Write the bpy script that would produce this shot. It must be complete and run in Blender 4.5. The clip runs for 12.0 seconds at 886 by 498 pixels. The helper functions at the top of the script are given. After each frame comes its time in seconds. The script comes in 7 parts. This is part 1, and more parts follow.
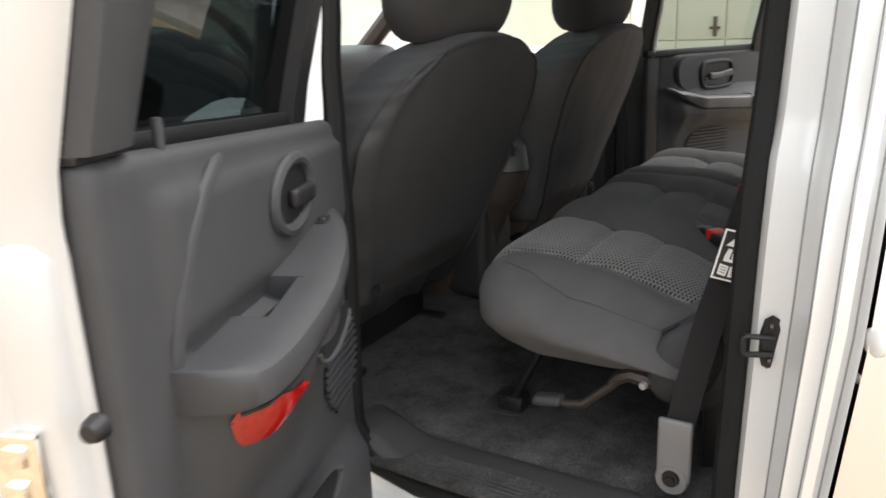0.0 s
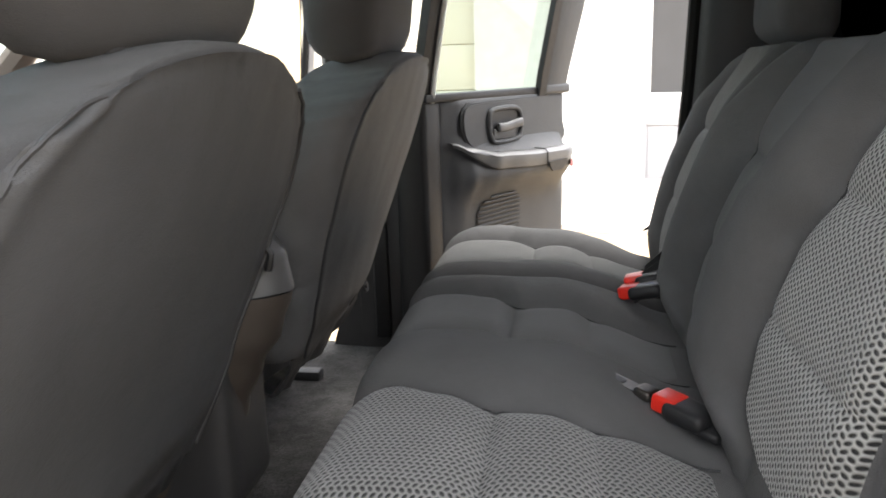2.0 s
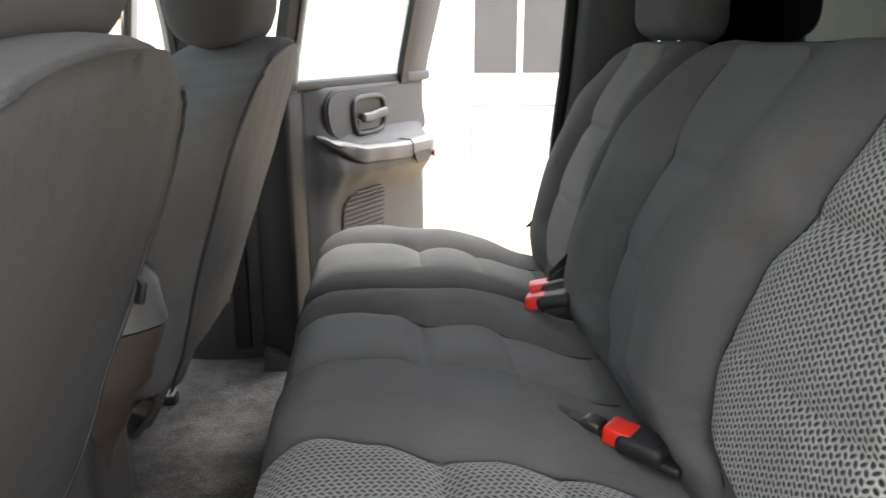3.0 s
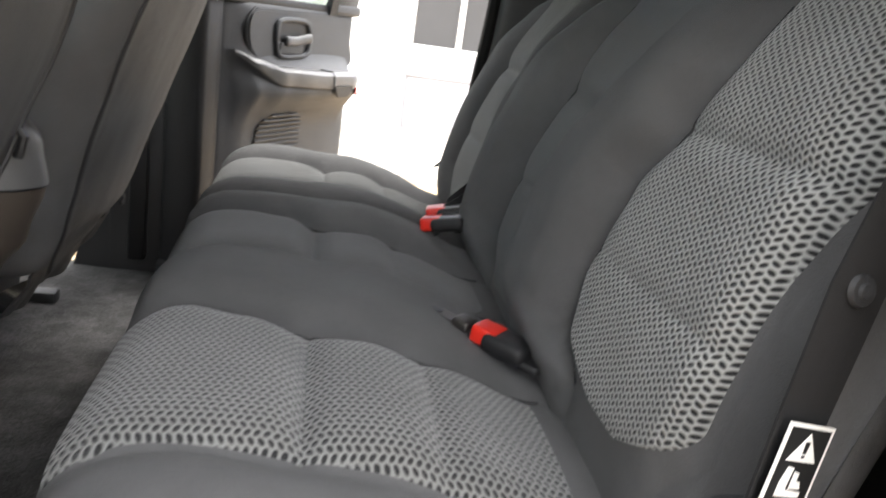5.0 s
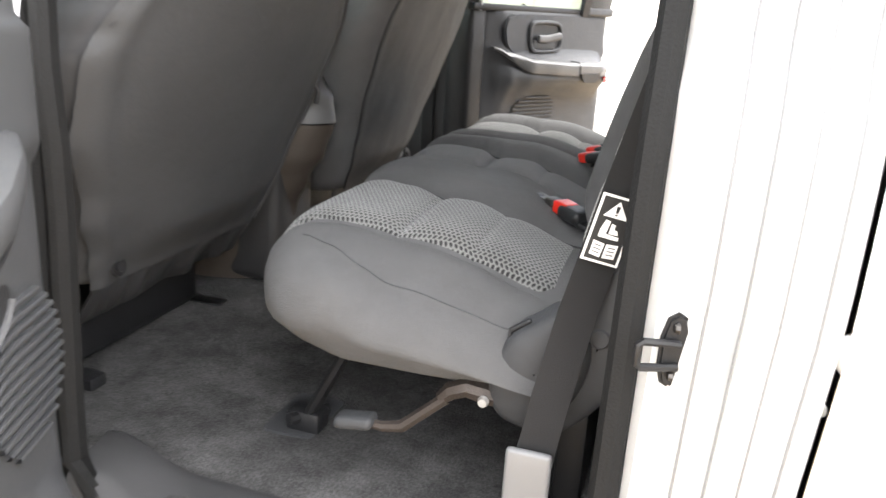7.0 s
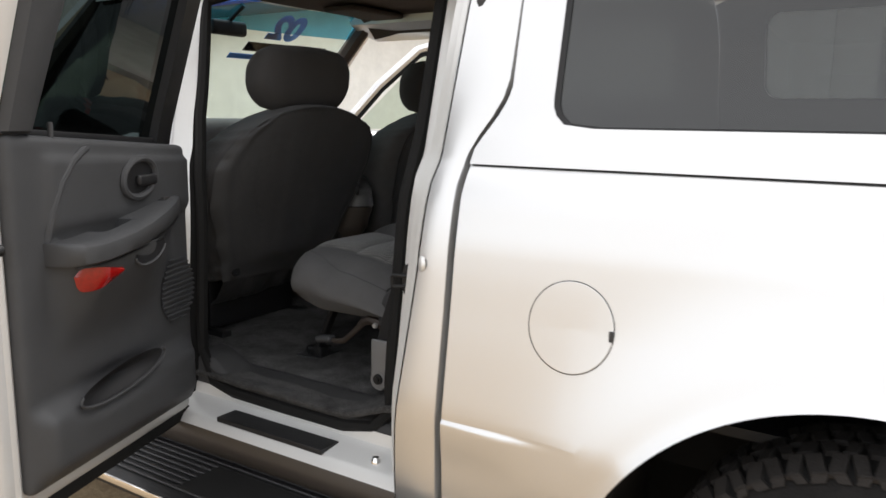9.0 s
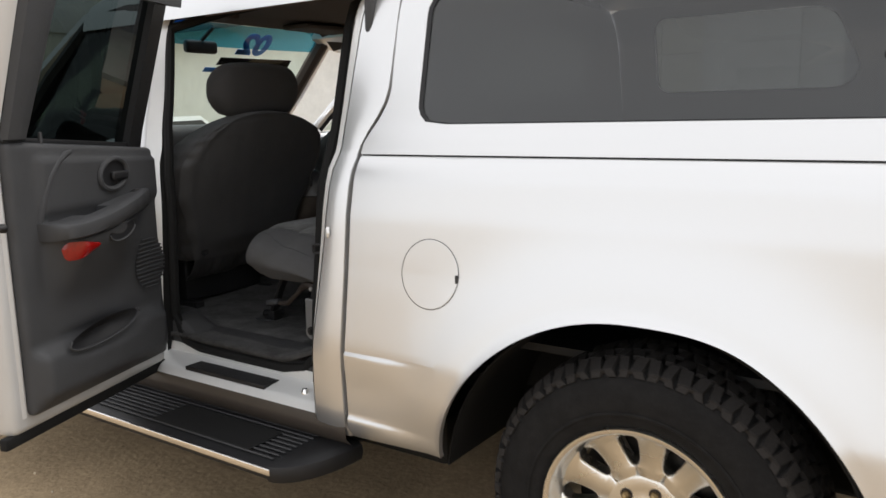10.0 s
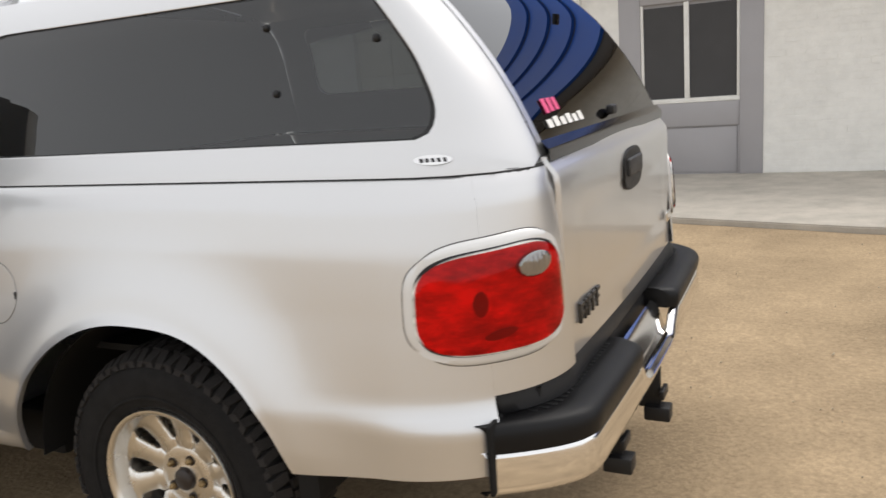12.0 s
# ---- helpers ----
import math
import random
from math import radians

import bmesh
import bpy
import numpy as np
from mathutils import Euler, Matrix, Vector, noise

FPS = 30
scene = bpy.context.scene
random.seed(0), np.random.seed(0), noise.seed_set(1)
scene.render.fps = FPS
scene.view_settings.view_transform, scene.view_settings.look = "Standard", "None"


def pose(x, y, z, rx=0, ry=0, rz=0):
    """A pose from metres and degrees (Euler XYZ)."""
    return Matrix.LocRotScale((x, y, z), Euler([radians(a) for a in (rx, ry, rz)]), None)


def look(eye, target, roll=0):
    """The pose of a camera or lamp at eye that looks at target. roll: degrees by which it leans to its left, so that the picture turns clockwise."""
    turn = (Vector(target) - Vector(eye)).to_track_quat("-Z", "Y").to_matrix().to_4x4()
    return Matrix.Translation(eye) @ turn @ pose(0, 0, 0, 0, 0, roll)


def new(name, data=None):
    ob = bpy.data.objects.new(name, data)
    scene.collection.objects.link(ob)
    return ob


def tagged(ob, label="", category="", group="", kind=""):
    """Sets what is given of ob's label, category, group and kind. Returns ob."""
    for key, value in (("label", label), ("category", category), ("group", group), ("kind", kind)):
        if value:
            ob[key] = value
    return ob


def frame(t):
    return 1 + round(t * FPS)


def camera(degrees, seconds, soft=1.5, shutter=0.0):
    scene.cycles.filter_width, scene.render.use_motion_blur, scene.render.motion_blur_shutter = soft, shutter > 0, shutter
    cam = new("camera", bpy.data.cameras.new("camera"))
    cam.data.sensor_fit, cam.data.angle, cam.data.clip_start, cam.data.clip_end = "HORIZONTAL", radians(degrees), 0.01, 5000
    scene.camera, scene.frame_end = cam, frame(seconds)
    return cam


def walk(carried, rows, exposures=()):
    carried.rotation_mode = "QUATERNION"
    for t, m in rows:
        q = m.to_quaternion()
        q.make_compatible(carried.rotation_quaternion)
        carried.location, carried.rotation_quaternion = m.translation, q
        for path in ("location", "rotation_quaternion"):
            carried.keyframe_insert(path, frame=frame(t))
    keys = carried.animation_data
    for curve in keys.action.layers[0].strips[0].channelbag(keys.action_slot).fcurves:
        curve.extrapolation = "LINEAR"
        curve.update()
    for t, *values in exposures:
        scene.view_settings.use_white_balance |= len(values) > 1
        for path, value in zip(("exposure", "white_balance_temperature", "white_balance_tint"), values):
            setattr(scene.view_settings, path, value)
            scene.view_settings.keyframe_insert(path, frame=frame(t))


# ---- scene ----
cam = camera(59.52, 12.0, soft=1.5, shutter=0.3)
EXPO = [(0.0, 1.62), (0.5, 1.82), (1.0, 1.84), (1.5, 2.2), (2.5, 3.05), (3.2, 3.05), (4.8, 2.95), (5.5, 3.1), (6.5, 3.3), (7.2, 3.25), (8.8, 0.95), (9.5, 0.70), (10.5, 0.40), (12.0, 0.22)]
PATH = [
    (0.0, -0.8766, -0.9179, 1.3716, 73.738, 2.282, 31.264),
    (0.2, -0.9151, -0.8404, 1.3536, 74.055, 2.407, 28.510),
    (0.5, -0.9964, -0.7173, 1.3368, 74.630, 1.938, 25.215),
    (1.0, -1.1575, -0.5184, 1.3349, 74.277, 1.447, 19.263),
    (1.5, -1.2698, -0.3391, 1.3372, 75.308, 0.889, 14.758),
    (2.0, -1.3332, -0.1806, 1.3189, 76.799, 1.616, 8.880),
    (2.5, -1.4257, -0.1045, 1.3398, 75.911, -0.085, 1.092),
    (3.0, -1.4666, -0.0558, 1.3455, 74.876, 0.041, -4.518),
    (3.2, -1.4707, -0.0512, 1.3483, 74.792, -0.025, -7.049),
    (4.8, -1.4367, -0.0826, 1.2673, 75.399, -8.460, -11.115),
    (5.0, -1.4283, -0.0993, 1.2573, 73.652, -8.038, -8.387),
    (5.5, -1.3852, -0.1534, 1.2136, 70.519, -7.367, -0.268),
    (6.0, -1.3055, -0.2755, 1.1946, 68.668, -7.422, 6.887),
    (6.5, -1.1913, -0.4323, 1.2128, 70.007, -5.448, 9.978),
    (7.0, -1.0377, -0.5852, 1.2404, 72.577, -3.328, 17.777),
    (7.2, -0.9619, -0.6523, 1.2475, 73.957, -2.358, 21.768),
    (8.8, -0.0684, -1.2420, 1.3135, 80.217, -0.670, 33.769),
    (9.0, 0.0309, -1.3158, 1.3127, 80.412, -0.674, 33.177),
    (9.5, 0.3012, -1.4324, 1.3019, 80.879, 0.015, 33.749),
    (10.0, 0.5647, -1.5483, 1.3141, 80.330, 1.133, 34.169),
    (10.5, 0.8484, -1.6140, 1.3369, 78.325, 3.591, 34.344),
    (11.0, 1.1188, -1.5792, 1.3690, 77.201, 5.107, 31.385),
    (11.5, 1.3361, -1.4778, 1.3908, 77.303, 4.930, 26.796),
    (12.0, 1.5662, -1.3482, 1.4110, 77.824, 4.470, 25.622),
]
walk(cam, [(t, pose(*p)) for t, *p in PATH], EXPO)

# ---------------------------------------------------------------- world and light
world = bpy.data.worlds.new("sky")
scene.world = world
world.use_nodes = True
SUN_EL, SUN_AZ = 60.0, 40.0
wn = world.node_tree.nodes
sky = wn.new("ShaderNodeTexSky")
sky.sky_type, sky.sun_disc = "NISHITA", False
sky.sun_elevation, sky.sun_rotation = radians(SUN_EL), radians(SUN_AZ)
sky.air_density, sky.dust_density, sky.ozone_density = 1.0, 4.0, 1.0
wash = wn.new("ShaderNodeMixRGB")
wash.inputs[0].default_value = 0.72
wash.inputs[2].default_value = (9.5, 9.4, 9.3, 1)
world.node_tree.links.new(sky.outputs[0], wash.inputs[1])
world.node_tree.links.new(wash.outputs[0], wn["Background"].inputs[0])
wn["Background"].inputs[1].default_value = 0.13
sun = new("sun", bpy.data.lights.new("sun", "SUN"))
sun.data.energy, sun.data.angle, sun.data.color = 0.9, radians(22), (1.0, 0.98, 0.95)
_a, _e = radians(SUN_AZ), radians(SUN_EL)
sun.matrix_world = look((0, 0, 0), (-math.sin(_a) * math.cos(_e), -math.cos(_a) * math.cos(_e), -math.sin(_e)))


# ---------------------------------------------------------------- materials
def mat(name, color, rough=0.5, metal=0.0, vary=0.12, grain=40.0, bump=0.15, spots=0.0, coat=0.0, fine=400.0, spec=0.5,
        sheen=0.0):
    """A surface with two scales of variation in colour, roughness and relief."""
    m = bpy.data.materials.new(name)
    m.use_nodes = True
    nt = m.node_tree
    b = nt.nodes["Principled BSDF"]
    tc = nt.nodes.new("ShaderNodeNewGeometry")
    big = nt.nodes.new("ShaderNodeTexNoise")
    big.inputs["Scale"].default_value, big.inputs["Detail"].default_value = grain / 12, 6
    sm = nt.nodes.new("ShaderNodeTexNoise")
    sm.inputs["Scale"].default_value, sm.inputs["Detail"].default_value = fine, 3
    nt.links.new(tc.outputs["Position"], big.inputs["Vector"])
    nt.links.new(tc.outputs["Position"], sm.inputs["Vector"])
    mix = nt.nodes.new("ShaderNodeMath")
    mix.operation = "MULTIPLY_ADD"
    nt.links.new(big.outputs[0], mix.inputs[0])
    mix.inputs[1].default_value = 1.4
    nt.links.new(sm.outputs[0], mix.inputs[2])
    ramp = nt.nodes.new("ShaderNodeValToRGB")
    ramp.color_ramp.elements[0].position, ramp.color_ramp.elements[1].position = 0.75, 1.65
    ramp.color_ramp.elements[1].position = 1.0
    lo = [max(0.0, c * (1 - vary)) for c in color]
    hi = [min(1.0, c * (1 + vary)) for c in color]
    ramp.color_ramp.elements[0].color, ramp.color_ramp.elements[1].color = (*lo, 1), (*hi, 1)
    ramp.color_ramp.elements[0].position = 0.4
    half = nt.nodes.new("ShaderNodeMath")
    half.operation = "MULTIPLY"
    half.inputs[1].default_value = 0.6
    nt.links.new(mix.outputs[0], half.inputs[0])
    nt.links.new(half.outputs[0], ramp.inputs[0])
    nt.links.new(ramp.outputs[0], b.inputs["Base Color"])
    rr = nt.nodes.new("ShaderNodeMapRange")
    rr.inputs["To Min"].default_value, rr.inputs["To Max"].default_value = max(0.02, rough - 0.08), min(1, rough + 0.08)
    nt.links.new(big.outputs[0], rr.inputs["Value"])
    nt.links.new(rr.outputs[0], b.inputs["Roughness"])
    b.inputs["Metallic"].default_value = metal
    b.inputs["Coat Weight"].default_value = coat
    b.inputs["Coat Roughness"].default_value = 0.06
    b.inputs["Specular IOR Level"].default_value = spec
    b.inputs["Sheen Weight"].default_value = sheen
    if bump:
        bp = nt.nodes.new("ShaderNodeBump")
        bp.inputs["Strength"].default_value, bp.inputs["Distance"].default_value = bump, 0.004
        nt.links.new(sm.outputs[0], bp.inputs["Height"])
        nt.links.new(bp.outputs[0], b.inputs["Normal"])
    return m


def weave(name, axes, dark, light, pitch=0.0085):
    """Seat cloth with a raised zigzag weave in the plane of two axes."""
    m = bpy.data.materials.new(name)
    m.use_nodes = True
    nt = m.node_tree
    L = nt.links.new
    b = nt.nodes["Principled BSDF"]
    g = nt.nodes.new("ShaderNodeNewGeometry")
    sep = nt.nodes.new("ShaderNodeSeparateXYZ")
    L(g.outputs["Position"], sep.inputs[0])

    def math_(op, a, c=None, d=None):
        n = nt.nodes.new("ShaderNodeMath")
        n.operation = op
        for i, v in enumerate((a, c, d)):
            if v is None:
                continue
            if isinstance(v, (int, float)):
                n.inputs[i].default_value = v
            else:
                L(v, n.inputs[i])
        return n.outputs[0]
    wob = nt.nodes.new("ShaderNodeTexNoise")
    wob.inputs["Scale"].default_value = 60
    L(g.outputs["Position"], wob.inputs["Vector"])
    u = math_("MULTIPLY_ADD", wob.outputs[0], 0.35, math_("MULTIPLY_ADD", sep.outputs[axes[0]], 1 / pitch, 900.0))
    v = math_("MULTIPLY_ADD", sep.outputs[axes[1]], 1 / (pitch * 0.92), 900.0)
    odd = math_("MODULO", math_("FLOOR", v), 2.0)
    cv = math_("SUBTRACT", math_("FRACT", v), 0.5)
    tilt = math_("MULTIPLY_ADD", odd, 2.0, -1.0)
    cu_ = math_("SUBTRACT", math_("FRACT", math_("ADD", math_("MULTIPLY_ADD", odd, 0.5, u), math_("MULTIPLY", math_("MULTIPLY", cv, tilt), 0.34))), 0.5)
    across = math_("MULTIPLY", math_("ABSOLUTE", cu_), 2.1)
    along = math_("MULTIPLY", math_("ABSOLUTE", cv), 2.0)
    h = math_("MINIMUM", math_("SQRT", math_("ADD", math_("MULTIPLY", across, across), math_("MULTIPLY", math_("MULTIPLY", along, along), 0.55))), 1.0)
    t = math_("SMOOTH_MIN", h, 0.92, 0.2)
    ramp = nt.nodes.new("ShaderNodeValToRGB")
    ramp.color_ramp.elements[0].color, ramp.color_ramp.elements[1].color = (*dark, 1), (*light, 1)
    ramp.color_ramp.elements[0].position, ramp.color_ramp.elements[1].position = 0.42, 0.86
    L(t, ramp.inputs[0])
    fuzz = nt.nodes.new("ShaderNodeTexNoise")
    fuzz.inputs["Scale"].default_value = 14
    L(g.outputs["Position"], fuzz.inputs["Vector"])
    mx = nt.nodes.new("ShaderNodeMixRGB")
    mx.blend_type = "MULTIPLY"
    mx.inputs[0].default_value = 0.35
    L(ramp.outputs[0], mx.inputs[1])
    L(fuzz.outputs[0], mx.inputs[2])
    L(mx.outputs[0], b.inputs["Base Color"])
    b.inputs["Roughness"].default_value = 0.9
    b.inputs["Sheen Weight"].default_value = 0.25
    bp = nt.nodes.new("ShaderNodeBump")
    bp.inputs["Strength"].default_value, bp.inputs["Distance"].default_value = 0.9, 0.0018
    L(h, bp.inputs["Height"])
    L(bp.outputs[0], b.inputs["Normal"])
    return m


def glass(name, tint, rough=0.0, ior=1.5):
    m = bpy.data.materials.new(name)
    m.use_nodes = True
    nt = m.node_tree
    nt.nodes.remove(nt.nodes["Principled BSDF"])
    tr = nt.nodes.new("ShaderNodeBsdfTransparent")
    tr.inputs[0].default_value = (*tint, 1)
    gl = nt.nodes.new("ShaderNodeBsdfGlossy")
    gl.inputs["Roughness"].default_value = rough
    fr = nt.nodes.new("ShaderNodeFresnel")
    fr.inputs["IOR"].default_value = ior
    mx = nt.nodes.new("ShaderNodeMixShader")
    nt.links.new(fr.outputs[0], mx.inputs[0])
    nt.links.new(tr.outputs[0], mx.inputs[1])
    nt.links.new(gl.outputs[0], mx.inputs[2])
    nt.links.new(mx.outputs[0], nt.nodes["Material Output"].inputs[0])
    return m


PAINT = mat("silver_paint", (0.645, 0.645, 0.645), 0.34, 0.82, vary=0.03, grain=10, bump=0.02, coat=0.8, fine=1500)
JAMB = mat("jamb_paint", (0.68, 0.68, 0.67), 0.35, 0.25, vary=0.04, grain=30, bump=0.02, coat=0.4)
EDGE = mat("door_edge_paint", (0.50, 0.50, 0.495), 0.42, 0.25, vary=0.04, grain=30, bump=0.02, coat=0.3)
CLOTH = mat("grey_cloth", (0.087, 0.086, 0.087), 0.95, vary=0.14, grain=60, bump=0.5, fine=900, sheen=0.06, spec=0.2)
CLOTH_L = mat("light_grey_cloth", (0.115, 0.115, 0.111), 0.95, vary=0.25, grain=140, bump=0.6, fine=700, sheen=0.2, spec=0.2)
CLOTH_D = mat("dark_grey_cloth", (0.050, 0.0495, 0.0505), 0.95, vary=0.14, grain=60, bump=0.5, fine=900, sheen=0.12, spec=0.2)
CLOTH_M = mat("mid_grey_cloth", (0.114, 0.1125, 0.113), 0.95, vary=0.14, grain=60, bump=0.5, fine=900, sheen=0.06, spec=0.2)
WEAVE = weave("seat_weave", (0, 1), (0.004, 0.004, 0.0045), (0.185, 0.184, 0.177), 0.0076)
WEAVE_B = weave("back_weave", (2, 1), (0.004, 0.004, 0.0045), (0.35, 0.35, 0.335), 0.0068)
SEATBACK = mat("seat_back_vinyl", (0.040, 0.0408, 0.0427), 0.66, vary=0.12, grain=25, bump=0.3, fine=700)
TRIM = mat("grey_plastic", (0.046, 0.0472, 0.0500), 0.52, vary=0.08, grain=30, bump=0.3, fine=900, spec=0.28)
TRIM_D = mat("dark_plastic", (0.026, 0.0257, 0.0268), 0.5, vary=0.1, grain=30, bump=0.3, fine=900)
TRIM_L = mat("light_plastic", (0.15, 0.15, 0.153), 0.4, vary=0.06, grain=30, bump=0.15, fine=900)
TRIM_M = mat("mid_grey_plastic", (0.074, 0.0735, 0.075), 0.42, vary=0.06, grain=30, bump=0.2, fine=900)
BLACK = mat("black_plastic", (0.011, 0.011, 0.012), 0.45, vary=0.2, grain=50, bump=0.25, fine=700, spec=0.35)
RUBBER = mat("black_rubber", (0.009, 0.009, 0.009), 0.75, vary=0.25, grain=60, bump=0.3, fine=300, spec=0.2)
TREAD = mat("tread_rubber", (0.026, 0.0240, 0.0232), 0.85, vary=0.4, grain=60, bump=0.4, fine=250, spec=0.2)
TYRE = mat("tyre_rubber", (0.0095, 0.0093, 0.0095), 0.8, vary=0.3, grain=90, bump=0.4, fine=250, spec=0.2)
PAD = mat("pad_rubber", (0.0055, 0.0055, 0.006), 0.42, vary=0.2, grain=50, bump=0.15, fine=500, spec=0.22)
CARPET = mat("carpet", (0.060, 0.0585, 0.0577), 1.0, vary=0.6, grain=90, bump=1.0, fine=260, sheen=0.05, spec=0.1)
CHROME = mat("chrome", (0.80, 0.79, 0.78), 0.09, 1.0, vary=0.04, grain=20, bump=0.0)
ALLOY = mat("cast_alloy", (0.74, 0.72, 0.68), 0.28, 1.0, vary=0.10, grain=60, bump=0.08, fine=500)
BRASS = mat("lug_brass", (0.34, 0.25, 0.13), 0.4, 0.9, vary=0.3, grain=80, bump=0.1)
CAP = mat("cap_plastic", (0.022, 0.015, 0.012), 0.45, vary=0.3, grain=120, bump=0.2)
RUST = mat("rusty_steel", (0.045, 0.036, 0.031), 0.5, 0.4, vary=0.4, grain=120, bump=0.3)
STEEL = mat("dark_steel", (0.075, 0.070, 0.066), 0.45, 0.9, vary=0.3, grain=80, bump=0.1)
WEB = mat("belt_webbing", (0.023, 0.0225, 0.0227), 0.85, vary=0.15, grain=120, bump=0.5, fine=1200, spec=0.1)
RED_BTN = mat("red_plastic", (0.58, 0.022, 0.012), 0.35, vary=0.06, bump=0.0)
WHITE = mat("white_print", (0.82, 0.81, 0.78), 0.5, vary=0.04, bump=0.0)
LABEL_K = mat("black_print", (0.012, 0.012, 0.012), 0.5, vary=0.1, bump=0.0)
RED_LENS = mat("red_lens", (0.25, 0.004, 0.003), 0.18, vary=0.45, grain=60, bump=0.15, fine=120, coat=0.4)
CLEAR_LENS = mat("clear_lens", (0.30, 0.29, 0.285), 0.14, 0.85, vary=0.15, grain=60, bump=0.05, fine=180, coat=0.6)
HEADLINER = mat("headliner", (0.11, 0.085, 0.075), 0.95, vary=0.1, bump=0.4, fine=500)
DIRT = mat("tan_dirt", (0.40, 0.298, 0.186), 0.95, vary=0.30, grain=14, bump=0.9, fine=55, spec=0.1)
PEBBLE = mat("pebbles", (0.46, 0.38, 0.28), 0.9, vary=0.4, grain=60, bump=0.4)
CONCRETE = mat("concrete", (0.46, 0.42, 0.36), 0.9, vary=0.16, grain=20, bump=0.5, fine=120)
WALLPAINT = mat("white_masonry_paint", (0.80, 0.79, 0.75), 0.75, vary=0.05, grain=30, bump=0.4, fine=150)
DOORPAINT = mat("grey_door_paint", (0.36, 0.35, 0.36), 0.5, vary=0.07, grain=20, bump=0.15)
SCREEN = mat("dark_screen", (0.045, 0.044, 0.045), 0.6, vary=0.2, grain=40, bump=0.3)
CREAM = mat("cream_paint", (0.72, 0.69, 0.58), 0.6, vary=0.05, grain=20, bump=0.1)
BLUE = mat("blue_roof_paint", (0.014, 0.075, 0.34), 0.5, vary=0.12, grain=20, bump=0.1, spec=0.12)
BLUE_INK = mat("blue_ink", (0.03, 0.16, 0.45), 0.6, vary=0.1, bump=0.0)
PINK = mat("pink_sticker", (0.72, 0.08, 0.22), 0.5, vary=0.1, bump=0.0)
LAMP_GREY = mat("lamp_grey", (0.26, 0.25, 0.24), 0.4, vary=0.2, bump=0.2)
BROWN = mat("brown_plastic", (0.050, 0.041, 0.034), 0.38, vary=0.15, grain=40, bump=0.2, fine=800)
OLIVE = mat("olive_paint", (0.30, 0.32, 0.12), 0.7, vary=0.2, grain=30)


def regrade(m, scale, lo, hi, mix, bump=0.0, stretch=None):
    """Lays a further, larger pattern of wear over a surface."""
    nt = m.node_tree
    b = nt.nodes["Principled BSDF"]
    src = b.inputs["Base Color"].links[0].from_socket
    g = nt.nodes.new("ShaderNodeNewGeometry")
    vec = g.outputs["Position"]
    if stretch:
        mp = nt.nodes.new("ShaderNodeMapping")
        mp.inputs["Scale"].default_value = stretch
        nt.links.new(vec, mp.inputs["Vector"])
        vec = mp.outputs[0]
    n = nt.nodes.new("ShaderNodeTexNoise")
    n.inputs["Scale"].default_value, n.inputs["Detail"].default_value, n.inputs["Roughness"].default_value = scale, 8, 0.68
    nt.links.new(vec, n.inputs["Vector"])
    rp = nt.nodes.new("ShaderNodeValToRGB")
    rp.color_ramp.elements[0].position, rp.color_ramp.elements[1].position = 0.36, 0.64
    rp.color_ramp.elements[0].color, rp.color_ramp.elements[1].color = (lo, lo, lo, 1), (hi, hi, hi, 1)
    nt.links.new(n.outputs[0], rp.inputs[0])
    mx = nt.nodes.new("ShaderNodeMixRGB")
    mx.blend_type = "MULTIPLY"
    mx.inputs[0].default_value = mix
    nt.links.new(src, mx.inputs[1])
    nt.links.new(rp.outputs[0], mx.inputs[2])
    nt.links.new(mx.outputs[0], b.inputs["Base Color"])
    if bump:
        old = b.inputs["Normal"].links[0].from_socket
        bp = nt.nodes.new("ShaderNodeBump")
        bp.inputs["Strength"].default_value, bp.inputs["Distance"].default_value = 1.0, bump
        nt.links.new(n.outputs[0], bp.inputs["Height"])
        nt.links.new(old, bp.inputs["Normal"])
        nt.links.new(bp.outputs[0], b.inputs["Normal"])


regrade(CARPET, 16, 0.55, 1.25, 1.0, 0.004)
regrade(CARPET, 220, 0.6, 1.3, 1.0, 0.002)
regrade(DIRT, 2.2, 0.86, 1.08, 1.0, 0.01)
regrade(DIRT, 38, 0.86, 1.09, 1.0, 0.003)
regrade(DIRT, 240, 0.80, 1.13, 1.0, 0.0012)
regrade(SEATBACK, 5, 0.88, 1.10, 1.0, 0.006)
regrade(CLOTH, 7, 0.90, 1.08, 1.0, 0.004)
regrade(TRIM, 9, 0.93, 1.06, 1.0)
regrade(CONCRETE, 3, 0.85, 1.08, 1.0, 0.004)
regrade(WALLPAINT, 6, 0.94, 1.03, 1.0, 0.006)
regrade(TYRE, 30, 0.75, 1.25, 1.0)
G_CLEAR = glass("clear_glass", (0.80, 0.90, 0.84))
G_TINT = glass("tinted_glass", (0.32, 0.335, 0.345), 0.0, 1.76)
G_DARK = glass("dark_tinted_glass", (0.030, 0.030, 0.033), 0.0, 2.2)
G_FAR = glass("green_glass", (0.66, 0.74, 0.66))
G_REAR = glass("privacy_glass", (0.30, 0.35, 0.33))
G_SHELL = glass("shell_window_glass", (0.17, 0.19, 0.19))
G_NEAR = glass("door_privacy_glass", (0.052, 0.068, 0.068))
G_RED = glass("red_lens_glass", (0.86, 0.010, 0.008), 0.05, 1.33)
REFLECTOR = mat("lamp_reflector", (0.86, 0.85, 0.83), 0.30, 0.80, vary=0.10, grain=30, bump=0.15, fine=200)
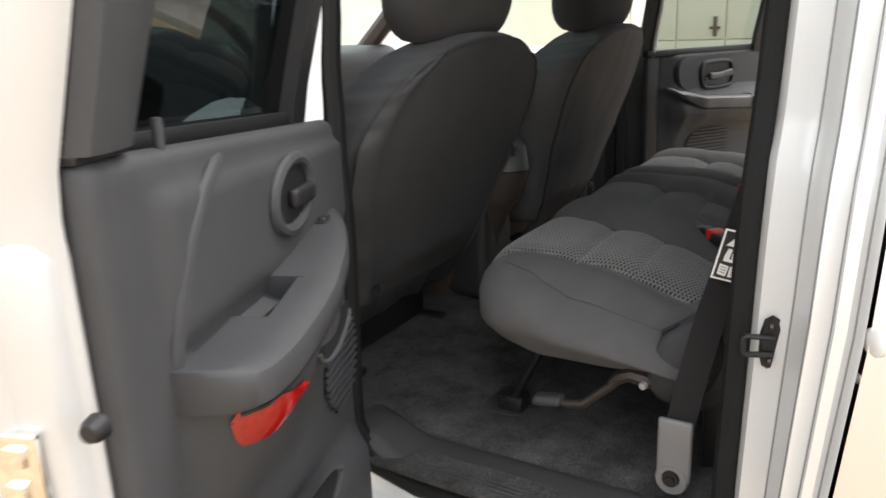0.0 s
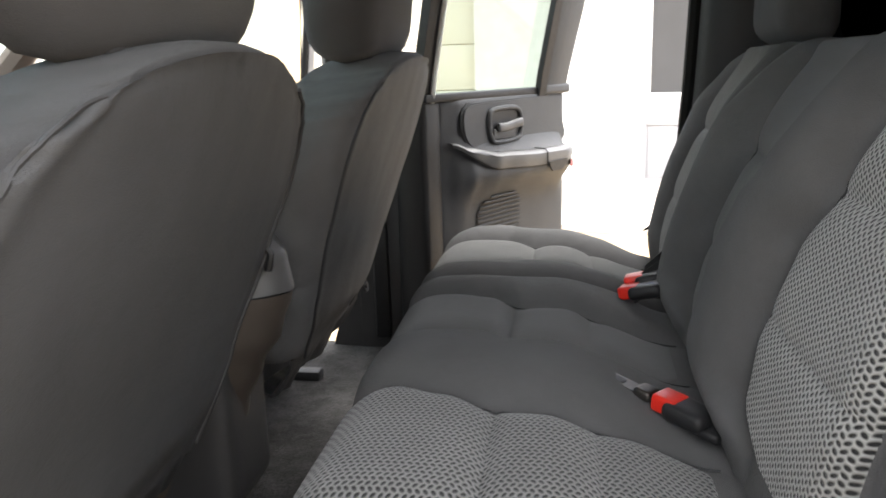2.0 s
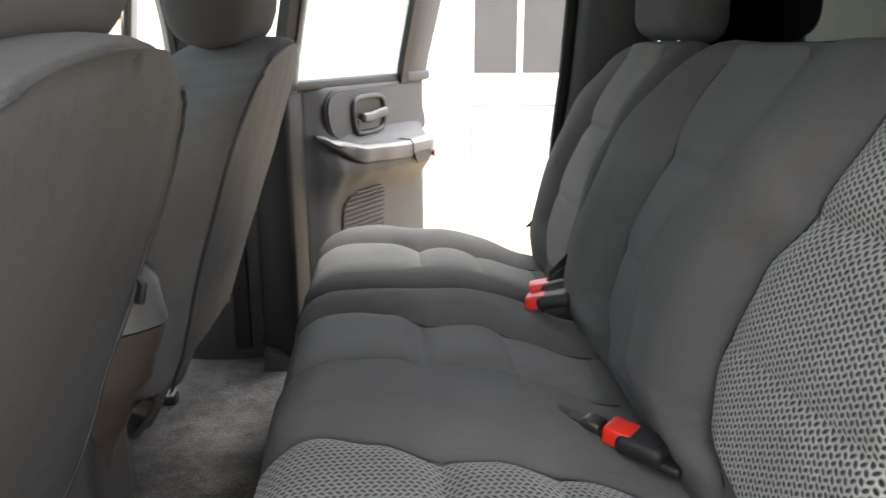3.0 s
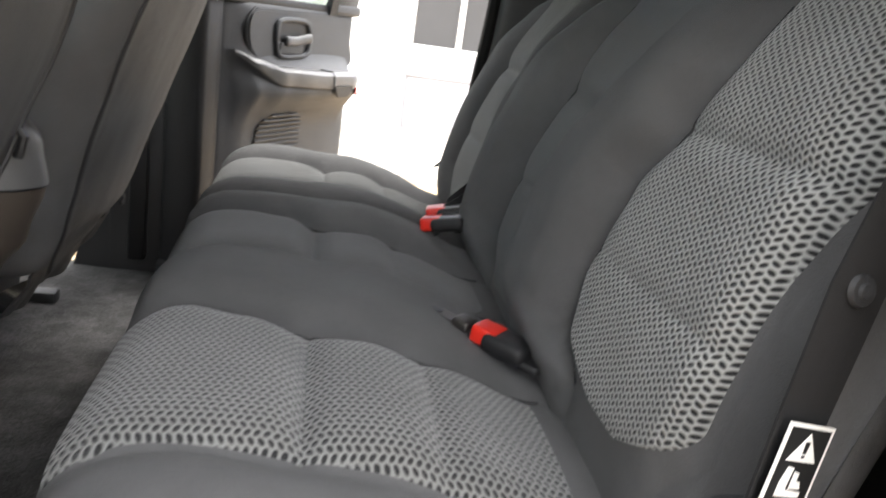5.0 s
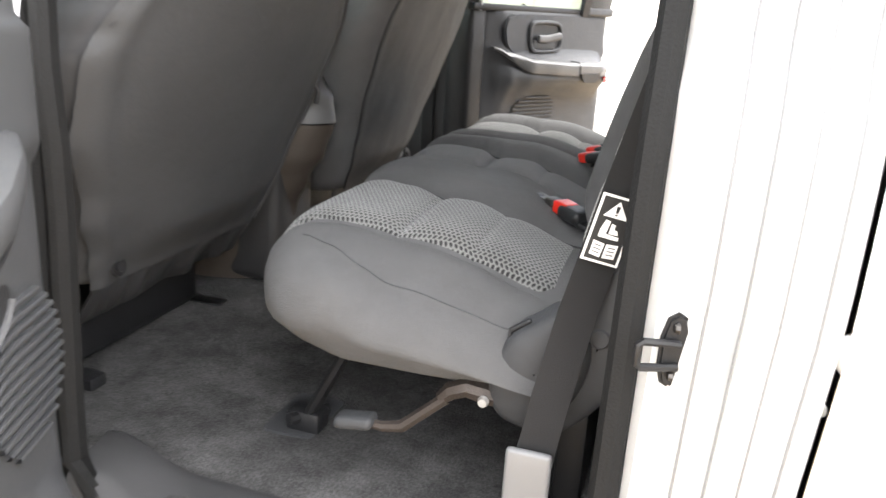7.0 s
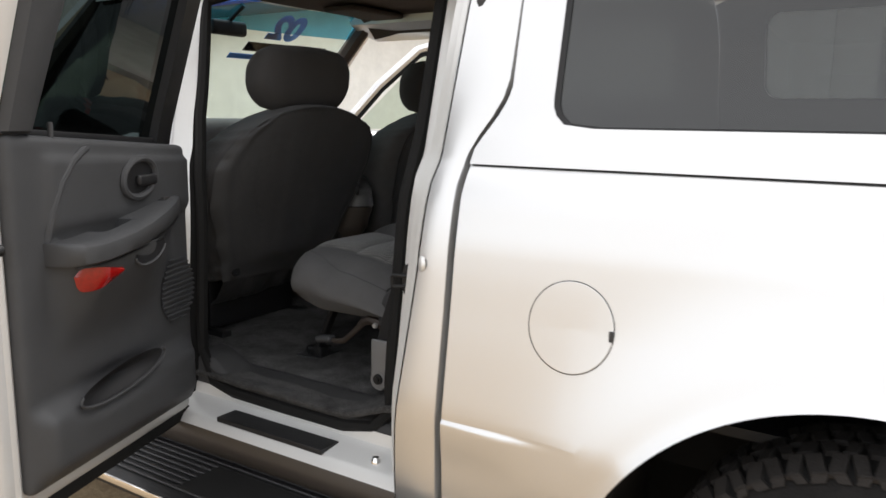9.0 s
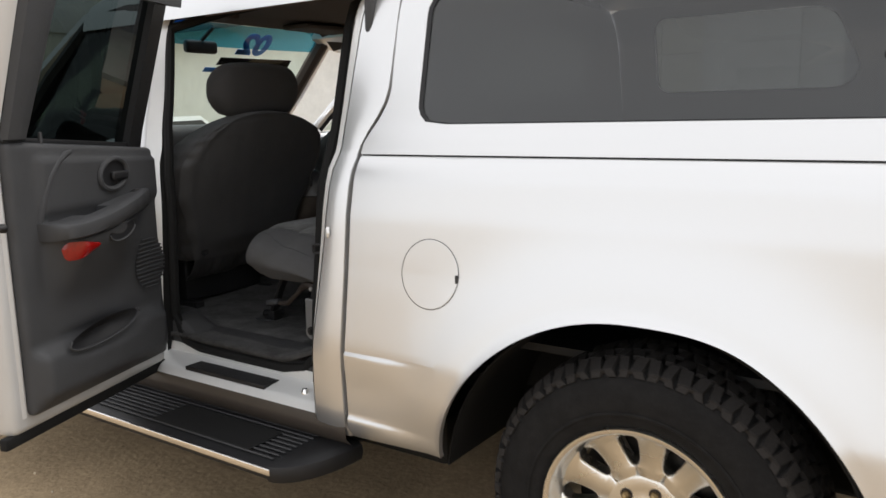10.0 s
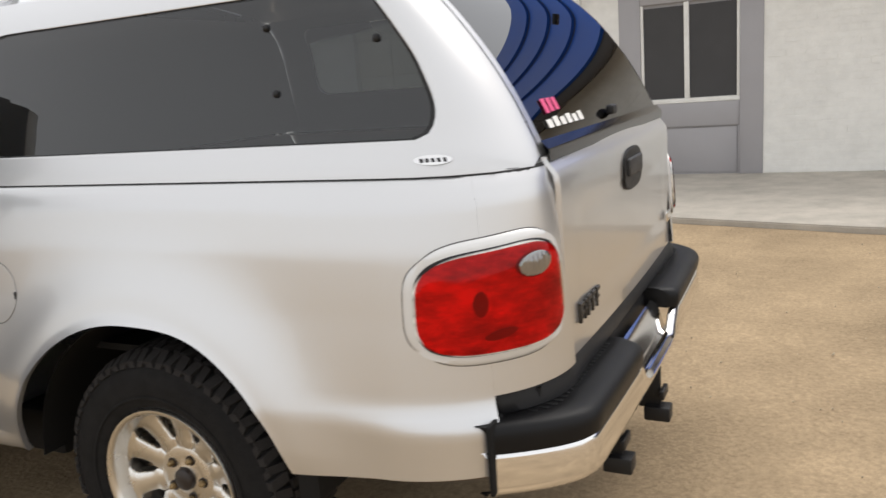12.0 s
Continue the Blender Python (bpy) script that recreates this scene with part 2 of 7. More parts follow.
regrade(REFLECTOR, 8, 0.38, 1.15, 1.0, 0.0, (1, 1, 2.6))
GLOSS = mat("gloss_black", (0.010, 0.010, 0.011), 0.08, vary=0.1, bump=0.0)
G_BLUE = glass("blue_sunband", (0.10, 0.42, 0.62))


# ---------------------------------------------------------------- building helpers
def thing(name, at, label, category, group=""):
    ob = new(name)
    ob.location = at
    ob.empty_display_size = 0.1
    return tagged(ob, label, category, group)


def part(name, bm, material, parent=None, label="", angle=38, kind="", category=""):
    """Links a bmesh in world coordinates as one mesh object, under a thing or a part."""
    me = bpy.data.meshes.new(name)
    bm.normal_update()
    bm.to_mesh(me)
    bm.free()
    if angle:
        me.polygons.foreach_set("use_smooth", [True] * len(me.polygons))
        me.set_sharp_from_angle(angle=radians(angle))
    me.materials.append(material)
    ob = new(name, me)
    if parent is not None:
        ob.parent = parent
        ob.matrix_parent_inverse = parent.matrix_basis.inverted() if parent.parent is None else Matrix()
    return tagged(ob, label, category, "", kind)


def surf(rows, close_u=False, close_v=False, thick=0.0, flip=False):
    """A sheet through a grid of points, thickened if asked."""
    bm = bmesh.new()
    vs = [[bm.verts.new(p) for p in r] for r in rows]
    nu, nv = len(vs), len(vs[0])
    for i in range(nu if close_u else nu - 1):
        for j in range(nv if close_v else nv - 1):
            q = [vs[i][j], vs[(i + 1) % nu][j], vs[(i + 1) % nu][(j + 1) % nv], vs[i][(j + 1) % nv]]
            if len({id(v) for v in q}) < 4:
                continue
            a = q if not flip else q[::-1]
            try:
                bm.faces.new(a)
            except ValueError:
                pass
    bm.normal_update()
    if thick:
        bmesh.ops.solidify(bm, geom=bm.faces[:], thickness=thick)
        bm.normal_update()
    return bm


def box(x0, y0, z0, x1, y1, z1, bev=0.004, seg=2, m=None):
    bm = bmesh.new()
    bmesh.ops.create_cube(bm, size=1, matrix=Matrix.LocRotScale(((x0 + x1) / 2, (y0 + y1) / 2, (z0 + z1) / 2), None,
                                                                 (x1 - x0, y1 - y0, z1 - z0)))
    if bev:
        bmesh.ops.bevel(bm, geom=bm.edges[:], offset=bev, segments=seg, profile=0.5, affect="EDGES")
    return moved(bm, m)


def moved(bm, m):
    if m is not None:
        bm.transform(m)
        if m.to_3x3().determinant() < 0:
            bmesh.ops.reverse_faces(bm, faces=bm.faces[:])
    return bm


def rbox(c, h, r, n, fn=None, m=None):
    """A box with round edges out of a fine grid; fn moves each point."""
    bm = bmesh.new()
    seen_v = {}

    def vert(p):
        inner = [max(-(h[k] - r), min(h[k] - r, p[k])) for k in range(3)]
        d = Vector([p[k] - inner[k] for k in range(3)])
        if d.length > 1e-9:
            d = d.normalized() * r
        q = Vector(inner) + d + Vector(c)
        key = tuple(round(v, 5) for v in p)
        if key not in seen_v:
            seen_v[key] = bm.verts.new(fn(q) if fn else q)
        return seen_v[key]

    def line(k):
        # closer steps near the round edges
        core, a, b_ = max(1, n[k] - 6), -(h[k] - r), h[k] - r
        e = [math.sin(i / 3 * math.pi / 2) for i in range(3)]
        left = [-h[k] + r * (1 - math.cos(i / 3 * math.pi / 2)) for i in range(3)]
        mid = [a + (b_ - a) * i / core for i in range(core + 1)]
        return left + mid + [-x for x in reversed(left)]
    ln = [line(k) for k in range(3)]
    for k in range(3):
        i, j = (k + 1) % 3, (k + 2) % 3
        for s in (-1, 1):
            for a in range(len(ln[i]) - 1):
                for b_ in range(len(ln[j]) - 1):
                    q = []
                    for (aa, bb) in ((a, b_), (a + 1, b_), (a + 1, b_ + 1), (a, b_ + 1)):
                        p = [0, 0, 0]
                        p[k], p[i], p[j] = s * h[k], ln[i][aa], ln[j][bb]
                        q.append(vert(p))
                    if len({id(v) for v in q}) == 4:
                        try:
                            bm.faces.new(q if s > 0 else q[::-1])
                        except ValueError:
                            pass
    return moved(bm, m)


def tube(pts, r, seg=8, close=False, flat=1.0, caps=True):
    """A round bar along points; flat squeezes it."""
    pts = [Vector(p) for p in pts]
    rows = []
    n = len(pts)
    prev = None
    for i, p in enumerate(pts):
        a = pts[(i - 1) % n] if close or i > 0 else p
        b_ = pts[(i + 1) % n] if close or i < n - 1 else p
        t = (b_ - a).normalized()
        up = prev if prev is not None else (Vector((0, 0, 1)) if abs(t.z) < 0.9 else Vector((1, 0, 0)))
        s = t.cross(up).normalized()
        up = s.cross(t).normalized()
        prev = up
        rr = r[i] if isinstance(r, (list, tuple)) else r
        rows.append([p + s * (rr * math.cos(2 * math.pi * k / seg)) + up * (rr * flat * math.sin(2 * math.pi * k / seg))
                     for k in range(seg)])
    bm = surf(rows, close_u=close, close_v=True)
    if caps and not close:
        bm.verts.ensure_lookup_table()
        bm.faces.new([bm.verts[k] for k in range(seg)])
        bm.faces.new([bm.verts[len(bm.verts) - seg + k] for k in range(seg)][::-1])
    bmesh.ops.recalc_face_normals(bm, faces=bm.faces[:])
    return bm


def lathe(profile, n, m=None, close=False):
    """Turns a profile of (radius, along) round the local z axis."""
    rows = [[(r * math.cos(2 * math.pi * i / n), r * math.sin(2 * math.pi * i / n), a) for r, a in profile] for i in range(n)]
    bm = surf(rows, close_u=True, close_v=close)
    bmesh.ops.remove_doubles(bm, verts=bm.verts[:], dist=1e-5)
    bmesh.ops.recalc_face_normals(bm, faces=bm.faces[:])
    return moved(bm, m)


def slab(poly, d0, d1, m=None, bev=0.0):
    """A flat outline (x, y) pushed from d0 to d1 along the local z axis."""
    bm = bmesh.new()
    lo = [bm.verts.new((x, y, d0)) for x, y in poly]
    hi = [bm.verts.new((x, y, d1)) for x, y in poly]
    n = len(poly)
    bm.faces.new(lo[::-1])
    top = bm.faces.new(hi)
    for i in range(n):
        bm.faces.new((lo[i], lo[(i + 1) % n], hi[(i + 1) % n], hi[i]))
    bmesh.ops.recalc_face_normals(bm, faces=bm.faces[:])
    if bev:
        bmesh.ops.bevel(bm, geom=[e for f in bm.faces if len(f.verts) == n for e in f.edges], offset=bev, segments=2,
                        affect="EDGES")
    return moved(bm, m)


def join(*bms):
    out = bms[0]
    for b_ in bms[1:]:
        me = bpy.data.meshes.new("tmp")
        b_.to_mesh(me)
        b_.free()
        out.from_mesh(me)
        bpy.data.meshes.remove(me)
    return out


def rounded(x0, y0, x1, y1, r, k=5):
    pts = []
    for cx, cy, a0 in ((x1 - r, y1 - r, 0), (x0 + r, y1 - r, 90), (x0 + r, y0 + r, 180), (x1 - r, y0 + r, 270)):
        for i in range(k + 1):
            a = radians(a0 + 90 * i / k)
            pts.append((cx + r * math.cos(a), cy + r * math.sin(a)))
    return pts


def soft(pts, n=6):
    """A closed smooth outline through points."""
    out, k = [], len(pts)
    for i in range(k):
        p0, p1, p2, p3 = (Vector(pts[(i + j - 1) % k]) for j in range(4))
        for t in frange(0, 1, n)[:-1]:
            out.append(tuple(0.5 * (2 * p1 + (p2 - p0) * t + (2 * p0 - 5 * p1 + 4 * p2 - p3) * t * t + (3 * p1 - p0 - 3 * p2 + p3) * t ** 3)))
    return out


def lerp_table(tab, v):
    if v <= tab[0][0]:
        return tab[0][1]
    for (a, p), (b_, q) in zip(tab, tab[1:]):
        if v <= b_:
            f = (v - a) / (b_ - a)
            return p + (q - p) * f
    return tab[-1][1]


def smooth_table(tab, v):
    if v <= tab[0][0]:
        return tab[0][1]
    for (a, p), (b_, q) in zip(tab, tab[1:]):
        if v <= b_:
            f = (v - a) / (b_ - a)
            f = f * f * (3 - 2 * f)
            return p + (q - p) * f
    return tab[-1][1]


def step(a, b_, v):
    f = max(0.0, min(1.0, (v - a) / (b_ - a)))
    return f * f * (3 - 2 * f)


def bell(v, c, w):
    return math.exp(-((v - c) / w) ** 2)


def frange(a, b_, n):
    return [a + (b_ - a) * i / n for i in range(n + 1)]


YC = 0.95  # the truck's centre plane


def far(y):
    return 2 * YC - y


# side profile of the lower body: how far the skin lies inside the plan outline at a height
PROFILE = [(0.42, 0.012), (0.47, -0.016), (0.56, -0.02), (0.70, -0.022), (0.80, -0.008), (0.92, 0.008), (1.06, 0.024), (1.16, 0.045),
           (1.20, 0.066), (1.225, 0.088)]


def skin(z):
    if z <= 1.225:
        return lerp_table(PROFILE, z)
    return 0.088 + (z - 1.225) * 0.26 + max(0, z - 1.60) ** 2 * 3.2


# ---------------------------------------------------------------- setting: ground, walkway, building
rows = []
for x in [-900, -300, -100, -40] + frange(-16, 12, 90) + [30, 100, 300, 900]:
    row = []
    for y in [-900, -300, -100, -40] + frange(-9, 9, 60) + [30, 100, 300, 900]:
        near = 1 if (-16 < x < 12 and -9 < y < 9) else 0
        row.append((x, y, near * (0.006 * noise.noise((x * 1.7, y * 1.7, 0)) + 0.003 * noise.noise((x * 6, y * 6, 3))) - 0.004))
    rows.append(row)
part("ground", surf(rows), DIRT, None, "dry tan packed dirt yard around the parked truck", 180, "structure", "ground")

# loose stones on the dirt
rng = random.Random(5)
bm = bmesh.new()
for i in range(900):
    x, y = rng.uniform(-3.5, 5.5), rng.choice((rng.uniform(-1.6, -0.1), rng.uniform(1.2, 5.4)))
    r = rng.uniform(0.002, 0.007) * (1.8 if rng.random() < 0.06 else 1)
    m = Matrix.LocRotScale((x, y, r * 0.3), Euler((rng.random() * 6, rng.random() * 6, 0)), (r, r * 0.8, r * 0.6))
    bmesh.ops.create_icosphere(bm, subdivisions=1, radius=1, matrix=m)
part("gravel", bm, PEBBLE, None, "small loose stones scattered on tan dirt", 0, "stuff", "gravel")

WALL_Y = 8.6
bm = slab([(-14, 7.2), (-9, 7.2), (0.1, 5.82), (1.85, 5.40), (9, 4.6), (16, 4.6), (16, WALL_Y + 0.2), (-14, WALL_Y + 0.2)], -0.1, 0.05, None, 0.012)
walkway = part("pavement", bm, CONCRETE, None, "worn concrete walkway along the white building", 30, "structure", "pavement")

DX0, DX1 = -0.74, 0.93  # door casing
GX0, GX1 = -4.6, -2.35  # roll-up door
wall = part("wall_north", box(-14, WALL_Y, 0.0, GX0, WALL_Y + 0.25, 3.06, 0), WALLPAINT, None, "white painted masonry building wall", 30, "structure", "wall")
part("wall_infill", box(GX1, WALL_Y, 0.0, DX0, WALL_Y + 0.25, 3.06, 0), WALLPAINT, wall)
part("wall_infill", box(DX1, WALL_Y + 0.012, 0.0, 4.2, WALL_Y + 0.25, 3.06, 0), WALLPAINT, wall)
part("wall_infill", box(4.2, WALL_Y + 0.03, 0.0, 16, WALL_Y + 0.25, 3.06, 0), BROWN, wall, "dark brown wall under the eave")
part("wall_infill", box(DX0, WALL_Y, 2.35, DX1, WALL_Y + 0.25, 3.06, 0), WALLPAINT, wall)
part("wall_infill", box(GX0, WALL_Y, 2.6, GX1, WALL_Y + 0.25, 3.06, 0), WALLPAINT, wall)
part("pilaster", box(GX1 + 0.9, WALL_Y - 0.10, 0.0, GX1 + 1.15, WALL_Y, 3.06, 0.01), WALLPAINT, wall)

# the grey door with two screened lights
yd = WALL_Y + 0.05
door = part("door_1", box(DX0, yd, 0.05, DX1, yd + 0.05, 2.35, 0), DOORPAINT, None, "grey painted wooden door with two dark screened lights", 30, "structure", "door")
for x0, z0, x1, z1 in ((DX0, 0.05, DX0 + 0.26, 2.35), (DX1 - 0.26, 0.05, DX1, 2.35)):
    part("casing", box(x0, yd - 0.055, z0, x1, yd, z1, 0.008), DOORPAINT, door)
part("lintel", box(DX0 + 0.26, yd - 0.05, 2.12, DX1 - 0.26, yd, 2.35, 0.008), DOORPAINT, door)
part("rail", box(DX0 + 0.26, yd - 0.03, 0.64, DX1 - 0.26, yd, 0.93, 0.006), DOORPAINT, door)
part("stile", box(DX1 - 0.285, yd - 0.03, 0.05, DX1 - 0.26, yd, 0.64, 0.004), DOORPAINT, door)
part("panel", box(DX0 + 0.29, yd - 0.012, 0.07, DX1 - 0.29, yd, 0.62, 0.008), DOORPAINT, door)
for x0, x1 in ((DX0 + 0.30, 0.03), (0.10, DX1 - 0.30)):
    part("pane", box(x0, yd - 0.012, 0.99, x1, yd, 2.08, 0), SCREEN, door, "dark screened door light")
for x0, z0, x1, z1 in ((DX0 + 0.26, 0.93, DX1 - 0.26, 0.985), (DX0 + 0.26, 0.985, DX0 + 0.295, 2.12), (DX1 - 0.295, 0.985, DX1 - 0.26, 2.12), (0.035, 0.985, 0.095, 2.12)):
    part("glazing_bar", box(x0, yd - 0.035, z0, x1, yd, z1, 0.005), WALLPAINT, door, "white glazing bar")

# the cream roll-up door
yg = WALL_Y + 0.10
roll = part("door_2", box(GX0, yg + 0.03, 0.05, GX1, yg + 0.06, 2.6, 0), CREAM, None, "cream painted panelled garage door", 30, "structure", "door")
for i in range(5):
    for j in range(4):
        x0, z0 = GX0 + j * (GX1 - GX0) / 4, 0.06 + i * 0.5
        part("panel", box(x0 + 0.006, yg, z0 + 0.005, x0 + (GX1 - GX0) / 4 - 0.006, yg + 0.035, z0 + 0.495, 0.012), CREAM, roll)
part("latch", join(box(GX1 - 0.70, yg - 0.03, 1.10, GX1 - 0.66, yg, 1.32, 0.005), box(GX1 - 0.74, yg - 0.04, 1.18, GX1 - 0.62, yg - 0.01, 1.21, 0.004)), STEEL, roll, "small metal latch")

# blue metal roof in overlapping courses
RY0, RZ0, RY1, RZ1 = WALL_Y - 0.55, 3.10, WALL_Y + 2.6, 5.55
roof = part("roof", surf([[(x, RY0, RZ0), (x, RY1, RZ1), (x, RY1 + 6, RZ1 - 0.5)] for x in (-14, 16)], thick=0.06), BLUE, None, "blue metal roof laid in long courses", 30, "structure", "roof")
for i in range(4):
    f0, f1 = i / 4, (i + 1) / 4
    ya, za, yb, zb_ = RY0 + (RY1 - RY0) * f0, RZ0 + (RZ1 - RZ0) * f0, RY0 + (RY1 - RY0) * f1, RZ0 + (RZ1 - RZ0) * f1
    part("course", surf([[(x, ya + 0.02, za + 0.03), (x, ya - 0.02, za + 0.10), (x, yb + 0.02, zb_ + 0.065)] for x in frange(-14, 16, 30)], thick=0.03), BLUE, roof)
    part("course_gap", box(-14, ya - 0.014, za + 0.020, 16, ya + 0.03, za + 0.055, 0), TRIM_D, roof, "dark lap joint")
part("fascia", box(-14, WALL_Y - 0.60, 2.95, 16, WALL_Y - 0.56, 3.12, 0.005), BROWN, roof, "dark brown fascia board")
part("soffit", box(-14, WALL_Y - 0.56, 3.06, 16, WALL_Y + 0.25, 3.09, 0), BROWN, roof, "dark brown soffit")


# ---------------------------------------------------------------- the pickup truck
truck = thing("pickup_truck", (-1.2, YC, 0), "silver crew-cab pickup truck with open rear doors, parked on dirt", "pickup truck")
ARCH_X, ARCH_Z = -0.005, 0.385


def flare(x, z, ax=ARCH_X):
    """Outward swell of the fender round a wheel arch."""
    r = math.hypot(x - ax, (z - ARCH_Z) * 1.0)
    return 0.034 * bell(r, 0.50, 0.13) * step(0.40, 0.62, z) + 0.016 * bell(r, 0.475, 0.03)


def arch_bottom(x, low, ax=ARCH_X, rad=0.500):
    d = abs(x - ax)
    if d >= rad:
        return low
    return max(low, ARCH_Z + math.sqrt(max(0, rad * rad - d * d)) * 0.985)


def plan(s):
    """Plan outline of the cargo bed by length s from the cab: point and outward normal."""
    if s < 1.53:
        return Vector((-0.81 + s, 0.0, 0)), Vector((0, -1, 0))
    th = min(math.pi / 2, (s - 1.53) / 0.315)
    p = Vector((0.72 + 0.335 * math.sin(th), 0.30 - 0.30 * math.cos(th), 0))
    nrm = Vector((0.30 * math.sin(th), -0.335 * math.cos(th), 0)).normalized()
    return p, nrm


S_END = 1.53 + 0.315 * math.pi / 2


def bed_point(s, z, out=0.0):
    p, nrm = plan(s)
    f = flare(p.x, z) if s < 1.5 else 0
    crease = 0.006 * step(0.58, 0.672, z) * (1 - step(0.682, 0.690, z)) * (1 - step(-0.70, -0.56, p.x))
    crease += 0.006 * step(0.43, 0.47, z) * (1 - step(0.495, 0.505, z)) * (1 - step(-0.66, -0.52, p.x))
    low = 0.024 * step(0.42, 1.02, p.x) * (1 - step(0.675, 0.745, z)) * (1 - step(0.5, 1.0, s - 1.53))
    return p + nrm * (f + crease + low - skin(z) * (1 if s < 1.53 else 1 - 0.5 * step(0, 0.5, s - 1.53)) + out) + Vector((0, 0, z))


def bed_bottom(s):
    p, _ = plan(s)
    x = p.x
    if x > 0.9451:
        return 0.752
    if x < ARCH_X:
        return arch_bottom(x, 0.438 + 0.015 * step(-0.8, -0.5, x))
    return arch_bottom(x, 0.555 + 0.03 * step(0.45, 0.95, x), ARCH_X, 0.500 + 0.017 * step(0.0, 0.25, x - ARCH_X))


# columns crowd where the arch is steep
cols = sorted(set([round(v, 4) for v in
                   frange(0, 0.30, 8) + [0.805 - 0.500 * math.cos(radians(a)) for a in frange(0.4, 90, 42)] + [0.805 + 0.517 * math.sin(radians(a)) for a in frange(2, 89.6, 42)] + frange(1.325, 1.53, 8) +
                   frange(1.53, 1.76, 12) + frange(1.77, S_END, 12)]))
levels = sorted([0, 0.01, 0.03, 0.06, 0.071, 0.0775, 0.084, 0.298, 0.308, 0.3145, 0.3165, 0.323, 0.327] + frange(0.1, 0.94, 30)) + [0.97, 0.99, 1.0]


def bed_rows(y_map=None, last=False):
    out = []
    for s in ([1.7622] + [c for c in cols if c > 1.765] if last else [c for c in cols if c < 1.762] + [1.762]):
        zb = bed_bottom(s)
        r = []
        for v in levels:
            q = bed_point(s, zb + (1.214 - zb) * v)
            r.append(q)
        # edge turned in at the bottom, and over the rail at the top
        p, nrm = plan(s)
        r.insert(0, r[0] - nrm * 0.016 + Vector((0, 0, 0.003)))
        r.append(r[-1] - nrm * 0.05 + Vector((0, 0, 0.004)))
        out.append([(q.x, far(q.y), q.z) for q in r] if y_map else r)
    return out


bed = part("bed_side", surf(bed_rows()), PAINT, truck, "silver bed side with a swelling wheel arch", 50)
part("bed_side", surf(bed_rows(True), flip=True), PAINT, truck, "", 50)
part("bed_corner", surf(bed_rows(False, True)), PAINT, truck, "silver rounded bed corner", 50)
part("bed_corner", surf(bed_rows(True, True), flip=True), PAINT, truck, "silver rounded bed corner", 50)
# joint between cab and bed
part("bed_front", surf([[(-0.808, 0.012 + skin(z), z) for z in frange(0.44, 1.22, 12)], [(-0.808, far(0.012 + skin(z)), z) for z in frange(0.44, 1.22, 12)]], thick=0.01), PAINT, truck)
part("bed_floor", box(-0.80, 0.16, 0.72, 1.02, far(0.16), 0.74, 0), BLACK, truck, "black bed liner")
for sgn in (0, 1):
    part("wheel_house", surf([[((-0.015 + 0.50 * math.cos(radians(a))), (far(y) if sgn else y), 0.37 + 0.50 * math.sin(radians(a))) for a in frange(10, 175, 26)] for y in (0.03, 0.42)], thick=0.004), RUBBER, truck, "black wheel arch liner")
    part("wheel_house_wall", surf([[(-0.60, (far(0.42) if sgn else 0.42), z) for z in (0.40, 0.95)], [(0.60, (far(0.42) if sgn else 0.42), z) for z in (0.40, 0.95)]], thick=0.004), RUBBER, truck)
# flap behind the wheel
part("mud_flap", slab(rounded(0.44, 0.44, 0.50, 0.57, 0.015), 0.02, 0.16, Matrix(((1, 0, 0, 0), (0, 0, 1, 0), (0, 1, 0, 0), (0, 0, 0, 1)))), RUBBER, truck, "black splash guard")
part("frame_rail", box(-3.9, 0.42, 0.40, 0.98, 0.50, 0.53, 0.01), BLACK, truck, "black steel frame rail")
part("frame_rail", box(-3.9, far(0.50), 0.40, 0.98, far(0.42), 0.53, 0.01), BLACK, truck, "black steel frame rail")
part("rear_axle", tube([(0, 0.25, 0.395), (0, far(0.25), 0.395)], 0.05, 10), BLACK, truck)
part("fuel_tank", rbox((-0.3, 0.66, 0.42), (0.35, 0.13, 0.10), 0.04, (8, 8, 8)), BLACK, truck, "black fuel tank")

# closed underside behind and before the rear wheels
part("underbody", box(0.50, 0.30, 0.42, 0.93, far(0.30), 0.50, 0.03), RUBBER, truck, "black underbody panel")
part("underbody", box(-2.9, 0.16, 0.33, -0.60, far(0.16), 0.48, 0.02), RUBBER, truck, "black underbody panel")
part("underbody", box(-0.55, 0.44, 0.46, 0.50, far(0.44), 0.52, 0.02), BLACK, truck, "black underbody panel")

# round filler door
FX, FZ = -0.541, 0.925
ring = []
for i in range(48):
    a = 2 * math.pi * i / 48
    ring.append([bed_point(FX + 0.81 + r * math.cos(a), FZ + r * math.sin(a), o) for r, o in ((0.0872, -0.002), (0.0869, 0.0006), (0.0866, 0.0010), (0.0862, 0.0012), (0.0855, 0.0012), (0.080, 0.0012), (0.065, 0.0012), (0.045, 0.0012), (0.02, 0.0012), (0.0006, 0.0012))])
flap = part("fuel_door", surf(ring, close_u=True, flip=True), PAINT, truck, "round silver fuel filler door")
gapr = []
for i in range(48):
    a = 2 * math.pi * i / 48
    gapr.append([bed_point(FX + 0.81 + r * math.cos(a), FZ + r * math.sin(a), 0.0008) for r in (0.0868, 0.0886)])
part("fuel_door_gap", surf(gapr, close_u=True, flip=True), BLACK, flap, "dark shut line")
part("finger_notch", rbox(bed_point(FX + 0.81 + 0.083, FZ - 0.008, 0.0), (0.005, 0.0025, 0.014), 0.0022, (8, 7, 8)), TRIM_D, flap, "dark finger notch")


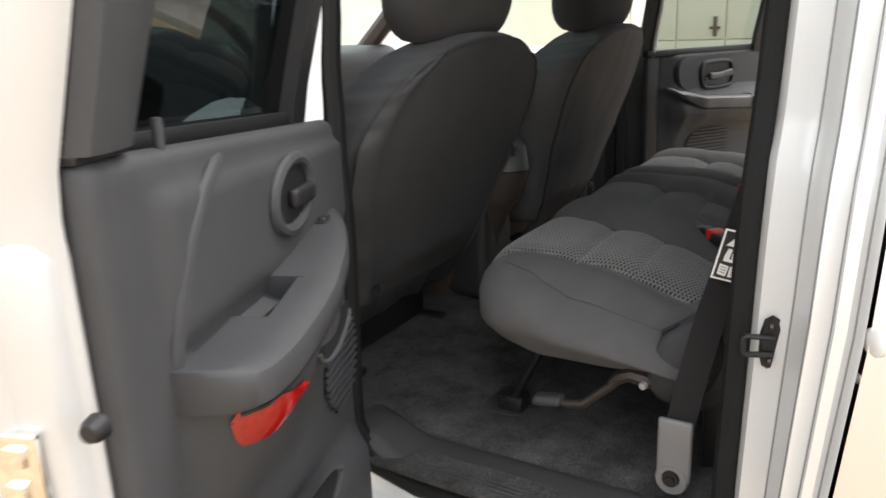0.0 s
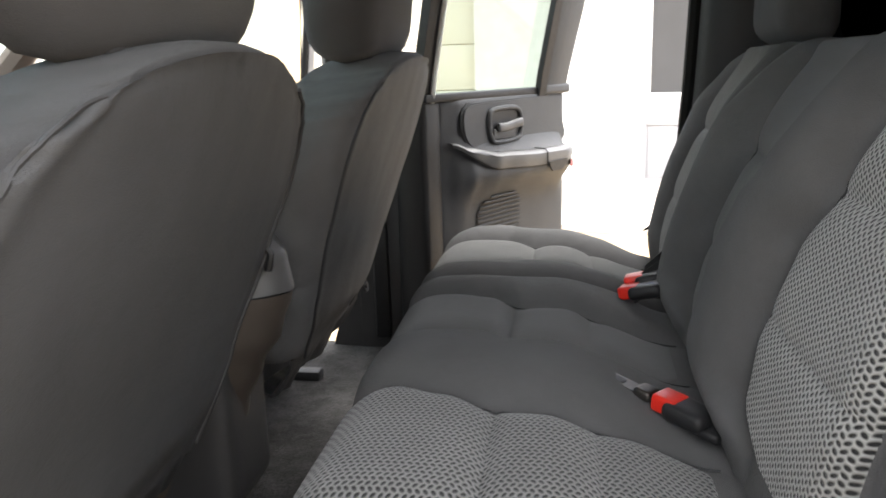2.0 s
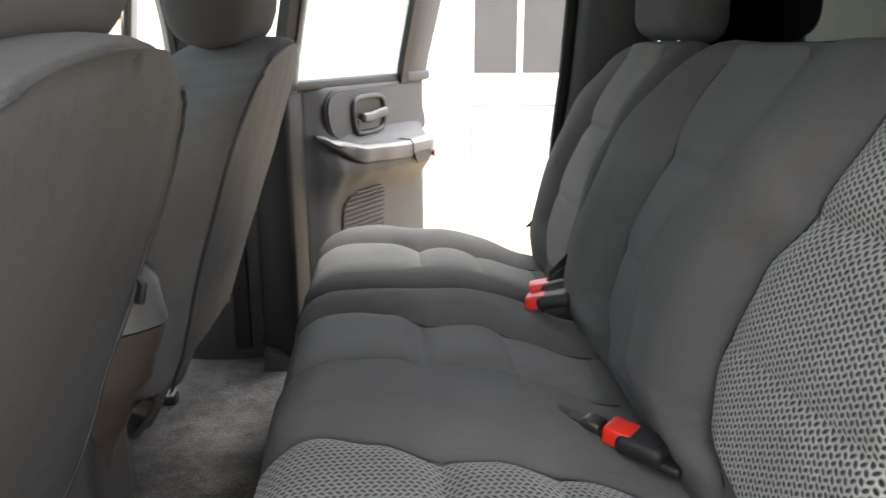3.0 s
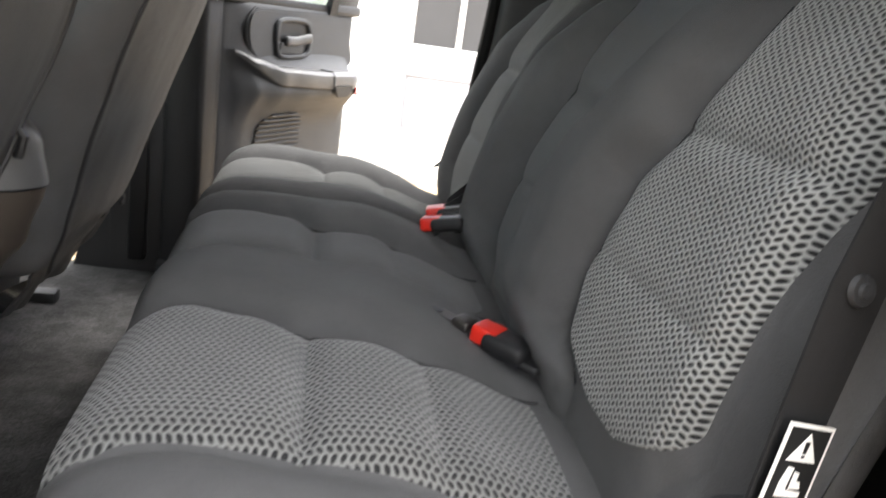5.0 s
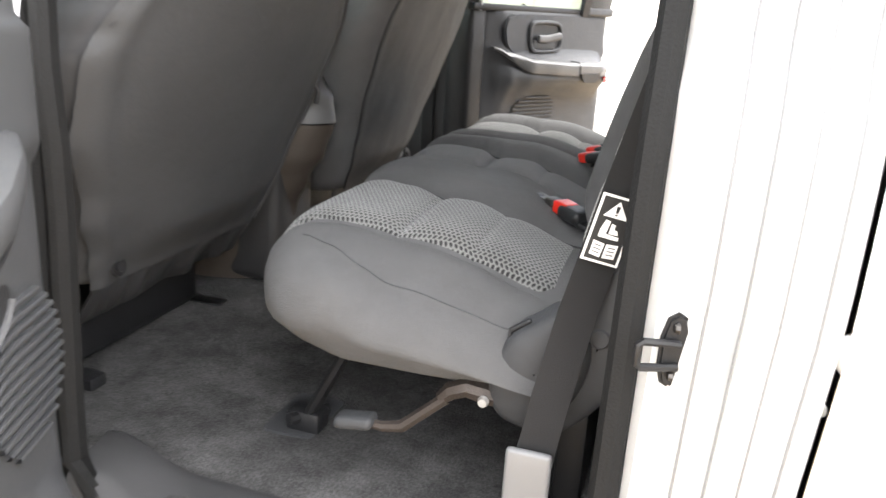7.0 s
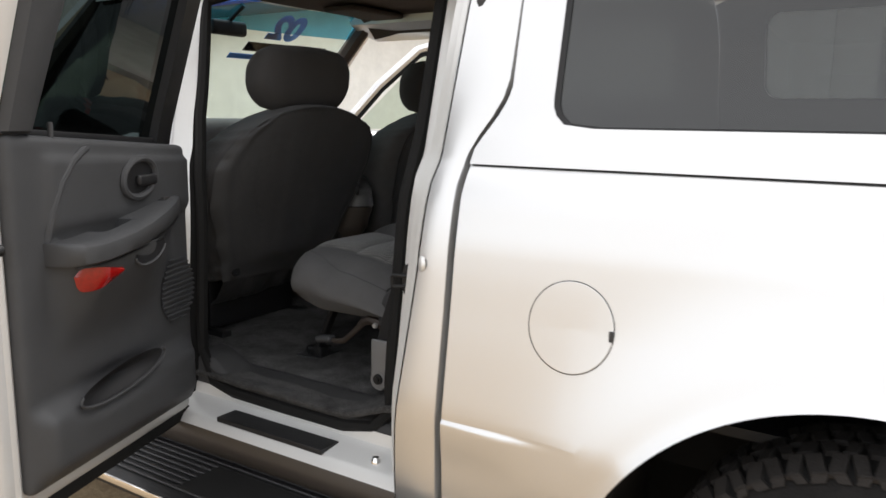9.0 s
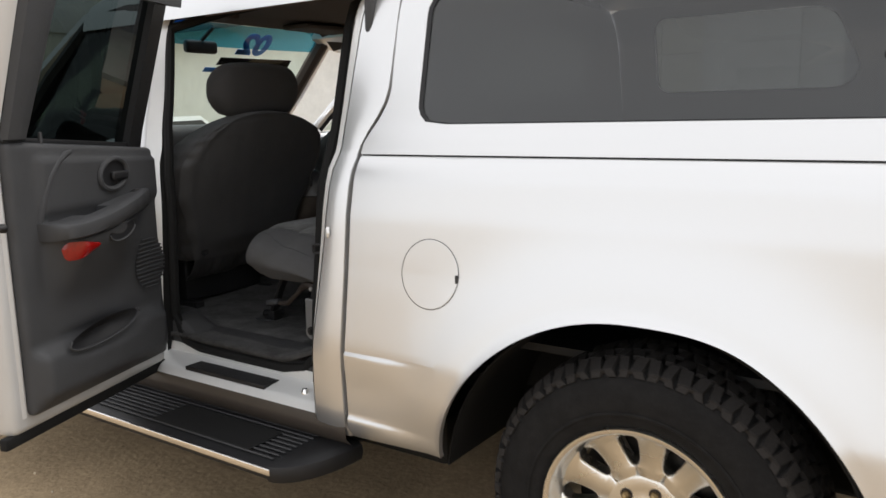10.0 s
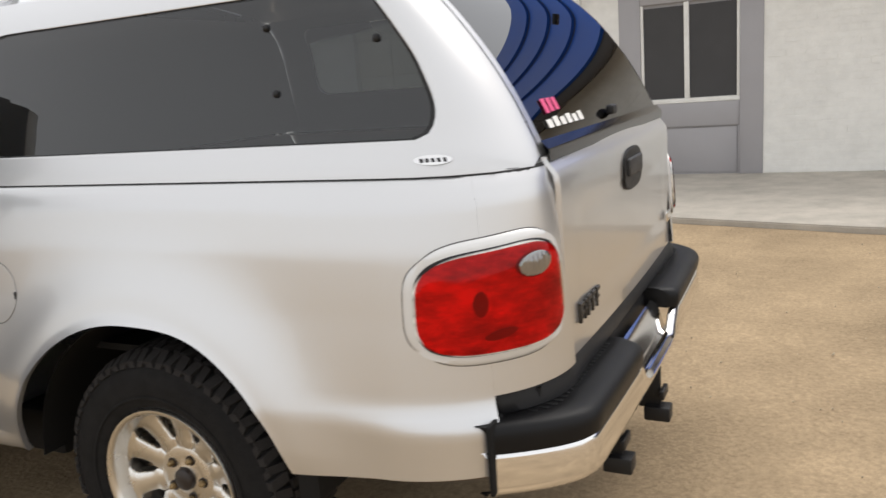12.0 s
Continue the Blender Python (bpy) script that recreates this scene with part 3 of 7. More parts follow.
# tail lamps on the rounded corners
def lamp_patch(grow, out, n=26, mirror=False, hump=0.0, bowls=()):
    """A sheet over the corner in the rounded outline of the lamp."""
    s0, s1 = 1.605 - grow, S_END - 0.055 + grow
    rws = []
    for i in range(n + 1):
        u = i / n
        row = []
        for j in range(n + 1):
            v = j / n
            a, b_ = u * 2 - 1, v * 2 - 1
            # square to rounded square
            a2 = a * math.sqrt(max(0, 1 - 0.40 * b_ * b_ * b_ * b_))
            b2 = b_ * math.sqrt(max(0, 1 - 0.42 * a * a * a * a))
            s = s0 + (s1 - s0) * (a2 + 1) / 2
            zt = 1.055 + 0.032 * (a2 + 1) / 2 + grow
            zb = 0.842 + 0.004 * (a2 + 1) / 2 - grow
            z = zb + (zt - zb) * (b2 + 1) / 2
            edge = max(abs(a), abs(b_))
            dent = sum(d_ * max(0.0, 1 - math.hypot((s - 1.605 - c_) / w_, (z - z_) / h_) ** 2) for c_, z_, w_, h_, d_ in bowls)
            q = bed_point(s, z, dent + out * (1 if edge < 0.999 else -0.2) + hump * (1 - edge ** 4))
            row.append((q.x, far(q.y), q.z) if mirror else q)
        rws.append(row)
    return surf(rws, flip=mirror)


# hollows of the lamp reflector: along, height, half sizes, depth
BOWLS = [(0.142, 0.972, 0.085, 0.062, -0.0026), (0.172, 0.886, 0.075, 0.034, -0.0026), (0.062, 0.925, 0.050, 0.085, -0.0016)]
for mirror in (False, True):
    lamp = part("tail_lamp", lamp_patch(0.022, 0.010, mirror=mirror), JAMB, truck, "red tail lamp in a silver raised surround", 60)
    part("surround_joint", lamp_patch(0.0234, 0.0042, mirror=mirror), STEEL, lamp, "dark joint round the surround", 60)
    part("lens_seat", lamp_patch(0.0062, 0.0128, mirror=mirror), BLACK, lamp, "", 60)
    part("reflector", lamp_patch(-0.0015, 0.0180, 64, mirror, 0.0, BOWLS), REFLECTOR, lamp, "bright reflector behind the lens", 60)
    for ds, z_, w_, h_ in ((0.142, 0.955, 0.016, 0.027), (0.180, 0.888, 0.036, 0.010)):
        rows_ = [[bed_point(1.605 + ds + w_ * k_ * math.cos(a_), z_ + h_ * k_ * math.sin(a_) + 0.15 * w_ * k_ * math.cos(a_), 0.0190 - 0.001 * k_) for a_ in frange(0, 2 * math.pi, 20)] for k_ in (1, 0.5, 0.03)]
        part("lamp_socket", surf([[(q.x, far(q.y), q.z) if mirror else q for q in r] for r in rows_], flip=mirror), LAMP_GREY, lamp, "grey bulb socket behind the lens", 60)
    part("red_lens", lamp_patch(0.0, 0.0195, mirror=mirror, hump=0.008), G_RED, lamp, "moulded red lens", 60).visible_shadow = False
    clear = []
    for i in range(43):
        row = []
        for j in range(15):
            a, b_ = i / 42 * 2 - 1, j / 14 * 2 - 1
            a2, b2 = a * math.sqrt(1 - b_ * b_ / 2), b_ * math.sqrt(1 - a * a / 2)
            rib = 0.0016 * math.cos(a2 * 7 * math.pi)
            q = bed_point(S_END - 0.150 + 0.043 * a2, 1.024 + 0.026 * b2 + 0.004 * a2, 0.0265 + (0.004 + rib) * (1 - max(abs(a), abs(b_)) ** 2))
            row.append((q.x, far(q.y), q.z) if mirror else q)
        clear.append(row)
    part("clear_lens", surf(clear, flip=mirror), CLEAR_LENS, lamp, "clear reversing lens", 60)

# tailgate
tg = []
for y in [0.288, 0.292, 0.30] + frange(0.34, far(0.34), 40) + [far(0.30), far(0.292), far(0.288)]:
    bow = 0.012 * (1 - ((y - YC) / 0.66) ** 2)
    row = []
    for z in [0.755, 0.76] + frange(0.78, 1.19, 16) + [1.205, 1.222, 1.232]:
        e = -0.012 if y in (0.288, far(0.288)) else 0
        dz = -0.03 * step(1.18, 1.232, z)
        press = 0.006 * step(0.84, 0.86, z) * (1 - step(1.09, 1.12, z)) * step(0.38, 0.42, y) * (1 - step(far(0.42), far(0.38), y))
        row.append((1.048 + bow + e + dz - press * 0.5, y, z))
    tg.append(row)
gate = part("tailgate", surf(tg, thick=0.04), PAINT, truck, "silver tailgate with a dark recessed handle", 50)
part("handle_cup", slab([(0.118 * math.copysign(abs(math.cos(a)) ** 0.7, math.cos(a)), 0.062 * math.copysign(abs(math.sin(a)) ** 0.7, math.sin(a))) for a in frange(0, 2 * math.pi * 35 / 36, 35)], 0.0, 0.010, Matrix.Translation((1.056, YC, 1.122)) @ Matrix(((0, 0, 1, 0), (1, 0, 0, 0), (0, 1, 0, 0), (0, 0, 0, 1))), 0.003), BLACK, gate, "black handle recess")
part("handle", rbox((1.068, YC, 1.130), (0.008, 0.085, 0.026), 0.007, (8, 12, 8)), TRIM_D, gate, "dark handle")
for i, (y0, w) in enumerate(((0.372, 0.030), (0.412, 0.016), (0.438, 0.030), (0.478, 0.030), (0.518, 0.032))):
    part("badge", join(box(1.052, y0, 0.822, 1.0605, y0 + w * 0.28, 0.872, 0.0015, 1), box(1.052, y0, 0.861, 1.0607, y0 + w * 0.9, 0.872, 0.0015, 1), box(1.052, y0 + 0.003, 0.842, 1.0603, y0 + w * 0.75, 0.850, 0.0015, 1)), STEEL, gate, "dark badge bars")
part("badge_oval", rbox((1.062, 1.52, 0.87), (0.004, 0.035, 0.018), 0.0038, (7, 10, 8)), CHROME, gate, "small chrome badge")

# step bumper: chrome face bar, black pads, hitch
part("bumper_shelf", box(0.93, 0.16, 0.62, 1.05, far(0.16), 0.685, 0.01), BLACK, truck, "black bumper top")


def bumper_plan(t):
    """Outline of the chrome bar, t from -1 to 1 across the truck."""
    y = YC + t * 0.93
    a = abs(t)
    x = 1.150 - 0.02 * a ** 2 - 0.185 * max(0, (a - 0.80) / 0.2) ** 1.8
    return x, y


rw = []
for t in [-1, -0.995, -0.985, -0.97, -0.95, -0.925, -0.9] + frange(-0.86, 0.86, 40) + [0.9, 0.925, 0.95, 0.97, 0.985, 0.995, 1]:
    x, y = bumper_plan(t)
    dip = 0.062 * (1 - step(0.20, 0.28, abs(t + 0.08)))
    zt = 0.640 - dip
    rw.append([(x - 0.03, y + (0.02 if t < 0 else -0.02) * step(0.8, 1, abs(t)), 0.532), (x - 0.006, y, 0.540), (x + 0.005, y, 0.552), (x + 0.006, y, 0.563), (x + 0.002, y, zt - 0.014), (x - 0.006, y, zt - 0.003), (x - 0.016, y, zt), (x - 0.024, y, zt - 0.004)])
bumper = part("rear_bumper", surf(rw, thick=-0.004, flip=True), CHROME, truck, "chrome step bumper with black rubber pads", 60)
for sgn in (-1, 1):
    tt = [v + (0.34 if sgn < 0 else 0.19) for v in (0, 0.006, 0.014, 0.024, 0.035)] + frange(0.42 if sgn < 0 else 0.28, 1.0, 26)
    grid_rows = []
    for t in tt:
        x, y = bumper_plan(t * sgn)
        inner = 0.93 + 0.02 * step(0.9, 1, t)
        # the inner end is cut off round
        xo = x + 0.008 - 0.030 * (1 - min(1, (t - tt[0]) / 0.035)) ** 2
        grid_rows.append([(inner, y, 0.640), (inner, y, 0.690), (inner + 0.01, y, 0.700), (xo - 0.085, y, 0.699), (xo - 0.078, y, 0.701), (xo - 0.060, y, 0.7025), (xo - 0.034, y, 0.701), (xo - 0.020, y, 0.697), (xo - 0.008, y, 0.689), (xo - 0.002, y, 0.678), (xo, y, 0.664), (xo - 0.004, y, 0.638)])
    g0, g1 = grid_rows[0], grid_rows[-1]
    pad = surf(grid_rows, flip=sgn > 0)
    pad.verts.ensure_lookup_table()
    nn = len(g0)
    pad.faces.new([pad.verts[k] for k in range(nn)])
    pad.faces.new([pad.verts[len(pad.verts) - nn + k] for k in range(nn)])
    bmesh.ops.recalc_face_normals(pad, faces=pad.faces[:])
    pd = part("bumper_pad", pad, PAD, bumper, "black rubber step pad")
    for k in range(22):
        t = 0.40 + k * 0.024
        x, y = bumper_plan(t * sgn)
        part("pad_rib", box(1.0, y - 0.005, 0.698, x - 0.076, y + 0.005, 0.7015, 0.001, 1), PAD, pd)
fs = []
for s_ in frange(1.756, S_END, 14):
    p_, n_ = plan(s_)
    fs.append((p_ - n_ * 0.022, n_))
ring_f = [(p.x, p.y) for p, n_ in fs] + [(1.03, y) for y in frange(0.36, far(0.36), 10)] + [(p.x, far(p.y)) for p, n_ in reversed(fs)]
part("filler_strip", surf([[(x - 0.03, y + (0.02 if y < YC else -0.02), 0.772), (x, y, 0.766), (x + 0.012, y, 0.74), (x + 0.020, y, 0.725), (x + 0.022, y, 0.705), (x, y, 0.690)] for x, y in ring_f], thick=0.006), BLACK, bumper, "black filler strip under the tailgate", 50)
part("end_cap", rbox((0.957, 0.046, 0.628), (0.0055, 0.040, 0.080), 0.005, (8, 8, 12)), RUBBER, bumper, "black bumper end seal")
part("end_cap", rbox((0.957, far(0.046), 0.628), (0.0055, 0.040, 0.080), 0.005, (8, 8, 12)), RUBBER, bumper, "black bumper end seal")
part("plate_well", box(1.05, 0.66, 0.50, 1.116, 1.10, 0.582, 0.008), BLACK, bumper, "dark recess in the bumper")
plate = part("step_plate", surf([[(1.072, y, 0.664), (1.092, y, 0.655), (1.112, y, 0.592), (1.122, y, 0.576)] for y in frange(0.655, 1.105, 12)], thick=0.004), CHROME, bumper, "bright plate with two round holes", 50)
for y, r in ((0.955, 0.020), (0.855, 0.013)):
    part("hole", lathe([(0.0, 0.0), (r, 0.0), (r + 0.002, -0.002)], 20, pose(1.1045, y, 0.624, 0, 72, 0)), BLACK, plate, "black round hole")
for y, x in ((0.60, 1.07), (0.955, 1.11)):
    part("hitch_bracket", join(box(x - 0.05, y, 0.36, x + 0.02, y + 0.016, 0.54, 0.005), box(x - 0.03, y - 0.022, 0.325, x + 0.05, y + 0.037, 0.372, 0.006), box(x + 0.02, y - 0.03, 0.40, x + 0.035, y + 0.045, 0.43, 0.004)), BLACK, bumper, "black hitch bracket")
part("hitch_receiver", box(0.95, YC - 0.035, 0.40, 1.06, YC + 0.035, 0.47, 0.008), BLACK, bumper, "black hitch receiver")


# wheels
# half width of a spoke by its distance from the hub
SPOKE = [(0.066, 0.0212), (0.080, 0.0258), (0.112, 0.0360), (0.120, 0.0310), (0.128, 0.0290), (0.150, 0.0300), (0.176, 0.0335), (0.185, 0.0370), (0.190, 0.0470), (0.196, 0.0625), (0.212, 0.0680)]
# tread blocks across the tyre: inner and outer edge (radius, depth), turn, width
BLOCKS = [((0.350, 0.0095, 0.367, 0.0035), 0.0, 0.36), ((0.364, 0.006, 0.386, -0.034), 0.15, 0.40), ((0.386, -0.042, 0.390, -0.080), 0.62, 0.36), ((0.389, -0.088, 0.391, -0.128), 0.20, 0.36), ((0.389, -0.136, 0.390, -0.176), 0.66, 0.36), ((0.386, -0.184, 0.380, -0.232), 0.10, 0.40)]


def wheel(cx, face_y, sgn, name="wheel"):
    """Sgn -1: face towards -y."""
    base = Matrix.Translation((cx, face_y, 0.395)) @ Matrix.Rotation(radians(90), 4, "X")  # local z to -y
    if sgn > 0:
        base = Matrix.Translation((cx, face_y, 0.395)) @ Matrix.Rotation(radians(-90), 4, "X")
    tyre = lathe([(0.226, -0.012), (0.232, 0.001), (0.250, 0.012), (0.285, 0.018), (0.318, 0.015), (0.343, 0.006), (0.360, -0.006), (0.370, -0.026), (0.376, -0.05), (0.379, -0.12), (0.376, -0.20), (0.366, -0.235), (0.34, -0.252), (0.29, -0.256), (0.24, -0.245), (0.228, -0.23)], 72, base)
    w = part(name, tyre, TYRE, truck, "worn all-terrain tyre on a cast alloy wheel", 50)
    part("sidewall_ring", lathe([(0.262, 0.0158), (0.264, 0.0182), (0.268, 0.0188), (0.271, 0.0175)], 72, base), TYRE, w, "raised sidewall ring")
    k = 68
    verts, faces = [], []
    for j, ((r0, d0, r1, d1), turn, wd) in enumerate(BLOCKS):
        nx, nd = d0 - d1, r1 - r0
        ln = math.hypot(nx, nd)
        nx, nd = nx / ln, nd / ln  # outward of the block's face, in radius and depth
        for i in range(k):
            a = 2 * math.pi * (i + turn) / k
            half = math.pi / k * wd * 2 * (1 + 0.12 * ((i * 7 + j * 3) % 3 - 1))
            skew = (0.30 if (i + j) % 2 else -0.18) * math.pi / k
            b0 = len(verts)
            for lift, sh in ((-0.010, 1.0), (0.0, 0.86)):
                for r, d, sk in ((r0, d0, -skew), (r1, d1, skew)):
                    for sd in (-1, 1):
                        rr_, dd_, aa = r + nx * lift, d + nd * lift, a + sk + sd * half * sh
                        verts.append(base @ Vector((rr_ * math.cos(aa), rr_ * math.sin(aa), dd_)))
            faces += [(b0 + 4, b0 + 5, b0 + 7, b0 + 6), (b0, b0 + 4, b0 + 6, b0 + 2), (b0 + 1, b0 + 3, b0 + 7, b0 + 5), (b0, b0 + 1, b0 + 5, b0 + 4), (b0 + 2, b0 + 6, b0 + 7, b0 + 3)]
    lug_mesh = bpy.data.meshes.new("tread_blocks")
    lug_mesh.from_pydata([tuple(v) for v in verts], [], faces)
    lugs = bmesh.new()
    lugs.from_mesh(lug_mesh)
    bmesh.ops.recalc_face_normals(lugs, faces=lugs.faces)
    bpy.data.meshes.remove(lug_mesh)
    part("tread", lugs, TREAD, w, "chunky dusty tread blocks", 0, "stuff")
    rim = lathe([(0.228, -0.23), (0.214, -0.20), (0.204, -0.10), (0.200, -0.055), (0.202, -0.036), (0.207, -0.022), (0.211, -0.006), (0.215, 0.006), (0.221, 0.011), (0.228, 0.011), (0.232, 0.003), (0.230, -0.012)], 72, base)
    part("rim", rim, ALLOY, w, "polished cast alloy rim", 50)
    for i in range(10):
        a0 = radians(-95 + 36 * i) * (1 if sgn < 0 else -1)
        rws = []
        for r in frange(0.066, 0.212, 44):
            f = (r - 0.066) / 0.146
            hw = smooth_table(SPOKE, r)
            d = -0.064 + 0.030 * f - 0.006 * math.sin(f * math.pi)
            rws.append([(r, -hw, d - 0.040), (r, -hw, d - 0.009), (r, -hw + 0.0022, d - 0.0025), (r, -hw + 0.0055, d), (r, 0, d + 0.001), (r, hw - 0.0055, d), (r, hw - 0.0022, d - 0.0025), (r, hw, d - 0.009), (r, hw, d - 0.040)])
        part("spoke", moved(surf(rws, flip=True), base @ Matrix.Rotation(a0, 4, "Z")), ALLOY, w, "", 45)
    part("hub", lathe([(0.0, -0.058), (0.036, -0.058), (0.040, -0.060), (0.062, -0.059), (0.084, -0.059), (0.092, -0.062), (0.096, -0.069), (0.097, -0.098)], 48, base), ALLOY, w, "cast alloy hub")
    part("brake_disc", lathe([(0.0, -0.125), (0.19, -0.125), (0.19, -0.14), (0.0, -0.14)], 40, base), STEEL, w, "dark brake drum")
    part("centre_cap", lathe([(0.0, -0.036), (0.022, -0.037), (0.031, -0.044), (0.034, -0.060)], 28, base), CAP, w, "dark centre cap")
    for i in range(5):
        a = radians(-95 + 18 + 72 * i) * (1 if sgn < 0 else -1)
        mm = base @ Matrix.Rotation(a, 4, "Z") @ Matrix.Translation((0.060, 0, -0.048))
        nut = part("lug_nut", lathe([(0.0, 0.008), (0.006, 0.006), (0.0095, -0.001), (0.010, -0.012)], 6, mm), BRASS, w, "brass-toned lug nut", 20)
        part("nut_seat", lathe([(0.010, -0.009), (0.0145, -0.0085), (0.0155, -0.012)], 16, mm), CAP, nut)
    return w


wheel(0.0, 0.026, -1)
wheel(0.0, far(0.026), 1)
wheel(-3.50, 0.045, -1)
wheel(-3.50, far(0.045), 1)


# ---------------------------------------------------------------- cab
C_EDGE = [(0.43, -0.938), (0.64, -0.936), (1.0, -0.903), (1.3, -0.89), (1.55, -0.88), (1.78, -0.86)]


def c_edge(z):
    return lerp_table(C_EDGE, z)


def c_back(z):
    return -0.745 - 0.078 * (1 - step(1.2185, 1.42, z)) ** 1.5


def b_lean(z):
    """The centre pillar leans forward a little towards the roof."""
    return -0.040 * step(1.0, 1.35, z) - 0.030 * step(1.35, 1.62, z)


def b_seal(z):
    """Distance of the centre pillar's seal from the flank."""
    return 0.142 + skin(z) * (0.40 + 0.18 * step(1.2, 1.6, z)) if z > 0.95 else 0.142 + skin(z) * 0.4


ZC = frange(0.43, 1.22, 18) + frange(1.24, 1.78, 14)
# from the outer edge (0) to the rubber seal (1): depth behind the skin
JAMB_PLAN = [(0.0, 0.0), (0.04, 0.006), (0.07, 0.020), (0.13, 0.031), (0.22, 0.034), (0.25, 0.046), (0.33, 0.052), (0.41, 0.055), (0.44, 0.080), (0.52, 0.104), (0.62, 0.128), (0.78, 0.140), (0.90, 0.146), (1.0, 0.168)]
C_SEAL = -1.052
for sgn in (0, 1):
    fy = (lambda y: far(y)) if sgn else (lambda y: y)
    XB_ = -1.745  # seal at the centre pillar
    rws = []
    for z in ZC:
        b_ = c_back(z)
        e = c_edge(z)
        r = [(b_ - 0.004, fy(skin(z) + 0.05), z), (b_, fy(skin(z) + 0.012), z), (b_ - 0.006, fy(skin(z) + 0.001), z)]
        for f in (0.3, 0.6, 0.85):
            r.append((b_ + (e - b_) * f, fy(skin(z) - 0.004 * math.sin(f * 3.14)), z))
        r.append((e + 0.005, fy(skin(z) - 0.001), z))
        rws.append(r)
    part("cab_corner", surf(rws, flip=bool(sgn)), PAINT, truck, "silver rear cab corner", 40)
    rws = [[(c_edge(z) + (C_SEAL - c_edge(z)) * u, fy(skin(z) + dy + 0.001), z) for u, dy in JAMB_PLAN] for z in ZC]
    part("door_jamb", surf(rws, flip=bool(sgn)), JAMB, truck, "pale painted door jamb with pressed ridges", 30)
    for u_, dy_ in ((0.075, 0.0215), (0.245, 0.045), (0.425, 0.066), (0.60, 0.1235)):
        part("jamb_seam", tube([(c_edge(z) + (C_SEAL - c_edge(z)) * u_, fy(skin(z) + dy_), z) for z in ZC[1:-2]], 0.0016, 5), TRIM_L, truck, "grey sealer line")
    # inner trim behind the seal
    rws = [[(C_SEAL + dx, fy(skin(z) + dy), z) for dx, dy in ((-0.004, 0.164), (-0.006, 0.19), (0.01, 0.225), (0.06, 0.25), (0.20, 0.26))] for z in ZC if z > 0.5]
    part("pillar_trim", surf(rws, flip=bool(sgn)), TRIM_D, truck, "grey plastic pillar trim", 40)
    # rubber door seal round the opening
    path = [(XB_ + 0.05, 0.128, 0.555), (XB_ + 0.14, 0.125, 0.538), (-1.40, 0.125, 0.535), (-1.20, 0.125, 0.535), (-1.11, 0.13, 0.55)]
    path += [(C_SEAL - 0.012, skin(z) + 0.160, z) for z in frange(0.60, 1.66, 14)]
    path += [(-1.0, 0.40, 1.70), (-1.2, 0.41, 1.715), (-1.45, 0.41, 1.715), (XB_ + 0.05, 0.40, 1.70)]
    path += [(XB_ + b_lean(z), b_seal(z), z) for z in reversed(frange(0.64, 1.64, 12))]
    part("door_seal", tube([(x, fy(y), z) for x, y, z in path], 0.0165, 8, True), RUBBER, truck, "black rubber door seal")
    # centre pillar
    rws = [[(XB_ + b_lean(z) - 0.115, fy(skin(z) + 0.10), z), (XB_ + b_lean(z) - 0.110, fy(skin(z) + 0.012), z), (XB_ + b_lean(z) - 0.104, fy(skin(z)), z), (XB_ + b_lean(z) - 0.055, fy(skin(z)), z), (XB_ + b_lean(z) - 0.046, fy(skin(z) + 0.01), z), (XB_ + b_lean(z) - 0.042, fy(skin(z) + 0.03), z)] for z in ZC]
    part("centre_pillar", surf(rws, flip=not sgn), PAINT if not sgn else TRIM_D, truck, "silver centre pillar" if not sgn else "dark centre pillar", 40)
    rws = [[(XB_ + b_lean(z) - 0.043, fy(skin(z) + 0.026), z), (XB_ + b_lean(z) - 0.032, fy((skin(z) * 2 + b_seal(z)) / 3 + 0.02), z), (XB_ + b_lean(z) - 0.016, fy((skin(z) + b_seal(z) * 2) / 3 + 0.015), z), (XB_ + b_lean(z) - 0.010, fy(b_seal(z) + 0.012), z)] for z in ZC]
    part("pillar_jamb", surf([r[:3] for r in rws], flip=not sgn), TRIM_M if sgn else JAMB, truck, "pale painted pillar jamb" if not sgn else "grey glossy pillar jamb", 40)
    part("pillar_lining", surf([r[2:] for r in rws], flip=not sgn), RUBBER, truck, "dark rubber pillar lining", 40)
    rws = [[(XB_ + b_lean(z) - 0.006, fy(b_seal(z) + 0.004), z), (XB_ + b_lean(z) - 0.012, fy(b_seal(z) + 0.015), z), (XB_ + b_lean(z) - 0.05, fy(b_seal(z) + 0.02), z), (XB_ + b_lean(z) - 0.13, fy(b_seal(z) + 0.016), z), (XB_ + b_lean(z) - 0.15, fy(b_seal(z) - 0.02), z)] for z in ZC if z > 0.5]
    part("centre_pillar_trim", surf(rws, flip=not sgn), TRIM_D, truck, "dark plastic pillar trim", 40)
    # wide foot of the pillar trim
    rws = [[(XB_ - 0.012 - (0.175 if sgn else 0.23) * f - (0.03 if sgn else 0.07) * f * (1 - step(0.56, 0.70, z)), fy(0.138 + 0.012 * math.sin(f * 3.14) + 0.016 * step(0.95, 1.06, z)), z) for f in frange(0, 1, 8)] for z in frange(0.55, 1.06, 10)]
    part("pillar_foot_trim", surf(rws, thick=0.006), TRIM_D, truck, "dark moulded lower pillar trim", 50)
    # front seat belt rail down the pillar
    part("belt_rail", box(XB_ - 0.085, min(fy(0.150), fy(0.178)), 0.62, XB_ - 0.045, max(fy(0.150), fy(0.178)), 1.20, 0.008), BLACK, truck, "black belt guide on the pillar")
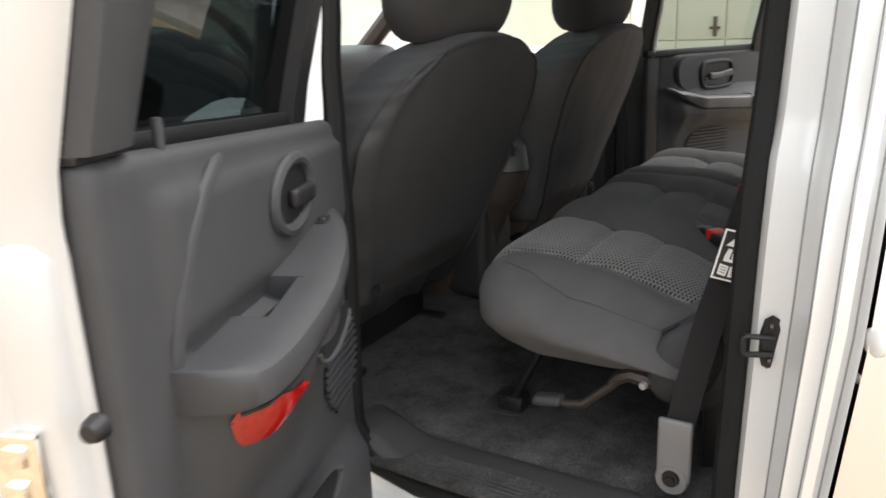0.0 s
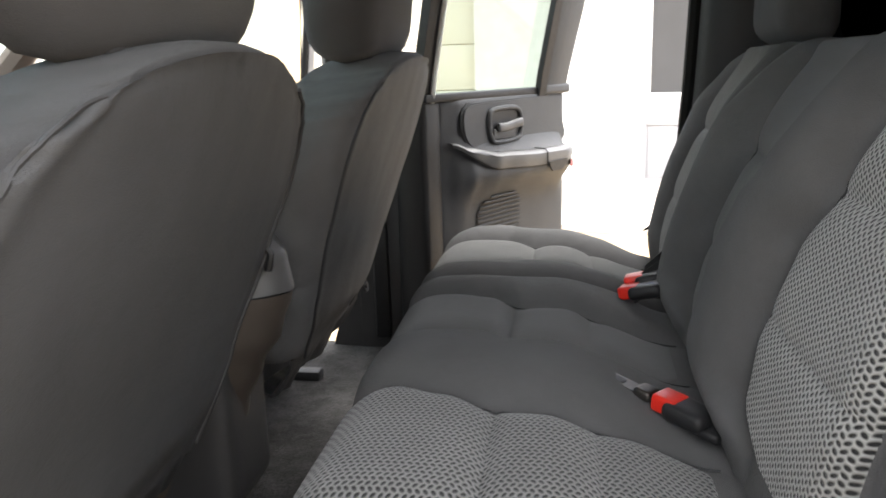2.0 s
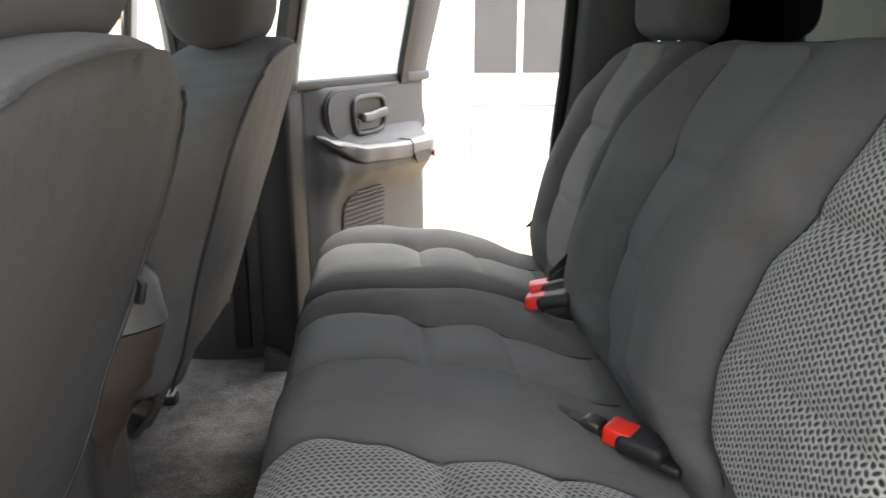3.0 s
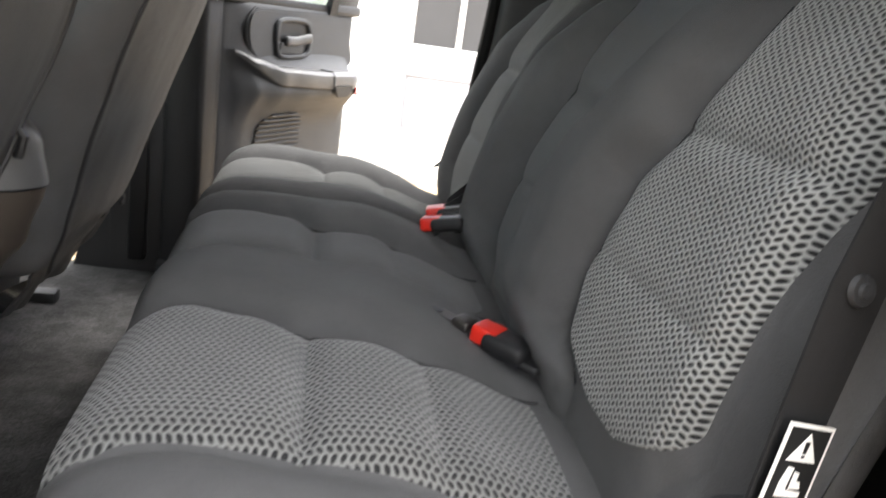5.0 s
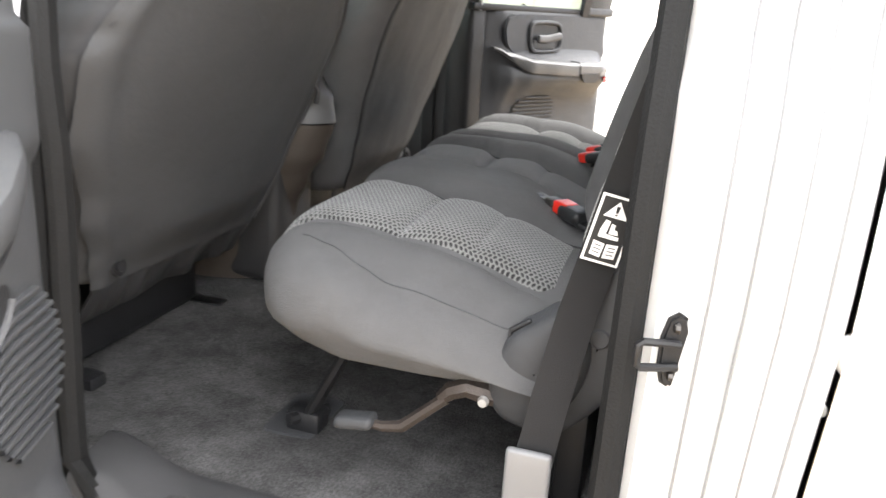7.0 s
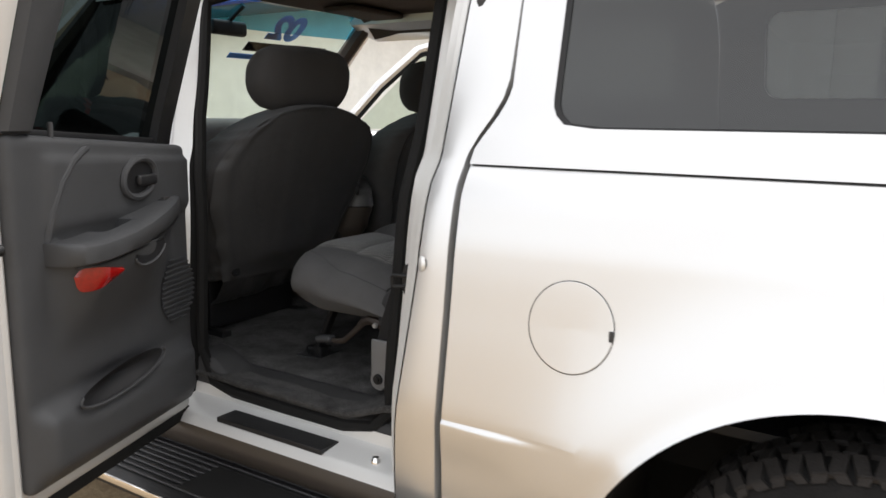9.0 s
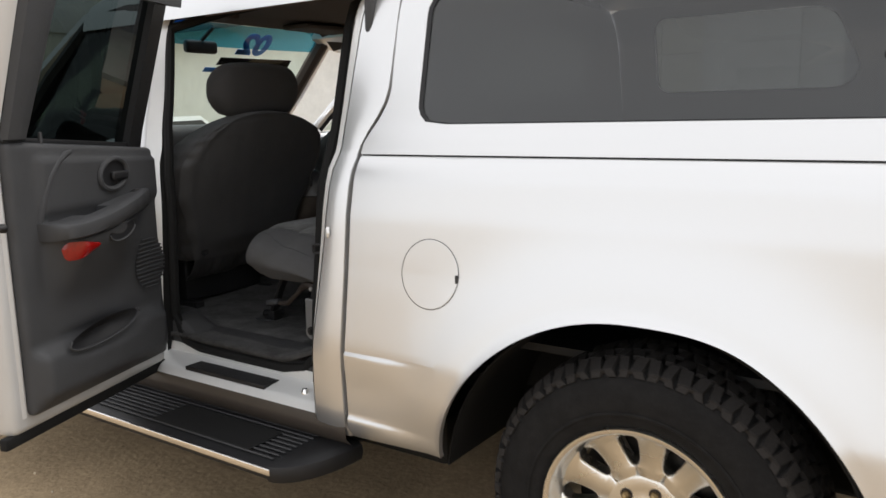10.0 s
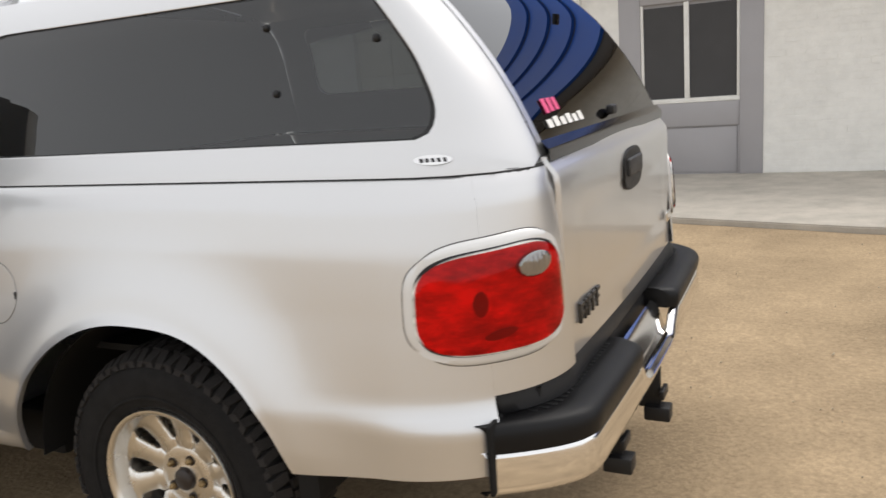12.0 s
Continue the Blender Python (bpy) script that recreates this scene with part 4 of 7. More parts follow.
    # sill
    sill_, rocker = [], []
    for x in frange(-2.85, -0.83, 30):
        rocker.append([(x, fy(0.10), 0.39), (x, fy(0.012), 0.40), (x, fy(-0.010), 0.425), (x, fy(-0.012), 0.455), (x, fy(-0.004), 0.478)])
        sill_.append([(x, fy(-0.004), 0.478), (x, fy(0.012), 0.494), (x, fy(0.03), 0.50), (x, fy(0.09), 0.508), (x, fy(0.112), 0.515), (x, fy(0.118), 0.545)])
    part("rocker_panel", surf(rocker, flip=bool(sgn)), BROWN, truck, "dark brown rocker panel", 40)
    part("sill", surf(sill_, flip=bool(sgn)), JAMB, truck, "silver door sill", 40)
    # roof side rail
    rws = []
    for x in frange(-2.30, -0.78, 18):
        rws.append([(x, fy(0.222), 1.665), (x, fy(0.228), 1.70), (x, fy(0.262), 1.755), (x, fy(0.33), 1.80), (x, fy(0.40), 1.815), (x, fy(0.43), 1.79), (x, fy(0.42), 1.72), (x, fy(0.36), 1.695), (x, fy(0.28), 1.675)])
    part("roof_rail", surf(rws, close_v=True, flip=bool(sgn)), PAINT, truck, "silver roof rail", 40)

part("sill_step_plate", box(-1.56, 0.018, 0.497, -1.185, 0.084, 0.510, 0.001, 1), BLACK, truck, "black sill step strip")
part("sill_bolt", lathe([(0.0, 0.012), (0.008, 0.011), (0.012, 0.004), (0.013, -0.004)], 16, pose(-1.045, 0.055, 0.505)), CHROME, truck, "bright round sill stud")
roofrows = []
for x in frange(-2.32, -0.77, 24):
    k = 0.03 * step(-1.1, -0.77, x) + 0.05 * (1 - step(-2.32, -1.95, x))
    roofrows.append([(x, y, 1.805 + 0.055 * (1 - ((y - YC) / 0.56) ** 2) - k) for y in frange(0.39, far(0.39), 20)])
part("cab_roof", surf(roofrows, thick=0.012), PAINT, truck, "silver cab roof", 50)
hl = []
for x in frange(-2.225, -0.86, 20):
    row = []
    for y in frange(0.335, far(0.335), 24):
        e = abs(y - YC) / 0.615
        row.append((x, y, 1.775 - 0.085 * max(0, (e - 0.80) / 0.20) ** 1.6 - 0.06 * step(-1.05, -0.86, x) - 0.022 * (1 - step(-2.225, -2.08, x))))
    hl.append(row)
part("headliner", surf(hl, thick=0.010), HEADLINER, truck, "brownish cloth headliner", 50)
for sgn in (0, 1):
    fy = (lambda y: far(y)) if sgn else (lambda y: y)
    part("pillar_cover", tube([(-2.93, fy(0.185), 1.21), (-2.62, fy(0.245), 1.46), (-2.33, fy(0.325), 1.69), (-2.22, fy(0.37), 1.755)], 0.036, 8), HEADLINER, truck, "dark inner windshield pillar cover")
# back wall and rear window of the cab
part("cab_back_panel", box(-0.862, 0.14, 0.50, -0.832, far(0.14), 1.20, 0.01), TRIM_D, truck, "dark cab back panel")
part("cab_back_panel", box(-0.862, 0.30, 1.62, -0.832, far(0.30), 1.80, 0.01), TRIM_D, truck, "dark cab back header")
part("cab_back_post", box(-0.862, 0.17, 1.19, -0.832, 0.42, 1.78, 0.01), TRIM_D, truck, "dark cab rear post")
part("cab_back_post", box(-0.862, far(0.42), 1.19, -0.832, far(0.17), 1.78, 0.01), TRIM_D, truck, "dark cab rear post")
part("rear_cab_window", box(-0.850, 0.41, 1.19, -0.844, far(0.41), 1.63, 0), G_NEAR, truck, "dark tinted cab rear window")
# floor
fl = []
for x in frange(-2.95, -0.86, 50):
    row = []
    for y in frange(0.115, far(0.115), 44):
        z = 0.572 - 0.012 * (1 - step(0.12, 0.28, y)) + 0.035 * bell(y, YC, 0.28) + 0.05 * step(-1.22, -1.02, x)
        z += 0.006 * noise.noise((x * 4, y * 4, 1)) + 0.003 * noise.noise((x * 11, y * 11, 2))
        row.append((x, y, z))
    fl.append(row)
part("floor_carpet", surf(fl, thick=-0.015), CARPET, truck, "worn grey carpet on the cab floor", 180)
# scuff plate at the door
sc = []
for x in frange(-1.755, -1.035, 26):
    up = 0.06 * (1 - step(-1.755, -1.62, x))
    sc.append([(x, 0.118, 0.512), (x, 0.124, 0.553 + up), (x, 0.135, 0.566 + up), (x, 0.150, 0.572 + up), (x, 0.180, 0.577 + up * 0.9), (x, 0.205, 0.590 + up * 0.8), (x, 0.222, 0.590 + up * 0.7), (x, 0.232, 0.580 + up * 0.4), (x, 0.238, 0.560)])
scuff = part("scuff_plate", surf(sc), TRIM_D, truck, "ribbed grey plastic scuff plate", 40)
for k in range(5):
    y = 0.134 + k * 0.010
    part("rib", box(-1.62, y, 0.566, -1.40, y + 0.0045, 0.5775, 0.0015, 1), TRIM_D, scuff)
part("scuff_plate", surf([[(x, far(y), z) for x, y, z in r] for r in sc], flip=True), TRIM_D, truck, "ribbed dark plastic scuff plate", 40)

# striker on the jamb
STY = 0.136
stk = part("door_striker", slab([(0, 0.040), (0.010, 0.034), (0.015, 0.014), (0.015, -0.014), (0.010, -0.034), (0, -0.040), (-0.010, -0.034), (-0.015, -0.014), (-0.015, 0.014), (-0.010, 0.034)], 0.0, 0.008, Matrix.Translation((-1.016, STY + 0.006, 0.934)) @ Matrix.Rotation(radians(-68), 4, "Z") @ Matrix(((0, 0, -1, 0), (1, 0, 0, 0), (0, 1, 0, 0), (0, 0, 0, 1))), 0.003), BLACK, truck, "black steel door striker")
part("striker_loop", tube([(-1.012, STY + 0.002, 0.944), (-1.046, STY - 0.010, 0.946), (-1.050, STY - 0.011, 0.943), (-1.050, STY - 0.011, 0.922), (-1.046, STY - 0.010, 0.919), (-1.012, STY + 0.002, 0.920)], 0.0042, 8), BLACK, stk, "square black striker loop")
for dz in (0.024, -0.026):
    part("striker_bolt", lathe([(0, 0.005), (0.004, 0.004), (0.006, 0)], 8, pose(-1.016, STY + 0.003, 0.936 + dz, 0, -90, 22)), STEEL, stk)
part("jamb_bumper", lathe([(0, 0.006), (0.012, 0.0055), (0.017, 0.002), (0.018, -0.006)], 20, pose(-0.893, 0.020, 1.006, 90, 0, -49)), JAMB, truck, "painted round jamb cover")
part("jamb_plug", lathe([(0, 0.003), (0.006, 0.002), (0.007, 0)], 10, pose(-0.905, 0.030, 0.955, 90, 0, -49)), JAMB, truck, "small round plug")

# front of the truck
part("firewall", box(-2.98, 0.14, 0.50, -2.95, far(0.14), 1.22, 0.01), BLACK, truck, "black bulkhead")
for sgn in (0, 1):
    fy = (lambda y: far(y)) if sgn else (lambda y: y)
    fr = []
    for x in [-4.32, -4.30] + [-3.50 - 0.478 * math.cos(radians(a)) for a in frange(1, 179, 50)] + [-2.95, -2.80]:
        zb = arch_bottom(x, 0.46, -3.50)
        fr.append([(x, fy(skin(zb + (1.20 - zb) * v) - flare(x, zb + (1.20 - zb) * v, -3.50) + 0.10 * step(-4.0, -4.32, x)), zb + (1.20 - 0.10 * (1 - step(-4.3, -3.2, x)) - zb) * v) for v in frange(0, 1, 18)])
    part("front_fender", surf(fr, flip=bool(sgn)), PAINT, truck, "silver front fender", 50)
    part("headlamp", rbox((-4.27, fy(0.24), 0.92), (0.05, 0.15, 0.09), 0.04, (8, 10, 10)), CLEAR_LENS, truck, "clear headlamp")
    part("wheel_house", surf([[((-3.50 + 0.50 * math.cos(radians(a))), fy(y), 0.37 + 0.50 * math.sin(radians(a))) for a in frange(-5, 185, 24)] for y in (0.03, 0.42)], thick=0.004), RUBBER, truck, "black wheel arch liner")
    # slanting front pillar
    part("windshield_pillar", tube([(-2.98, fy(0.13), 1.20), (-2.65, fy(0.20), 1.46), (-2.35, fy(0.29), 1.70), (-2.20, fy(0.36), 1.79)], 0.042, 8), PAINT, truck, "silver windshield pillar")
hd = []
for x in frange(-4.30, -2.93, 20):
    zz = 1.19 - 0.13 * (1 - step(-4.5, -3.3, x)) - 0.10 * (1 - step(-4.32, -4.15, x))
    hd.append([(x, y, zz + 0.04 * (1 - ((y - YC) / 0.87) ** 2)) for y in frange(0.09, far(0.09), 20)])
part("hood", surf(hd, thick=0.015), PAINT, truck, "silver hood", 50)
part("grille", rbox((-4.30, YC, 0.90), (0.04, 0.52, 0.11), 0.03, (8, 14, 10)), CHROME, truck, "chrome grille")
for k in range(4):
    part("grille_bar", box(-4.35, YC - 0.47, 0.825 + k * 0.042, -4.335, YC + 0.47, 0.845 + k * 0.042, 0.004), BLACK, truck, "dark grille slot")
part("front_bumper", rbox((-4.33, YC, 0.58), (0.09, 0.95, 0.11), 0.06, (8, 20, 10)), CHROME, truck, "chrome front bumper")
wsr = [[Vector((-2.97, 0.17, 1.21)).lerp(Vector((-2.22, 0.38, 1.79)), v) * (1 - u) + Vector((-2.97, far(0.17), 1.21)).lerp(Vector((-2.22, far(0.38), 1.79)), v) * u - Vector((0.09 * math.sin(u * math.pi), 0, 0)) for v in frange(0, 1, 8)] for u in frange(0, 1, 16)]
ws = part("windshield", surf(wsr), G_CLEAR, truck, "clear windshield with painted figures", 60)
ws.visible_shadow = False

# closed front door, seen through the glass of the open rear door
def belt_z(x):
    return 1.235 - 0.085 * step(-1.90, -2.12, x)


fd = [[(x, skin(z), z) for z in frange(0.47, belt_z(x), 16)] for x in frange(-2.80, -1.862, 24)]
fdoor = part("front_door", surf(fd, thick=-0.05), PAINT, truck, "closed silver front door", 40)
part("front_door_trim", box(-2.78, 0.12, 0.55, -1.88, 0.17, 1.145, 0.02), TRIM_D, fdoor, "dark door trim")
part("window_frame", join(tube([(-1.875, 0.10, 1.235), (-1.885, 0.16, 1.45), (-1.90, 0.235, 1.70)], 0.024, 6), tube([(-2.72, 0.12, 1.24), (-2.50, 0.19, 1.50), (-2.30, 0.26, 1.70), (-2.05, 0.265, 1.725), (-1.90, 0.25, 1.715)], 0.024, 6)), TRIM_D, fdoor, "dark window frame")
pn = part("pane", surf([[(-2.74, 0.110, 1.14), (-2.31, 0.245, 1.69)], [(-1.87, 0.105, 1.14), (-1.90, 0.235, 1.69)]]), G_REAR, fdoor, "green tinted window", 0)
pn.visible_shadow = False
part("side_mirror", rbox((-2.66, -0.10, 1.33), (0.05, 0.11, 0.085), 0.035, (8, 10, 10)), BLACK, fdoor, "black side mirror")
part("mirror_arm", tube([(-2.66, 0.10, 1.27), (-2.66, -0.02, 1.30)], 0.022, 8), BLACK, fdoor)

# figures painted on the outside of the windshield
def glass_text(body, u, v, size, material, label):
    cu = bpy.data.curves.new("lettering", "FONT")
    cu.body, cu.size, cu.extrude, cu.align_x, cu.offset = body, size, 0.0008, "CENTER", 0.009
    ob = new("lettering", cu)
    c0 = Vector((-2.97, 0.17, 1.21)).lerp(Vector((-2.22, 0.38, 1.79)), v)
    c1 = Vector((-2.97, far(0.17), 1.21)).lerp(Vector((-2.22, far(0.38), 1.79)), v)
    p = c0 * (1 - u) + c1 * u - Vector((0.09 * math.sin(u * math.pi) + 0.012, 0, 0))
    upv = Vector((0.75, 0, 0.66)).normalized()
    right = Vector((0, -1, 0))
    nv = right.cross(upv)
    rot = Matrix((right, upv, nv)).transposed().to_4x4()
    ob.matrix_world = Matrix.Translation(p) @ rot
    deps = bpy.context.evaluated_depsgraph_get()
    me = bpy.data.meshes.new_from_object(ob.evaluated_get(deps))
    mw = Matrix.Translation(p) @ rot
    bpy.data.objects.remove(ob)
    bm = bmesh.new()
    bm.from_mesh(me)
    bm.transform(mw)
    return part("lettering", bm, material, ws, label, 0)


wsb = [[Vector((-2.97, 0.17, 1.21)).lerp(Vector((-2.22, 0.38, 1.79)), v) * (1 - u) + Vector((-2.97, far(0.17), 1.21)).lerp(Vector((-2.22, far(0.38), 1.79)), v) * u - Vector((0.09 * math.sin(u * math.pi) - 0.004, 0, 0.003)) for v in (0.79, 0.86, 0.95)] for u in frange(0, 1, 16)]
band = part("sun_band", surf(wsb), G_BLUE, ws, "blue tinted sun band", 60)
band.visible_shadow = False
glass_text("02", 0.722, 0.752, 0.180, BLUE_INK, "dark blue painted year figures")
for k, (u0, u1, v0, v1) in enumerate(((0.60, 0.93, 0.655, 0.715), (0.56, 0.70, 0.60, 0.635), (0.74, 0.90, 0.60, 0.635))):
    def wp_(u, v):
        c0 = Vector((-2.97, 0.17, 1.21)).lerp(Vector((-2.22, 0.38, 1.79)), v)
        c1_ = Vector((-2.97, far(0.17), 1.21)).lerp(Vector((-2.22, far(0.38), 1.79)), v)
        return c0 * (1 - u) + c1_ * u - Vector((0.09 * math.sin(u * math.pi) + 0.008, 0, 0))
    part("lettering", surf([[wp_(u, v0), wp_(u, v1)] for u in frange(u0, u1, 4)], thick=0.001), BLUE_INK if k else G_FAR, ws, "blue painted bars", 0)


# the running board
rb = []
for x in frange(-2.75, -0.93, 20):
    rb.append([(x, 0.045, 0.36), (x, 0.045, 0.392), (x, 0.02, 0.397), (x, -0.185, 0.393), (x, -0.200, 0.388), (x, -0.204, 0.375), (x, -0.195, 0.352), (x, -0.16, 0.345)])
board = part("running_board", surf(rb, close_v=True), BLACK, truck, "black running board with a bright edge strip", 40)
for k in range(9):
    y = 0.02 - k * 0.0225
    part("tread_rib", box(-2.70, y - 0.008, 0.395, -0.96, y, 0.4005, 0.002, 1), TRIM_D, board)
part("grip_pad", box(-1.50, -0.165, 0.399, -1.06, -0.03, 0.4035, 0.002, 1), RUBBER, board, "black grip pad")
part("edge_strip", box(-2.75, -0.211, 0.372, -0.93, -0.2035, 0.391, 0.003), CHROME, board, "bright metal edge strip")
part("inner_strip", box(-2.75, 0.036, 0.398, -0.945, 0.046, 0.406, 0.002), CHROME, board, "thin bright inner strip")
cap = []
for th in frange(0, 90, 10):
    a = radians(th)
    cap.append([(-0.945 + r * math.sin(a) * 0.5, 0.045 - r * math.cos(a), z) for r, z in ((0.0, 0.396), (0.16, 0.400), (0.215, 0.400), (0.245, 0.392), (0.252, 0.375), (0.243, 0.352), (0.20, 0.342), (0.0, 0.342))])
part("end_cap", surf(cap, thick=0.003), BLACK, board, "black rounded end cap", 50)
for x in (-1.05, -1.75, -2.5):
    part("board_bracket", box(x, 0.0, 0.35, x + 0.05, 0.45, 0.375, 0.004), BLACK, board)
rb2 = [[(x, far(y), z) for x, y, z in r] for r in rb]
part("running_board", surf(rb2, close_v=True, flip=True), BLACK, truck, "black running board", 40)


# ---------------------------------------------------------------- open rear doors
def rear_door(M, pane_mat):
    """Built along s from the hinge, off towards the cab side, and z; M carries it into place."""
    def P(name, bm, material, parent, label="", angle=38):
        return part(name, moved(bm, M), material, parent, label, angle)

    def lean(z):
        return -0.050 + 0.24 * max(0, z - 1.25)
    d = P("rear_door", rbox((0.318, -0.062, 0.860), (0.344, 0.038, 0.360), 0.025, (14, 9, 16)), EDGE, truck, "open silver rear door with grey trim panel")

    def bulge(sv, z):
        return 0.088 * step(0.08, 0.30, sv) * (1 - step(0.44, 0.54, sv)) * step(0.80, 1.03, z)

    def panel_fn(q):
        # lower bolster and the swell under the armrest
        w = step(-0.03, -0.005, q.y)
        s, z = q.x, q.z
        o = 0.036 * (1 - step(0.69, 0.735, z)) * step(0.545, 0.60, z) * step(0.0, 0.06, s) * (1 - step(0.57, 0.61, s))
        o -= 0.030 * (bell(s, 0.34, 0.13) * step(0.655, 0.70, z) * (1 - step(0.70, 0.76, z)))
        o += bulge(s, z) * (1 - step(1.03, 1.05, z))
        o += 0.012 * step(0.53, 0.50, s) * step(1.06, 1.09, z) * (1 - step(1.22, 1.245, z)) * 1.0
        return Vector((q.x, q.y + o * w, q.z - 0.040 * step(1.15, 1.275, z) * (1 - s / 0.60)))
    P("trim_panel", rbox((0.306, -0.016, 0.9095), (0.306, 0.018, 0.3655), 0.017, (52, 8, 64), panel_fn), TRIM, d, "grey moulded plastic trim panel", 50)
    # armrest with a pull cup let into its top
    PR = [(0.035, 0.0), (0.05, 0.012), (0.08, 0.030), (0.13, 0.055), (0.207, 0.082), (0.30, 0.099), (0.36, 0.102), (0.45, 0.100), (0.495, 0.095), (0.515, 0.085), (0.527, 0.066), (0.533, 0.035), (0.535, 0.0)]
    rw = []
    for sv, notch in [(v, False) for v in frange(0.036, 0.302, 22)] + [(0.303, False), (0.3032, True), (0.33, True), (0.36, True), (0.3998, True), (0.400, False)] + [(v, False) for v in frange(0.41, 0.51, 8) + [0.516, 0.521, 0.526, 0.53, 0.533, 0.535]]:
        zt = 1.110 - 0.056 * step(0.06, 0.50, sv)
        pr = lerp_table(PR, sv)
        k = min(1, pr / 0.03)
        i0 = 0.046 if notch else -0.012
        i1 = zt - 0.040 if notch else zt
        th = 0.056 - 0.010 * step(0.06, 0.50, sv)
        row = [(sv, -0.012, i1), (sv, i0, i1), (sv, i0, zt), (sv, max(i0, pr * 0.6), zt + 0.001), (sv, max(i0, pr - 0.014 * k), zt), (sv, pr - 0.003 * k, zt - 0.006), (sv, pr, zt - 0.016), (sv, pr - 0.003 * k, zt - 0.040), (sv, pr - 0.012 * k, zt - th), (sv, -0.012, zt - th)]
        rw.append(row)
    arm = P("armrest", surf(rw, flip=True), TRIM, d, "grey moulded armrest", 40)
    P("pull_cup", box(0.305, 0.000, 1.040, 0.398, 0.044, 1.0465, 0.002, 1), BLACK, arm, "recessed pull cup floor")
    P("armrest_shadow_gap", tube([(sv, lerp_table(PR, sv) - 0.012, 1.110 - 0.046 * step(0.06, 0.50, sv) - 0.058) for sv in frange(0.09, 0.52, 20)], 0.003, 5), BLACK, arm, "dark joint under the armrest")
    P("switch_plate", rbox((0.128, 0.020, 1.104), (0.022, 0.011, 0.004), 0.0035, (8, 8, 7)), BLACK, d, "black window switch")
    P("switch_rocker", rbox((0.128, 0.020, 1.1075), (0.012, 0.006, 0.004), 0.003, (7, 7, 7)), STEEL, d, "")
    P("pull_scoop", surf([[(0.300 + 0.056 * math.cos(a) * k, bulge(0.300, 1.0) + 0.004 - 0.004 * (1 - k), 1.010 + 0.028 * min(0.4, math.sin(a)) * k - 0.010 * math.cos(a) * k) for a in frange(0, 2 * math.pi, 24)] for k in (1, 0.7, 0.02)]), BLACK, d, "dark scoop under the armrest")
    P("scoop_lip", tube([(0.300 + 0.057 * math.cos(a), bulge(0.300, 1.0) + 0.004, 1.010 + 0.029 * math.sin(a) - 0.010 * math.cos(a)) for a in frange(math.pi * 1.05, math.pi * 1.98, 14)], 0.0034, 6), TRIM, d, "rounded scoop lip")
    # inner handle
    bz = [(0.226 + 0.062 * math.cos(a), 0.017, 1.166 + 0.044 * math.sin(a) - 0.008 * math.cos(a)) for a in frange(0, 2 * math.pi * 35 / 36, 35)]
    P("handle_bezel", tube(bz, 0.0085, 8, True), TRIM, d, "rounded handle surround")
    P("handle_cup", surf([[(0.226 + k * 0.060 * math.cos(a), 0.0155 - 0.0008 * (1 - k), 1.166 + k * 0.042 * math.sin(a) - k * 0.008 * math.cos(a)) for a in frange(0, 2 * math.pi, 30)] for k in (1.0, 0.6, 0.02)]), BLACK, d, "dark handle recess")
    P("handle_lever", rbox((0.205, 0.022, 1.160), (0.036, 0.008, 0.013), 0.0075, (9, 7, 8)), BLACK, d, "dark plastic door handle")
    # pressed sweep line beside the handle
    P("sweep", tube([(0.380, -0.004, 1.240), (0.405, 0.004, 1.234), (0.445, 0.0095, 1.213), (0.482, 0.010, 1.172), (0.506, 0.007, 1.12), (0.520, 0.003, 1.07), (0.524, -0.003, 1.03)], 0.0085, 8), TRIM, d, "curved moulded ridge")
    # red courtesy lens
    rw = []
    for sv in frange(0.400, 0.494, 20):
        f = (sv - 0.400) / 0.094
        zc_ = 0.983 - 0.002 * f
        hh_ = (0.006 + 0.016 * step(0.0, 0.75, f)) * math.sqrt(max(0.0, min(1, (1 - f) / 0.12))) * math.sqrt(max(0.02, min(1, f / 0.08)))
        rw.append([(sv, bulge(sv, zc_ - hh_ * 1.5 + v * hh_ * 2.3) + 0.0035 + 0.004 * math.sin(v * math.pi), zc_ - hh_ * 1.5 + v * hh_ * 2.3) for v in frange(0, 1, 8)])
    P("courtesy_lens", surf(rw, thick=0.003), RED_LENS, d, "red courtesy lamp lens", 50)
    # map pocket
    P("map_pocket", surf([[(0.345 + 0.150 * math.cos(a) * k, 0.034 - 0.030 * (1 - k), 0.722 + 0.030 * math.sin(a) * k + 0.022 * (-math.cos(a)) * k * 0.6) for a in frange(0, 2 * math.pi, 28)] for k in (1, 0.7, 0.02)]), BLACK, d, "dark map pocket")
    P("pocket_lip", tube([(0.345 + 0.155 * math.cos(a), 0.038, 0.722 + 0.034 * math.sin(a) - 0.0135 * math.cos(a)) for a in frange(math.pi * 0.9, math.pi * 2.1, 20)], 0.004, 6), TRIM, d, "rounded pocket lip")
    # loudspeaker grille
    gs, gc = 0.072, 0.865
    P("grille_back", surf([[(gs + v * 0.078 * math.sqrt(max(0, 1 - w * w)), bulge(gs + v * 0.078 * math.sqrt(max(0, 1 - w * w)), gc + w * 0.088) + 0.004, gc + w * 0.088) for v in frange(-1, 1, 12)] for w in frange(-0.999, 0.999, 22)], flip=True), TRIM, d, "dark loudspeaker opening")
